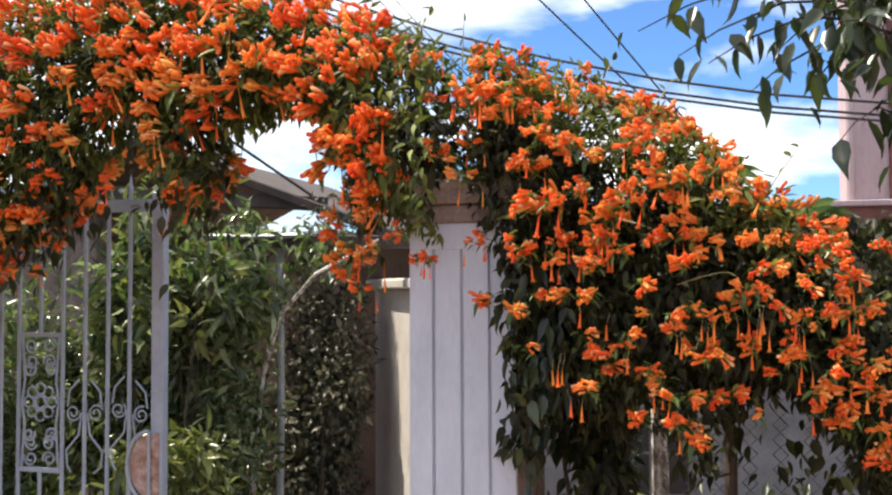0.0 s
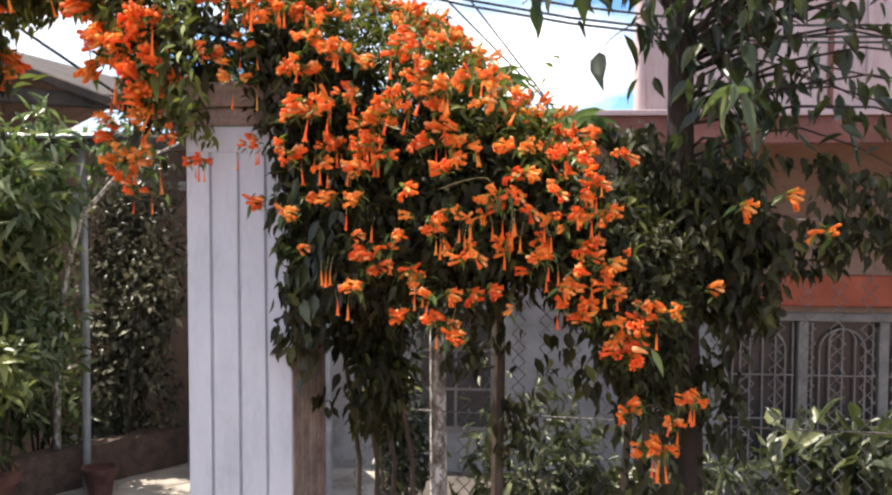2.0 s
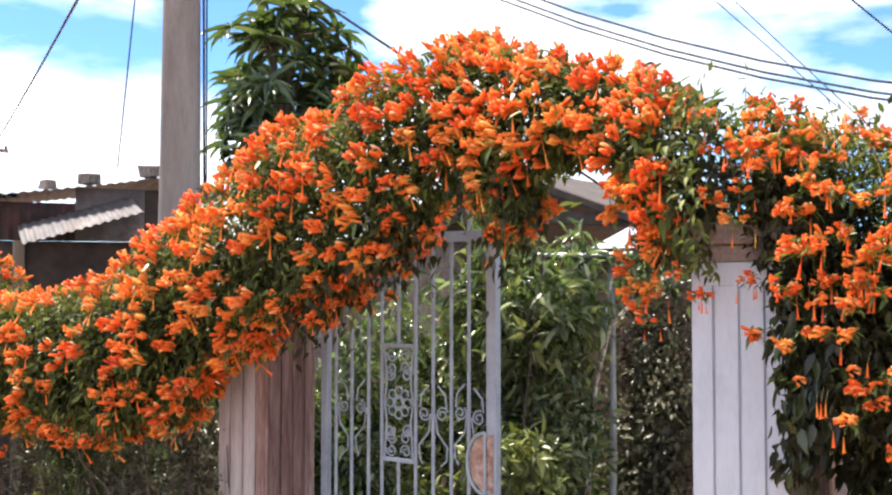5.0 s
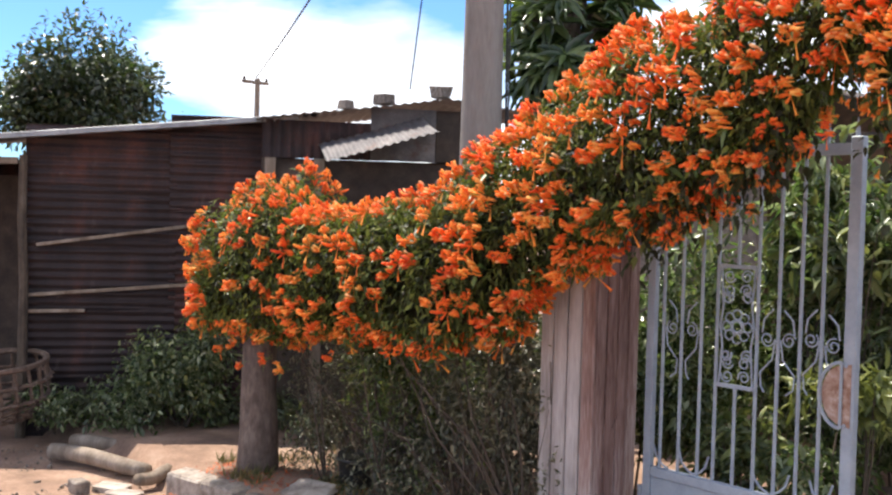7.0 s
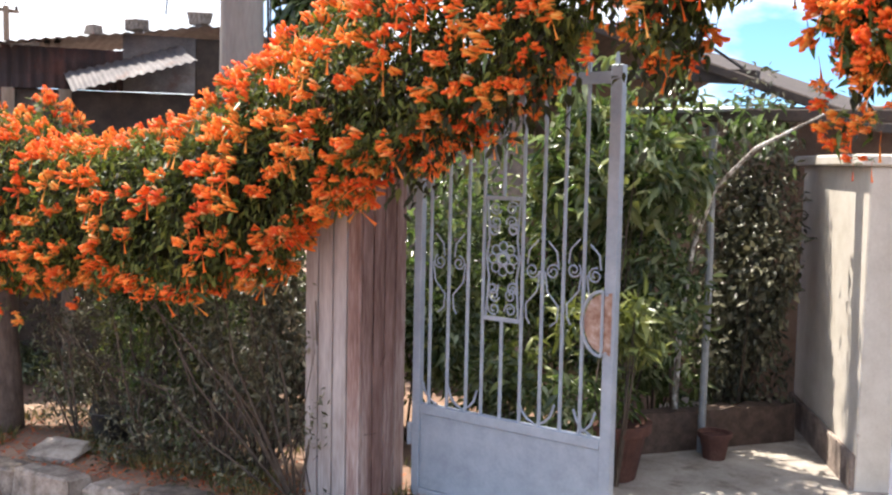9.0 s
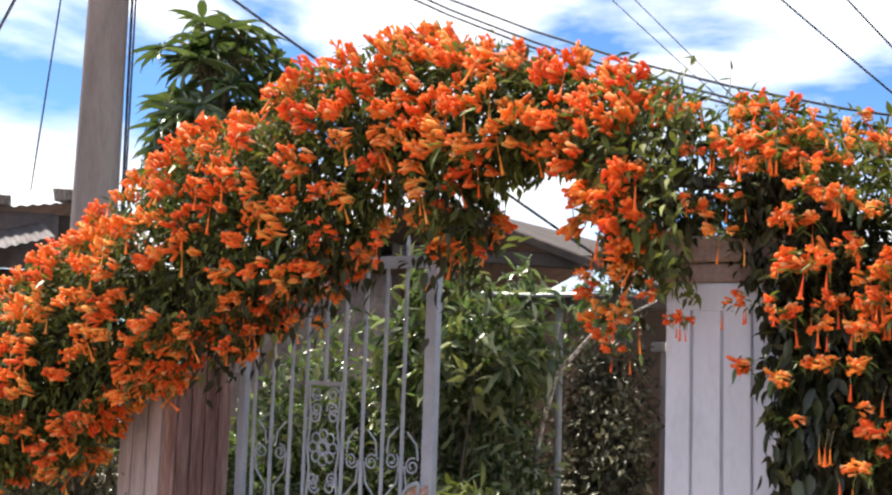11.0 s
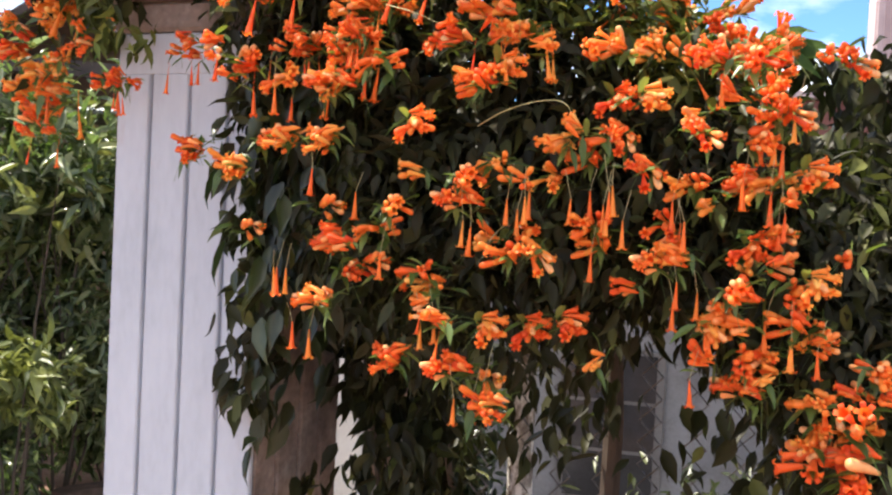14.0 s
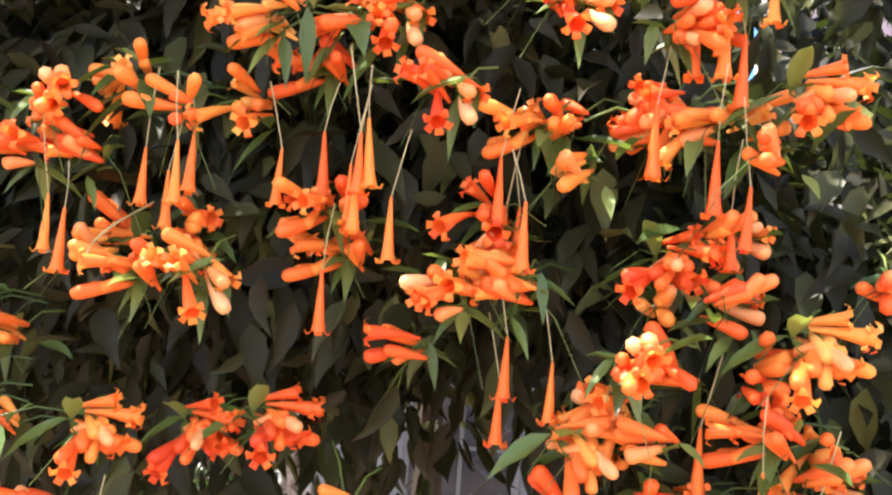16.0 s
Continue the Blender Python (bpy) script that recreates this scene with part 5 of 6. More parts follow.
def seat(ob, p, out, size, g, head=0.12):
    """Turns a flower head outwards at p."""
    o = Vector(out)
    az = math.atan2(o.x, -o.y)
    tilt = math.asin(max(-0.95, min(0.95, o.z))) * 0.7
    s = size / head
    ob.matrix_local = Matrix.Translation(p) @ Matrix.Rotation(az + g.uniform(-0.5, 0.5), 4, "Z") @ Matrix.Rotation(-tilt + g.uniform(-0.2, 0.2), 4, "X") @ Matrix.Diagonal((s, s, s, 1))
    return ob


def spread(sec, n, gap, g, front=True):
    """Flower places on the skin at least gap apart."""
    p, o = section_points(sec, n * 12, g, 0.98, 1.06, front)
    chosen = []
    for i in range(len(p)):
        if all((p[i] - p[j]) @ (p[i] - p[j]) > gap * gap for j in chosen):
            chosen.append(i)
            if len(chosen) >= n:
                break
    return [(p[i], o[i]) for i in chosen]


def face_y(x):
    """How far back the front of the flowering curtain lies."""
    return 3.29 + max(0.0, 0.15 - x) * 0.35


def make_vine():
    g = random.Random(5)
    ng = np.random.default_rng(21)
    v = thing("flame_vine", "flame vine with orange trumpet flowers arching over the gate", "vine", (-0.1, 3.7, 0))
    base = Vector((-0.1, 3.7, 0))
    k = FRONT.to_scale().x
    off = np.array(base)

    def leaf(name, p, o, size, width=0.46, fine=True, droop=0.6, wild=0.5, stuff=LEAF_VINE_SHADED):
        leaf_cloud(name, p - off, o, size, stuff, v, width, droop, fine, wild)
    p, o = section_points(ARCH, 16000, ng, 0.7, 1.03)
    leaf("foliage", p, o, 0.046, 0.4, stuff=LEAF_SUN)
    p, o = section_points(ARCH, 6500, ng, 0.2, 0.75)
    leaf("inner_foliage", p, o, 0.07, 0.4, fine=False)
    p, o = section_points(CURTAIN, 17000, ng, 0.5, 0.93)
    # the top band wears the sun-brightened leaf, everything below the shaded one
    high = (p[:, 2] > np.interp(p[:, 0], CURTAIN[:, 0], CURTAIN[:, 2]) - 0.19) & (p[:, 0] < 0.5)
    p = front(p)
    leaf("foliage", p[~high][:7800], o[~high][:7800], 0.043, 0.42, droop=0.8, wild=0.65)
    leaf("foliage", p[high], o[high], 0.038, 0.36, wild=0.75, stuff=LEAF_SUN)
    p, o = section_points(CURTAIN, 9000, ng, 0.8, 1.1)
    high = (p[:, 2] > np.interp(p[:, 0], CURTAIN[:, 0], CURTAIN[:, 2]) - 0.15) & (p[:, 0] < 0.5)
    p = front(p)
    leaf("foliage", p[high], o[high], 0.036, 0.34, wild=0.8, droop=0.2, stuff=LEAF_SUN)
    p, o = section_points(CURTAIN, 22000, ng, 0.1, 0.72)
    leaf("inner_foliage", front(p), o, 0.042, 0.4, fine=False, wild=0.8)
    # leafy skirts that hang down the fence and beside the pillar
    for x0, x1, y0, y1, z0, z1, n in ((-0.48, -0.36, 4.12, 4.26, 1.25, 2.0, 300), (-0.42, -0.12, 4.4, 4.88, 1.0, 1.6, 2200), (-0.36, -0.16, 4.6, 4.9, 0.85, 1.1, 220), (0.55, 0.85, 4.5, 4.95, 1.6, 2.1, 1700), (0.85, 1.5, 4.5, 4.95, 1.55, 1.98, 2500), (0.05, 0.6, 4.4, 4.85, 1.15, 1.42, 220), (0.18, 0.4, 4.7, 4.9, 0.75, 1.05, 110), (0.6, 0.95, 4.2, 4.6, 0.35, 1.25, 650), (0.9, 1.3, 4.4, 4.95, 1.35, 1.9, 2100), (1.3, 3.2, 4.4, 4.95, 1.62, 1.92, 2900), (1.0, 1.17, 4.42, 4.62, 0.3, 1.5, 420), (1.7, 3.2, 4.6, 4.9, 0.5, 0.9, 260)):
        q = np.stack([ng.uniform(x0, x1, n), ng.uniform(y0, y1, n), ng.uniform(z0, z1, n)], 1)
        lump = np.array([noise.noise(Vector((a[0] * 4, a[1] * 4, a[2] * 4))) for a in q])
        if n != 300:
            q = q[lump > -0.12]
        oo = np.tile(np.array((0.0, -1.0, 0.0)), (len(q), 1)) + ng.normal(0, 0.4, (len(q), 3))
        leaf("trailing_foliage", front(q), oo, 0.055, 0.46, droop=0.9, wild=0.45)
    q = np.stack([ng.uniform(-0.46, -0.22, 420), ng.uniform(4.08, 4.5, 420), ng.uniform(1.1, 1.95, 420)], 1)
    q = q[q[:, 2] > 1.18 + 0.35 * np.abs(np.sin(q[:, 0] * 17))]
    leaf("trailing_foliage", front(q), np.tile((0.1, -1.0, 0.0), (len(q), 1)) + ng.normal(0, 0.35, (len(q), 3)), 0.07, 0.46, droop=1.0, wild=0.4, stuff=LEAF_TREE)
    # woody stems
    st = Shape()
    for i in range(4):
        x = -0.4 + 0.07 * i + g.uniform(-0.03, 0.03)
        st.tube(front([(x, 4.82 + 0.03 * i, -0.5), (x + 0.04, 4.8, 0.7), (x - 0.03, 4.7 - 0.03 * i, 1.4), (x + 0.05 * i, 4.5, 2.1)]) - off, [0.01, 0.009, 0.007, 0.006], 7)
    for i in range(4):
        st.tube([(a - off[0], b - off[1] + 0.05 * (i - 1.5), (lo + hi) / 2 + 0.06 * math.sin(3 * a + i)) for a, lo, hi, b, _ in ARCH], 0.011, 6)
    for i in range(3):
        st.tube(front([(0.76 + 0.06 * i, 4.45, -0.5), (0.74 + 0.08 * i, 4.43, 0.6), (0.78 + 0.05 * i, 4.35, 1.3)]) - off, [0.017, 0.014, 0.01], 7)
    part("stem", st, BARK, v)
    # whip shoots standing up along the ridge
    sh = Shape()
    tips = []
    for i in range(46):
        sec = ARCH if i < 30 else CURTAIN
        x = g.uniform(sec[0, 0], sec[-1, 0] if sec is ARCH else 0.5)
        zt = float(np.interp(x, sec[:, 0], sec[:, 2]))
        ym = float(np.interp(x, sec[:, 0], sec[:, 3]))
        a = Vector((x, ym + g.uniform(-0.2, 0.2), zt - 0.08))
        a = (a if i < 30 else FRONT @ a) - base
        h = g.uniform(0.08, 0.2)
        b = a + Vector((g.uniform(-0.5, 0.7) * h, g.uniform(-0.3, 0.3) * h, h))
        sh.tube([a, a.lerp(b, 0.5) + Vector((0, 0, 0.01)), b], [0.0028, 0.0022, 0.0012], 4)
        for q in np.linspace(0.35, 1.0, 5):
            tips.append(np.array(a.lerp(b, q) + Vector((0, 0, 0.04 * q * (1 - q)))))
    part("whip_shoot", sh, STYLE, v)["kind"] = "stuff"
    tips = np.array(tips)
    leaf_cloud("shoot_leaf", tips, ng.normal(0, 1, tips.shape), 0.042, LEAF_SUN, v, 0.36, -0.3, True, 0.6)
    # bare tendrils that arch out of the curtain
    for pts in (((0.29, 3.33, 1.882), (0.343, 3.27, 1.899), (0.391, 3.26, 1.912), (0.426, 3.26, 1.914), (0.441, 3.265, 1.899), (0.436, 3.28, 1.885)), ((0.14, 3.32, 2.06), (0.198, 3.28, 2.041), (0.24, 3.27, 2.022)), ((0.345, 3.31, 1.74), (0.335, 3.25, 1.715), (0.328, 3.25, 1.69))):
        ctrl = [Vector(p) - base for p in pts]
        for _ in range(2):
            cut = [ctrl[0]]
            for a, b in zip(ctrl, ctrl[1:]):
                cut += [a.lerp(b, 0.25), a.lerp(b, 0.75)]
            ctrl = cut + [ctrl[-1]]
        part("tendril", Shape().tube(ctrl, [0.001 - 0.0006 * i / len(ctrl) for i in range(len(ctrl))], 5), STYLE, v, smooth=True)
    # flower heads
    def head(meshes, pos, out, size, m=0.12):
        ob = part("flower_head", meshes[g.randrange(len(meshes))], None, v)
        seat(ob, Vector(pos) - base, out, size, g, m)
    for x, z, w in TOP_HEADS + UPPER_HEADS + MIDDLE_HEADS + LOWER_HEADS:
        y = face_y(x)
        out = (g.uniform(-0.6, 0.35), -1, g.uniform(-0.1, 0.2))
        kinds = TINY if w < 0.031 else SMALL if w < 0.052 else MEDIUM if w < 0.075 else NEAR
        head(kinds, (x, y + g.uniform(-0.025, 0.025), z), out, k * (0.115 if kinds is not NEAR else 0.12 * max(0.75, w / 0.115)))
    hanging = []
    for x, z in SPENT_FLOWERS:
        hanging.append((x, z))
        for _ in range(g.choice((0, 0, 1, 1))):
            hanging.append((x + g.choice((-1, 1)) * g.uniform(0.01, 0.03), z + g.uniform(-0.025, 0.03)))
    for x, z in hanging:
        ob = part("spent_flower", SPENT[g.randrange(len(SPENT))], None, v)
        ob.location = Vector((x, face_y(x) - 0.01 + g.uniform(-0.02, 0.02), z)) - base
        ob.rotation_euler = (0, 0, g.uniform(0, 6))
        ob.scale = (0.95, 0.95, 0.95)
    for pos, out in spread(ARCH, 280, 0.08, ng):
        if pos[0] < -0.54 and not (-1.3 < pos[0] < -0.84 and pos[2] < 2.48) and not (-1.82 < pos[0] < -1.6 and pos[2] < 2.5):
            head(FAR, pos, out, g.uniform(0.155, 0.205))
    for pos, out in spread(CURTAIN, 200, 0.075, ng):
        if pos[2] > np.interp(pos[0], CURTAIN[:, 0], CURTAIN[:, 2]) - 0.42 and pos[2] > 1.97 and pos[0] < 0.62:
            head(NEAR if g.random() < 0.6 else MEDIUM, FRONT @ Vector(pos), out, k * g.uniform(0.115, 0.145))
    for x, z in ((1.15, 1.78), (1.3, 1.82), (1.42, 1.7), (1.9, 1.85), (2.4, 1.8), (1.7, 1.1), (2.1, 1.2), (1.05, 1.5)):
        head(SMALL, FRONT @ Vector((x, 4.38, z)), (0, -1, 0), k * 0.14)
    # hanging tresses under the arch
    for i in range(26):
        x = g.uniform(-2.84, -0.72)
        if -1.8 < x < -1.6 or -1.34 < x < -0.82:
            continue
        zl = float(np.interp(x, ARCH[:, 0], ARCH[:, 1]))
        head(FAR, (x, float(np.interp(x, ARCH[:, 0], ARCH[:, 3])) + g.uniform(-0.2, 0.15), zl - g.uniform(-0.05, 0.2)), (g.uniform(-0.5, 0.5), -1, -0.4), g.uniform(0.09, 0.14))
    q = np.stack([ng.uniform(-2.78, -0.68, 1500), ng.uniform(-0.2, 0.15, 1500), np.zeros(1500)], 1)
    q[:, 1] += np.interp(q[:, 0], ARCH[:, 0], ARCH[:, 3])
    q[:, 2] = np.interp(q[:, 0], ARCH[:, 0], ARCH[:, 1]) + 0.06 - np.abs(ng.normal(0, 0.14, 1500))
    q = q[np.array([noise.noise(Vector((a[0] * 5, 0.3, 1.0))) > -0.05 and not (-1.78 < a[0] < -1.6 or -1.32 < a[0] < -0.84) for a in q])]
    leaf("trailing_foliage", q, np.tile((0.0, -1.0, 0.0), (len(q), 1)) + ng.normal(0, 0.5, (len(q), 3)), 0.06, droop=1.0)
    for x, z in ((-2.44, 1.84), (-2.02, 2.15), (-1.87, 2.22), (-1.7, 2.25), (-2.25, 2.05), (-0.75, 2.0), (-0.72, 2.15), (-0.71, 2.28), (-1.5, 2.32), (-1.42, 2.36), (-0.74, 1.92), (-0.77, 2.06), (-0.68, 1.98), (-1.66, 2.6), (-0.99, 2.52)):
        head(FAR, (x, float(np.interp(x, ARCH[:, 0], ARCH[:, 3])) - 0.15 + g.uniform(-0.05, 0.1), z), (g.uniform(-0.4, 0.4), -1, -0.3), g.uniform(0.11, 0.15))


def make_hedge_vine():
    g = random.Random(8)
    ng = np.random.default_rng(31)
    v = thing("flame_vine", "flame vine hedge of orange flowers beside the gate", "vine", (-5.0, 4.0, 0))
    base = Vector((-5.0, 4.0, 0))
    off = np.array(base)
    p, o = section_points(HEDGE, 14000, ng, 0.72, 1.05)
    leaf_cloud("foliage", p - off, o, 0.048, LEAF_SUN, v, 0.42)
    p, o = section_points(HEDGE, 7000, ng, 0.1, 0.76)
    leaf_cloud("inner_foliage", p - off, o, 0.09, LEAF_VINE_SHADED, v, 0.5, fine=False)
    for pos, out in spread(HEDGE, 225, 0.088, ng):
        ob = part("flower_head", FAR[g.randrange(len(FAR))], None, v)
        seat(ob, Vector(pos) - base, out, g.uniform(0.14, 0.2), g)
    for x, z in ((-6.0, 0.95), (-5.9, 0.82), (-5.4, 0.86), (-4.9, 1.0), (-5.6, 0.9), (-4.3, 1.1), (-6.2, 0.9), (-3.5, 1.35), (-3.3, 1.5)):
        ob = part("flower_head", FAR[g.randrange(len(FAR))], None, v)
        seat(ob, Vector((x, 3.8, z)) - base, (0, -1, -0.3), 0.12, g)
    st = Shape()
    for rx, ry, n in ((1.35, 0.3, 9), (0.75, 0.35, 5), (0.1, 0.3, 4), (-0.5, 0.25, 3)):
        branchy(st, (rx, ry, -0.06), [(rx + g.uniform(-0.9, 0.25), g.uniform(-0.15, 0.35), g.uniform(0.5, 1.35)) for _ in range(n)], 0.009, 0.003, g, 6)
    part("stem", st, BARK, v)


make_vine()
make_hedge_vine()


# ---- garden plants ----
def shrub(name, label, category, centre, radii, n, size, material, seed, width=0.45, stems=6, droop=0.35, fine=True, lumps=14, group="", wild=0.75, gap=None, stretch=STREET):
    c = np.asarray(centre, float)
    t = thing(name, label, category, (c[0], c[1], 0), group, stretch=stretch)
    p, o = blob_points(n, (0, 0, c[2]), radii, lumps, seed)
    keep = p[:, 2] > (0.03 if stretch is STREET else -0.35)
    if gap is not None:
        keep &= np.array([noise.noise(Vector((q[0] * 3.3 + seed, q[1] * 3.3, q[2] * 2.6))) > gap for q in p])
    p, o = p[keep], o[keep]
    h = len(p) // 3
    leaf_cloud("foliage", p[h:], o[h:], size * 0.8, material, t, width, droop, fine, wild)
    leaf_cloud("foliage", p[:h], o[:h], size * 1.35, material, t, width * 0.9, droop + 0.15, fine, wild * 0.8)
    # sunlit leaves on the skin, their light given by a paler leaf colour
    if material is LEAF_GARDEN and n > 2500:
        m = n // 7
        p2, o2 = blob_points(m, (0, 0, c[2]), np.asarray(radii) * 1.04, lumps, seed, 0.85)
        leaf_cloud("sunlit_foliage", p2, o2, size * 1.1, LEAF_YELLOW, t, width, 0.1, fine, 0.9)
    g = random.Random(seed)
    s = Shape()
    idx = [g.randrange(len(p)) for _ in range(stems)]
    branchy(s, (0, 0, -0.08 if stretch is STREET else -0.45), [p[i] for i in idx], 0.011, 0.003, g, 6)
    part("woody_stem", s, BARK, t)
    return t


shrub("garden_shrub", "tall dense dark green shrub behind the gate", "shrub", (-2.72, 6.35, 1.15), (0.62, 0.5, 1.1), 6000, 0.085, LEAF_GARDEN, 1, 0.34, 9, group="garden shrubs", gap=-0.12)
shrub("garden_shrub", "tall glossy green shrub with long leaves", "shrub", (-3.55, 6.25, 0.95), (0.85, 0.5, 0.98), 5500, 0.085, LEAF_GARDEN, 2, 0.34, 8, group="garden shrubs", gap=-0.05)
shrub("garden_shrub", "bushy green shrub reaching up to the arch", "shrub", (-2.7, 6.1, 1.85), (0.62, 0.42, 0.62), 2600, 0.11, LEAF_GARDEN, 3, 0.36, 9, group="garden shrubs", gap=-0.08)
shrub("garden_shrub", "dusky small-leaved shrub beside the path", "shrub", (-2.22, 7.15, 1.12), (0.58, 0.38, 1.15), 9000, 0.055, LEAF_PURPLE, 4, 0.55, 8, group="garden shrubs")
shrub("garden_shrub", "dark green shrub over the low border", "shrub", (-2.7, 6.85, 0.6), (0.45, 0.35, 0.6), 1800, 0.085, LEAF_GARDEN, 5, 0.36, 6, group="garden shrubs")
shrub("yellow_shrub", "low yellow-green shrub in the border", "shrub", (-2.35, 5.55, 0.92), (0.45, 0.28, 0.22), 480, 0.095, LEAF_YELLOW, 6, 0.42, 6)
shrub("yellow_shrub", "thin yellow-green shrub behind the bars", "shrub", (-2.95, 5.5, 0.65), (0.45, 0.3, 0.5), 420, 0.085, LEAF_YELLOW, 7, 0.42, 6)
shrub("garden_shrub", "straggling shrub with bare twigs at the hedge foot", "shrub", (-4.1, 4.5, 0.75), (0.75, 0.35, 0.75), 6500, 0.05, LEAF_PURPLE, 8, 0.4, 14, group="garden shrubs", gap=0.02)
shrub("garden_shrub", "straggling green shrub under the hedge", "shrub", (-4.95, 4.5, 0.75), (0.8, 0.4, 0.75), 6500, 0.055, LEAF_GARDEN, 9, 0.36, 12, group="garden shrubs", gap=0.02)
shrub("garden_shrub", "dark bush beyond the hedge", "shrub", (-5.5, 5.3, 0.8), (1.3, 0.5, 0.85), 8000, 0.08, LEAF_GARDEN, 10, 0.4, 8, group="garden shrubs")
shrub("garden_shrub", "dark bush behind the hedge by the gate", "shrub", (-3.9, 5.6, 0.9), (0.9, 0.5, 1.0), 7000, 0.08, LEAF_GARDEN, 11, 0.4, 8, group="garden shrubs")
shrub("garden_shrub", "low dark leafy shrub just inside the gate", "shrub", (-2.95, 5.42, 0.34), (0.6, 0.28, 0.4), 1700, 0.075, LEAF_GARDEN, 22, 0.4, 8, group="garden shrubs")
shrub("street_bush", "rounded green bush growing at the shed's foot", "bush", (-7.85, 4.42, 0.5), (0.62, 0.45, 0.68), 6000, 0.05, LEAF_GARDEN, 12, 0.45, 6)
shrub("street_bush", "low dark bush at the foot of the shed", "bush", (-8.15, 3.98, 0.2), (0.6, 0.4, 0.34), 1800, 0.05, LEAF_GARDEN, 13, 0.45, 5)
shrub("street_bush", "low dark weedy bush by the basket", "bush", (-8.5, 3.55, 0.17), (0.42, 0.28, 0.24), 1100, 0.05, LEAF_GARDEN, 21, 0.45, 5)
for i, (x, y, r) in enumerate(((-9.0, 2.95, 0.3), (-8.75, 3.5, 0.3), (-8.35, 3.75, 0.34), (-7.75, 4.75, 0.42), (-7.2, 5.0, 0.5), (-6.6, 5.0, 0.5))):
    shrub("street_weed", "low dark weeds growing along the shed's foot", "weeds", (x, y, 0.12), (r, r * 0.7, 0.24), 900, 0.05, FENCE_GREEN, 50 + i, 0.42, 5, group="street weeds")
shrub("fence_shrub", "leafy shrub pressed against the chain-link fence", "shrub", (0.75, 5.35, 0.36), (0.85, 0.3, 0.42), 1700, 0.075, FENCE_GREEN, 14, 0.36, 8, group="fence shrubs", stretch=FRONT)
shrub("fence_shrub", "pale green weedy shrub inside the fence", "shrub", (0.3, 5.25, 0.6), (0.35, 0.22, 0.45), 700, 0.075, FENCE_GREEN, 15, 0.36, 5, group="fence shrubs", stretch=FRONT)
shrub("fence_shrub", "broad-leaved green shrub inside the fence", "shrub", (1.75, 5.45, 0.4), (0.7, 0.35, 0.55), 1700, 0.11, FENCE_GREEN, 16, 0.5, 6, group="fence shrubs", stretch=FRONT)
shrub("fence_shrub", "dark leafy shrub beside the gate pillar", "shrub", (-0.3, 5.2, 0.85), (0.17, 0.15, 0.6), 2200, 0.05, LEAF_TREE, 17, 0.4, 9, group="fence shrubs", stretch=FRONT)


def make_beam_creeper():
    t = thing("creeper", "loose green creeper trailing over the pergola beam", "creeper", (-2.4, 6.5, 0))
    g = np.random.default_rng(44)
    n = 900
    x = g.uniform(-0.75, 0.65, n)
    q = np.stack([x, g.normal(0, 0.1, n), 2.2 + g.normal(0, 0.07, n) - np.abs(g.normal(0, 0.12, n))], 1)
    q = q[np.array([noise.noise(Vector((a[0] * 4, a[1] * 4, a[2] * 4 + 3))) > -0.1 for a in q])]
    leaf_cloud("foliage", q, g.normal(0, 1, q.shape), 0.085, LEAF_GARDEN, t, 0.36, 0.8, True, 0.6)
    part("stem", Shape().tube([(-0.05, 0.12, -0.05), (-0.1, 0.1, 1.0), (-0.02, 0.08, 2.0), (0.3, 0.05, 2.22), (0.65, 0.0, 2.22)], [0.012, 0.01, 0.008, 0.006, 0.003], 6), BARK, t)


make_beam_creeper()


def make_bare_branch():
    t = thing("bare_branch", "pale bare branch arching out of the shrubs", "branch", (-2.4, 6.4, 0))
    part("bough", Shape().tube([(0.0, 0.1, 0.0), (0.02, 0.1, 0.8), (0.12, 0.02, 1.35), (0.35, -0.25, 1.72), (0.62, -0.38, 1.95), (1.0, -0.4, 2.14)], [0.022, 0.02, 0.017, 0.014, 0.011, 0.006], 7), POST_MOTTLED, t, smooth=True)
    part("twig", Shape().tube([(0.3, -0.2, 1.66), (0.28, -0.15, 1.85), (0.3, -0.1, 2.05)], [0.008, 0.006, 0.003], 5), POST_MOTTLED, t)


make_bare_branch()


def make_undergrowth():
    t = thing("undergrowth", "tangle of dry twigs and small leaves under the hedge", "undergrowth", (-4.75, 4.5, 0), kind="stuff")
    g = random.Random(17)
    ng = np.random.default_rng(17)
    n = 24000
    q = np.stack([ng.uniform(-1.3, 1.3, n), ng.uniform(-0.3, 0.4, n), ng.uniform(0.0, 1.2, n)], 1)
    q = q[np.array([noise.noise(Vector((a[0] * 3, a[1] * 3, a[2] * 3 + 9))) > -0.06 for a in q])]
    q[:, 1] -= np.where(q[:, 0] > -0.7, 0.3 * np.clip(1 - q[:, 2] / 0.6, 0, 1), 0)
    leaf_cloud("small_leaf", q, ng.normal(0, 1, q.shape), 0.042, LEAF_PURPLE, t, 0.4, 0.2, False, 0.8)
    s = Shape()
    for k in range(260):
        a = Vector((g.uniform(-1.2, 1.2), g.uniform(-0.25, 0.3), g.uniform(0, 0.5)))
        b = a + Vector((g.uniform(-0.5, 0.5), g.uniform(-0.2, 0.2), g.uniform(0.15, 0.7)))
        s.tube([a, a.lerp(b, 0.5) + Vector((g.uniform(-0.06, 0.06), 0, 0.03)), b], [0.004, 0.003, 0.0012], 4)
    ob = part("twig", s, BARK, t)
    ob["kind"] = "stuff"


make_undergrowth()


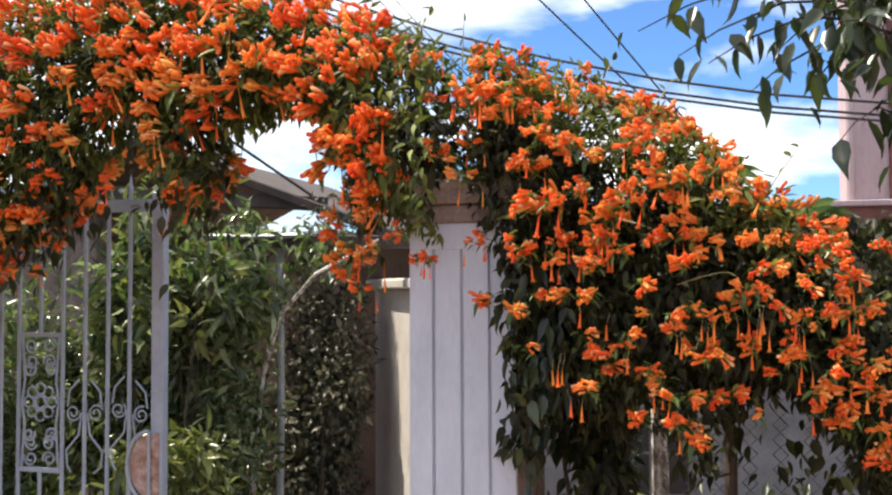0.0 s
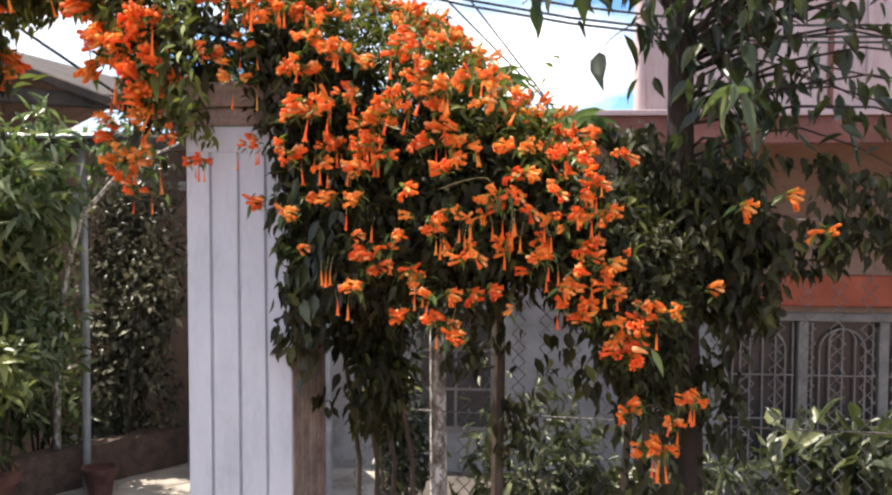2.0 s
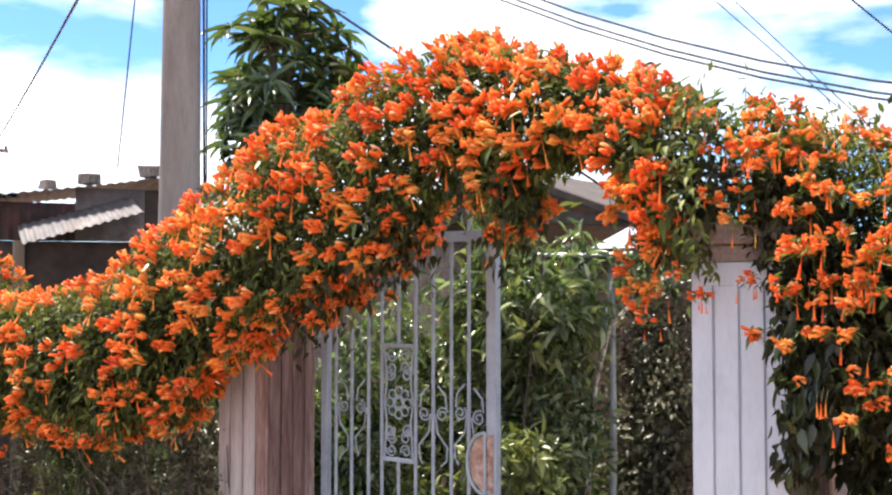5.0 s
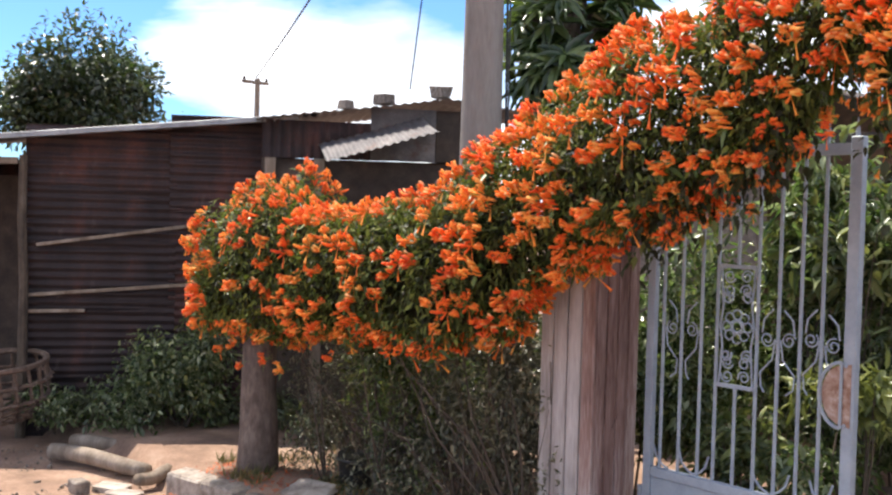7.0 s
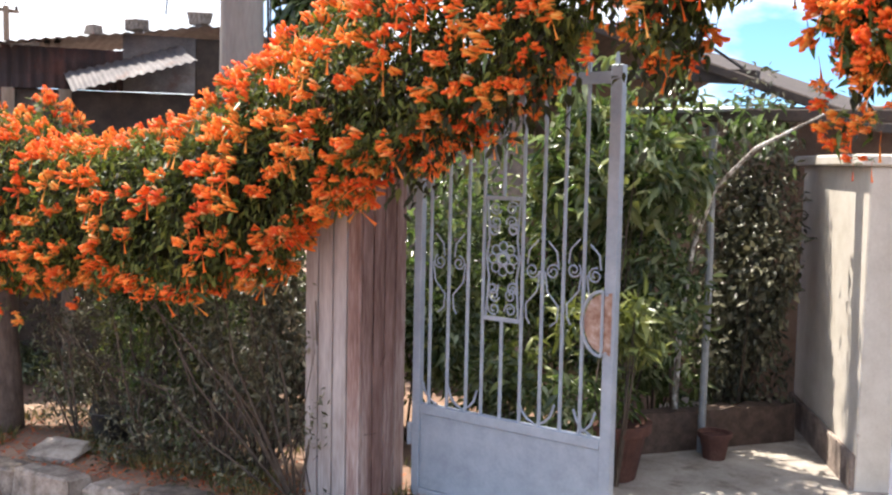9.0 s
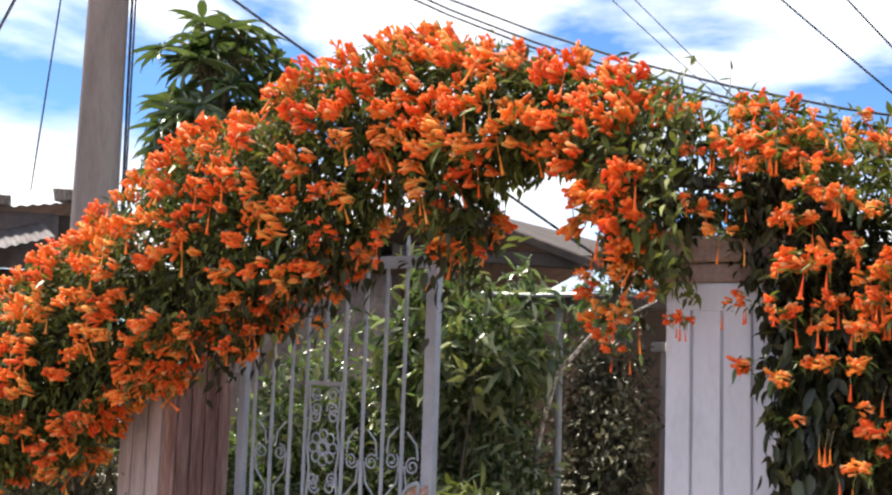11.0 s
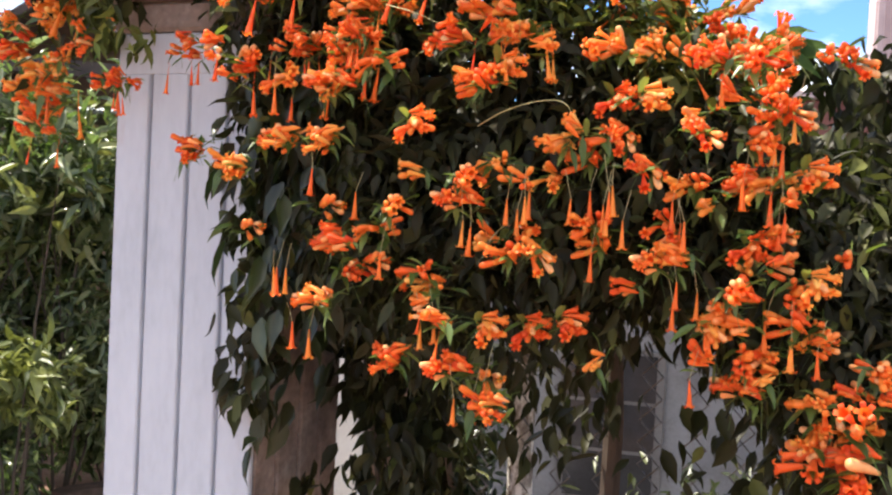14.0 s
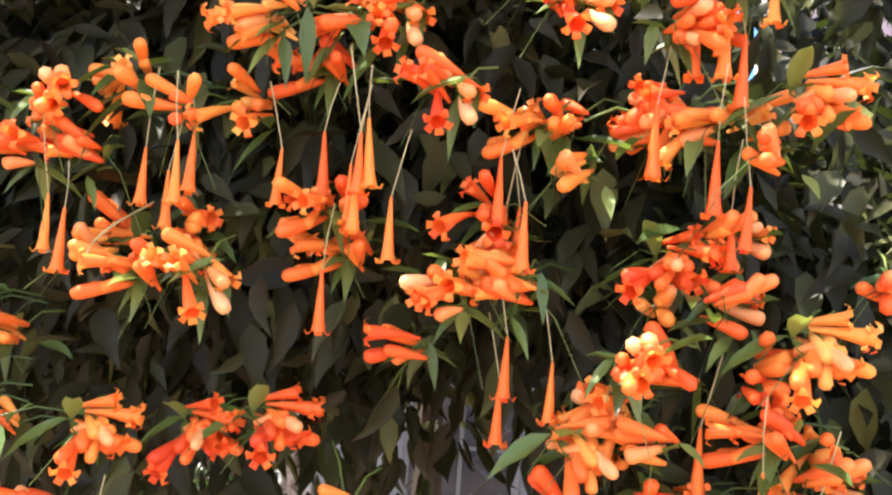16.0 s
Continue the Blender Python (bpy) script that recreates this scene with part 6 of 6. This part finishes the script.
# ---- tree over the fence ----
def make_tree():
    t = thing("street_tree", "dark tree with long drooping glossy leaves behind the fence", "tree", (0.93, 4.6, 0), stretch=FRONT)
    g = random.Random(6)
    ng = np.random.default_rng(61)
    s = Shape().tube([(0.06, 0, -0.5), (0.05, 0, 0.9), (0.01, 0.02, 1.8), (0.0, 0.04, 2.6), (0.03, 0.08, 3.4)], [0.07, 0.058, 0.052, 0.046, 0.03], 10)
    part("trunk", s, TRUNK_DARK, t, smooth=True)
    limbs = Shape()
    pos, out = [], []

    def bough(root, tip, n, r=0.008, spread=0.05):
        """A limb that arches out and droops, with leaves hanging along its outer two thirds."""
        root, tip = Vector(root), Vector(tip)
        mid = root.lerp(tip, 0.55) + Vector((0, 0, 0.14))
        limbs.tube([root, root.lerp(mid, 0.6) + Vector((0, 0, 0.03)), mid, mid.lerp(tip, 0.6) + Vector((0, 0, 0.02)), tip], [r, r * 0.85, r * 0.65, r * 0.45, r * 0.25], 5)
        for i in range(n):
            q = g.uniform(0.0, 1.0)
            c = root.lerp(mid, 0.4 + 1.2 * q) if q < 0.5 else mid.lerp(tip, q * 2 - 1)
            pos.append((c.x + g.gauss(0, spread), c.y + g.gauss(0, spread), c.z + g.gauss(0, spread * 0.7)))
            out.append((g.gauss(0, 1), g.gauss(0, 1), 0))
    # sprays that hang towards the gate
    for x, y, z, n in ((-0.98, -0.1, 2.78, 16), (-0.86, 0.1, 2.72, 16), (-0.72, -0.2, 2.62, 15), (-0.6, 0.1, 2.56, 14), (-0.5, -0.1, 2.66, 16), (-0.38, 0.05, 2.56, 14), (-0.3, -0.25, 2.7, 16), (-0.25, 0.2, 2.84, 16), (-0.55, 0.3, 2.9, 16), (-0.85, 0.25, 2.98, 14)):
        bough((0, 0.03, z + 0.05), (x, y, z), n)
    for x, z in ((-0.22, 2.38), (-0.3, 2.32)):
        bough((0.0, 0.0, 2.3), (x, -0.15, z), 4, 0.005, 0.02)
    spray = len(pos)
    # crown over the fence and the bungalow's eave
    for k in range(56):
        z = g.uniform(2.4, 3.3)
        w = g.uniform(-1.9, 1.9)
        ln = g.uniform(0.3, 1.5)
        bough((0, 0.03, z - 0.15), (math.cos(w) * ln, math.sin(w) * ln * 0.45, z + g.uniform(-0.15, 0.2)), 17, 0.009, 0.09)
    # lower boughs beside the trunk
    for k in range(17):
        z = g.uniform(1.85, 2.35)
        bough((0.01, 0.02, z), (g.uniform(0.15, 1.25), g.uniform(-0.35, 0.3), z + g.uniform(-0.2, 0.15)), 15, 0.007, 0.09)
    part("limb", limbs, TRUNK_DARK, t)
    leaf_cloud("crown", np.array(pos[spray:]), np.array(out[spray:]), 0.1, LEAF_TREE, t, 0.44, 1.0, True, 0.5)
    leaf_cloud("hanging_spray", np.array(pos[:spray]), np.array(out[:spray]), 0.125, LEAF_TREE, t, 0.42, 1.2, True, 0.4)
    # a pale young shoot in the sun
    q = np.array([(0.16, -0.5, 2.17)] * 8) + ng.normal(0, 0.02, (8, 3))
    leaf_cloud("young_shoot", q, ng.normal(0, 1, (8, 3)), 0.17, LEAF_GARDEN, t, 0.24, 1.1, True, 0.5)


make_tree()


def make_papaya_leaf():
    t = thing("papaya_plant", "papaya-like plant with broad lobed leaves above the vine", "plant", (0.22, 4.78, 0), stretch=FRONT)
    part("stalk", Shape().tube([(0, 0, -0.5), (0.02, 0, 1.2), (-0.02, 0, 2.1)], [0.03, 0.025, 0.012], 8), BARK, t)
    bp, tp = [], []
    g = random.Random(3)
    for c in ((-0.02, -0.08, 2.26), (0.3, 0.05, 2.1)):
        for k in range(9):
            w = math.pi * (k - 4) / 5
            bp.append(c)
            tp.append((math.cos(w) * 0.9, math.sin(w) * 0.5 - 0.25, 0.28 * math.sin(w) - 0.05))
    n = len(bp)
    me = leaves("lobed_leaf", np.array(bp), np.array(tp), np.tile((0.0, -0.7, 0.8), (n, 1)), 0.18, 0.42)
    part("lobed_leaf", me, LEAF_BROAD, t)


make_papaya_leaf()


def make_rosette_tree(x, y, zc, r, seed, label, n=60, leaf_len=0.34):
    t = thing("rosette_tree", label, "tree", (x, y, 0))
    g = random.Random(seed)
    part("trunk", Shape().tube([(0, 0, -0.1), (0.05, 0, zc * 0.5), (0, 0, zc)], [0.12, 0.1, 0.06], 9), BARK, t, smooth=True)
    limbs = Shape()
    bp, tp, fp = [], [], []
    for k in range(n):
        d = Vector((g.gauss(0, 1), g.gauss(0, 1), g.gauss(0, 1))).normalized()
        c = Vector((0, 0, zc)) + Vector((d.x * r[0], d.y * r[1], d.z * r[2])) * g.uniform(0.55, 1.0)
        if k % 4 == 0:
            limbs.tube([(0, 0, zc - 0.3 * r[2]), Vector((0, 0, zc)).lerp(c, 0.6), c], [0.04, 0.025, 0.012], 6)
        up = (d * 0.6 + Vector((0, 0, 0.7))).normalized()
        for j in range(13):
            w = 2 * math.pi * j / 13 + g.uniform(-0.2, 0.2)
            side = up.orthogonal().normalized()
            q = Matrix.Rotation(w, 3, up) @ side
            lift = g.uniform(-0.5, 0.6)
            bp.append(tuple(c))
            tp.append(tuple(q + up * lift))
            fp.append(tuple(up + Vector((0.01, 0.02, 0.01))))
    part("limb", limbs, BARK, t)
    me = leaves("crown", np.array(bp), np.array(tp), np.array(fp), leaf_len * rng.uniform(0.7, 1.15, len(bp)), 0.27)
    ob = part("crown", me, LEAF_ROSETTE, t)
    ob["kind"] = "stuff"


make_rosette_tree(-6.55, 7.9, 3.8, (0.8, 0.8, 1.25), 4, "dark green tree with whorls of long drooping leaves", 95, 0.36)


def make_far_tree(x, y, zc, radii, seed, n=15000):
    t = thing("far_tree", "rounded dark green tree beyond the shed roofs", "tree", (x, y, 0))
    part("trunk", Shape().tube([(0, 0, -0.1), (0.1, 0, zc * 0.6), (0, 0, zc)], [0.3, 0.25, 0.12], 8), BARK, t)
    p, o = blob_points(n, (0, 0, zc), radii, 26, seed, 0.35)
    leaf_cloud("crown", p, o, 0.2, LEAF_TREE, t, 0.55, 0.3, False)
    return t


make_far_tree(-26.9, 11.25, 4.75, (2.5, 2.5, 2.25), 1, 24000)
make_far_tree(-30.8, 16.4, 3.6, (2.2, 2.2, 1.6), 2, 4000)


def make_far_pole():
    t = thing("telegraph_pole", "distant wooden telegraph pole with a crossarm", "utility pole", (-32.6, 20.7, 0))
    part("shaft", Shape().tube([(0, 0, 0), (0, 0, 6.85)], [0.15, 0.1], 8), WOOD, t)
    arm = part("crossarm", Shape().box((-0.18, -0.56, 6.66), (-0.1, 0.56, 6.78), ch=0.01), WOOD, t)
    for y in (-0.48, 0.48):
        part("insulator", Shape().tube([(-0.14, y, 6.78), (-0.14, y, 6.9)], 0.05, 8), WOOD_DARK, arm)


make_far_pole()

# cables: a sagging bundle from the pole behind the arch, single lines, service drops
for dz, dx in ((0, 0), (0.04, 0.03), (0.1, -0.03)):
    cable((POLE[0] + 0.17, POLE[1] + dx, 5.53 + dz), (7.75, 5.81 + dx, 4.32 + dz * 0.6), 2.286, 0.007)
for a, b in (((-5.5, 12.0, 7.5), (-1.25, 11.2, 3.2)), ((-5.1, 12.0, 7.45), (-1.25, 11.2, 3.25)), ((-1.9, 6.62, 5.7), (0.69, 6.66, 2.3)), ((-1.9, 6.6, 5.0), (0.6, 6.6, 2.4))):
    cable(a, b, 0.03, 0.006, "thin black overhead wire against the sky")
cable((POLE[0] - 0.16, POLE[1], 5.6), (-32.7, 20.7, 6.9), 0.1, 0.02)
cable((POLE[0] - 0.12, POLE[1], 7.4), (-7.05, 6.25, 3.06), 0.02, 0.007, "thin black service wire slanting down to the shed")
cable((POLE[0] + 0.17, POLE[1], 4.82), (-2.0, 7.5, 2.28), 0.02, 0.011, "black service cable dropping to the garden house")


# ---- small things ----
def make_stub():
    t = thing("stub_post", "thick weathered post wrapped in bark at the hedge's end", "post", (-6.14, 4.09, 0))
    pts = [(0, 0, -0.15), (0.015, 0, 0.25), (0.0, 0, 0.6), (0.02, 0, 1.2)]
    s = Shape().tube(pts, [0.165, 0.142, 0.128, 0.12], 18)
    part("shaft", s, STUB_BARK, t, smooth=True)


make_stub()


def stone_mesh(seed, sx, sy, sz, material=STONE):
    bm = bmesh.new()
    bmesh.ops.create_cube(bm, size=1)
    bmesh.ops.bevel(bm, geom=bm.edges[:], offset=0.17, segments=3, affect="EDGES", profile=0.6)
    for p in bm.verts:
        k = noise.noise(p.co * 2.3 + Vector((seed * 7.1, 0, 0))) * 0.2 + noise.noise(p.co * 6.1 + Vector((0, seed * 3.3, 0))) * 0.1
        p.co = Vector((p.co.x * sx * (1 + k), p.co.y * sy * (1 + k), p.co.z * sz * (1 + 0.6 * k)))
    me = bpy.data.meshes.new("kerb_stone")
    bm.to_mesh(me)
    bm.free()
    me.materials.append(material)
    return me


def make_kerb():
    k = thing("kerb", "row of rough-cut grey kerb stones along the street", "kerb", (-5, 3.6, 0), kind="structure")
    g = random.Random(12)
    kinds = [stone_mesh(i, 0.36 + 0.06 * (i % 3), 0.2, 0.25) for i in range(6)]
    x = -6.5
    while x < 3.0:
        w = g.uniform(0.32, 0.48)
        y = float(kerb_y(np.array(x + w / 2)))
        ob = part("kerb_stone", kinds[g.randrange(6)], None, k)
        ob.matrix_local = Matrix.Translation((x + w / 2 + 5, y - 3.6 + g.uniform(-0.025, 0.025), -0.115 + g.uniform(-0.02, 0.03))) @ Matrix.Rotation(0.12 + g.uniform(-0.06, 0.06), 4, "Z") @ Matrix.Rotation(g.uniform(-0.06, 0.06), 4, "X") @ Matrix.Diagonal((w / 0.44, 1, 1, 1))
        x += w + g.uniform(0.0, 0.03)
    flat = [stone_mesh(20 + i, 0.27, 0.17, 0.06, SUNLIT_STONE) for i in range(4)]
    for i in range(16):
        x = -6.8 + i * 0.27 + g.uniform(-0.1, 0.1)
        ob = part("paving_slab", flat[i % 4], None)
        ob.matrix_local = Matrix.Translation((x, float(kerb_y(np.array(x))) - 0.34 - g.uniform(0, 0.12), -0.155)) @ Matrix.Rotation(g.uniform(-0.4, 0.6), 4, "Z") @ Matrix.Diagonal((g.uniform(0.6, 1.0), g.uniform(0.7, 1.1), 1, 1))
        tagged(ob, "flat broken paving stone sunk in the dirt", "stone", "broken paving")
    for i in range(20):
        x, d = g.uniform(-8.0, -3.2), g.uniform(0.25, 2.0)
        ob = part("loose_stone", kinds[g.randrange(6)], None)
        s = g.uniform(0.05, 0.15)
        ob.matrix_local = Matrix.Translation((x, float(kerb_y(np.array(x))) - d, -0.155)) @ Matrix.Rotation(g.uniform(0, 3), 4, "Z") @ Matrix.Scale(s, 4)
        tagged(ob, "small loose stone lying on the dirt street", "stone", "loose stones")


make_kerb()


def make_log(a, b, r, seed):
    t = part("fallen_log", Shape().tube([Vector(a).lerp(Vector(b), q) + Vector((0, 0, 0.015 * math.sin(5 * q + seed))) for q in np.linspace(0, 1, 6)], [r, r * 1.05, r, r * 0.96, r * 0.95, r * 0.85], 10), WOOD, smooth=True)
    tagged(t, "pale weathered log lying by the street drain", "log", "logs")


make_log((-7.9, 3.3, -0.08), (-6.88, 3.6, -0.07), 0.065, 0)
make_log((-8.1, 3.55, -0.08), (-7.25, 3.95, -0.04), 0.058, 1)
make_log((-6.76, 3.72, -0.08), (-6.68, 3.42, -0.09), 0.05, 2)


def make_kerb_things():
    b = thing("bucket", "small dark plastic bucket standing on the verge", "bucket", (-5.3, 4.36, 0.0))
    shell = part("shell", Shape().tube([(0, 0, -0.01), (0, 0, 0.1), (0, 0, 0.2), (0.004, 0, 0.215)], [0.11, 0.125, 0.14, 0.143], 18), DARK_PLASTIC, b, smooth=True)
    part("rim", Shape().tube([(0.143 * math.cos(w), 0.143 * math.sin(w), 0.212) for w in np.linspace(0, 2 * math.pi, 25)], 0.007, 6, False), DARK_PLASTIC, shell)
    s = part("leaning_slab", stone_mesh(31, 0.32, 0.22, 0.05), None)
    s.matrix_local = Matrix.Translation((-5.27, 3.95, 0.05)) @ Matrix.Rotation(0.3, 4, "Z") @ Matrix.Rotation(0.25, 4, "X")
    tagged(s, "thin pale slab leaning on the kerb stones", "stone")
    r = part("rock", stone_mesh(32, 0.15, 0.11, 0.1), None)
    r.location = (-6.89, 3.08, -0.12)
    tagged(r, "lone dark rock lying on the dirt street", "stone")


make_kerb_things()


def make_basket():
    t = thing("wicker_basket", "old round wicker basket lying at the foot of the shed", "basket", (-8.8, 3.22, 0.05))
    for k in range(20):
        w = 2 * math.pi * k / 20
        part("stake", Shape().tube([(0.2 * math.cos(w), 0.2 * math.sin(w), 0.01), (0.31 * math.cos(w), 0.31 * math.sin(w), 0.2), (0.3 * math.cos(w), 0.3 * math.sin(w), 0.42)], 0.012, 5), WICKER_SHADED, t)
    for z, r in ((0.02, 0.2), (0.07, 0.245), (0.12, 0.28), (0.17, 0.31), (0.3, 0.318)):
        part("weave", Shape().tube([((r + 0.012 * (-1) ** k) * math.cos(w), (r + 0.012 * (-1) ** k) * math.sin(w), z) for k, w in enumerate(np.linspace(0, 2 * math.pi, 41))], 0.014, 5, False), WICKER_SHADED, t)
    part("rim", Shape().tube([(0.305 * math.cos(w), 0.305 * math.sin(w), 0.43) for w in np.linspace(0, 2 * math.pi, 25)], 0.022, 6, False), WICKER_SHADED, t)
    t.rotation_euler = (0.12, 0.06, 0)
    t.scale = (1.3, 1.3, 1.15)


make_basket()


def make_pot(x, y, r, h, label, z=0.012):
    t = thing("flower_pot", label, "flower pot", (x, y, z), "flower pots")
    s = Shape()
    prof = [(0.0, 0.0), (r * 0.68, 0.0), (r * 0.95, h * 0.82), (r * 1.08, h * 0.82), (r * 1.1, h), (r * 0.95, h), (r * 0.9, h * 0.86), (0, h * 0.86)]
    n = 20
    v = [(q * math.cos(2 * math.pi * k / n), q * math.sin(2 * math.pi * k / n), z) for q, z in prof for k in range(n)]
    f = [(i * n + k, i * n + (k + 1) % n, (i + 1) * n + (k + 1) % n, (i + 1) * n + k) for i in range(len(prof) - 1) for k in range(n)]
    part("pot", s.add(v, f), TERRACOTTA_SHADED, t)
    return t


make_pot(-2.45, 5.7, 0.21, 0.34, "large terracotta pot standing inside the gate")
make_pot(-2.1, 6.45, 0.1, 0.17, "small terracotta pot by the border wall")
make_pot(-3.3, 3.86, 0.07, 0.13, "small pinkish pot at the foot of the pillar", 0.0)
shrub("potted_plant", "leafy green plant growing in the large pot", "plant", (-2.45, 5.7, 0.5), (0.22, 0.2, 0.2), 160, 0.08, LEAF_GARDEN, 40, 0.4, 5)


def make_border():
    t = thing("border_wall", "low dark plastered border wall of the garden bed", "low wall", (-2.62, 6.05, 0))
    t.rotation_euler = (0, 0, radians(55))
    g = random.Random(9)
    top = Shape()
    n = 14
    v, f = [], []
    for i in range(n + 1):
        x = 1.4 * i / n
        h = 0.27 + g.uniform(-0.012, 0.012)
        v += [(x, 0.0 + g.uniform(-0.006, 0.006), -0.05), (x, 0.0 + g.uniform(-0.006, 0.006), h), (x, 0.13, h + g.uniform(-0.008, 0.008)), (x, 0.13, -0.05)]
    for i in range(n):
        a = 4 * i
        f += [(a + k, a + 4 + k, a + 4 + (k + 1) % 4, a + (k + 1) % 4) for k in range(4)]
    f += [(3, 2, 1, 0), (4 * n, 4 * n + 1, 4 * n + 2, 4 * n + 3)]
    part("wall", top.add(v, f), BRICK_SHADED, t)


make_border()


def make_pebbles():
    g = np.random.default_rng(66)
    n = 2200
    x = g.uniform(-8.6, -3.0, n)
    y = kerb_y(x) - 0.15 - np.abs(g.normal(0.0, 0.9, n))
    keep = np.array([noise.noise(Vector((a * 1.7, b * 1.7, 2))) > -0.15 for a, b in zip(x, y)])
    x, y = x[keep], y[keep]
    n = len(x)
    r = 0.004 + 0.014 * g.uniform(0, 1, n) ** 3
    o = np.array([(1, 0, 0), (-1, 0, 0), (0, 1, 0), (0, -1, 0), (0, 0, 0.7), (0, 0, -0.7)], float)
    t = np.array([(0, 2, 4), (2, 1, 4), (1, 3, 4), (3, 0, 4), (2, 0, 5), (1, 2, 5), (3, 1, 5), (0, 3, 5)])
    w = g.uniform(0, 6.3, n)
    q = o[None] * r[:, None, None] * g.uniform(0.6, 1.4, (n, 6, 1))
    v = np.stack([q[..., 0] * np.cos(w)[:, None] - q[..., 1] * np.sin(w)[:, None], q[..., 0] * np.sin(w)[:, None] + q[..., 1] * np.cos(w)[:, None], q[..., 2]], 2)
    v += np.stack([x, y, np.full(n, -0.148) + r * 0.2], 1)[:, None]
    f = t[None] + (np.arange(n) * 6)[:, None, None]
    ob = part("pebbles", fast_mesh("pebbles", v.reshape(-1, 3), f.reshape(-1, 3)), STONE)
    tagged(ob, "small pebbles and clods scattered over the dirt street", "pebbles", kind="stuff")


make_pebbles()


def make_ground_litter():
    n = 1500
    x = rng.uniform(-6.4, -3.0, n)
    y = kerb_y(x) + rng.normal(0.25, 0.28, n)
    z = np.where(y > kerb_y(x) + 0.02, 0.02, -0.15)
    p = np.stack([x, y, z + 0.012], 1)
    d = rng.normal(size=(n, 3)) * np.array((1, 1, 0.12))
    me = leaves("fallen_petals", p, d, np.tile((0.0, 0.1, 1.0), (n, 1)), rng.uniform(0.02, 0.05, n), 0.4, False)
    ob = part("fallen_petals", me, FALLEN)
    tagged(ob, "scattered fallen orange-red petals on the verge", "petals", kind="stuff")
    n = 3600
    x = rng.uniform(-6.5, -3.1, n)
    y = kerb_y(x) + np.abs(rng.normal(0.0, 0.5, n)) + 0.12
    keep = np.array([noise.noise(Vector((a * 2.2, b * 2.2, 5))) > -0.02 for a, b in zip(x, y)])
    x, y = x[keep], y[keep]
    n = len(x)
    p = np.stack([x, y, np.full(n, -0.01)], 1)
    d = np.stack([rng.normal(0, 0.45, n), rng.normal(0, 0.45, n), np.ones(n)], 1)
    me = leaves("grass", p, d, np.tile((0.3, -1.0, 0.1), (n, 1)), rng.uniform(0.04, 0.13, n), 0.09, False)
    ob = part("grass", me, GRASS)
    tagged(ob, "dry tufts of grass along the verge", "grass", kind="stuff")


make_ground_litter()
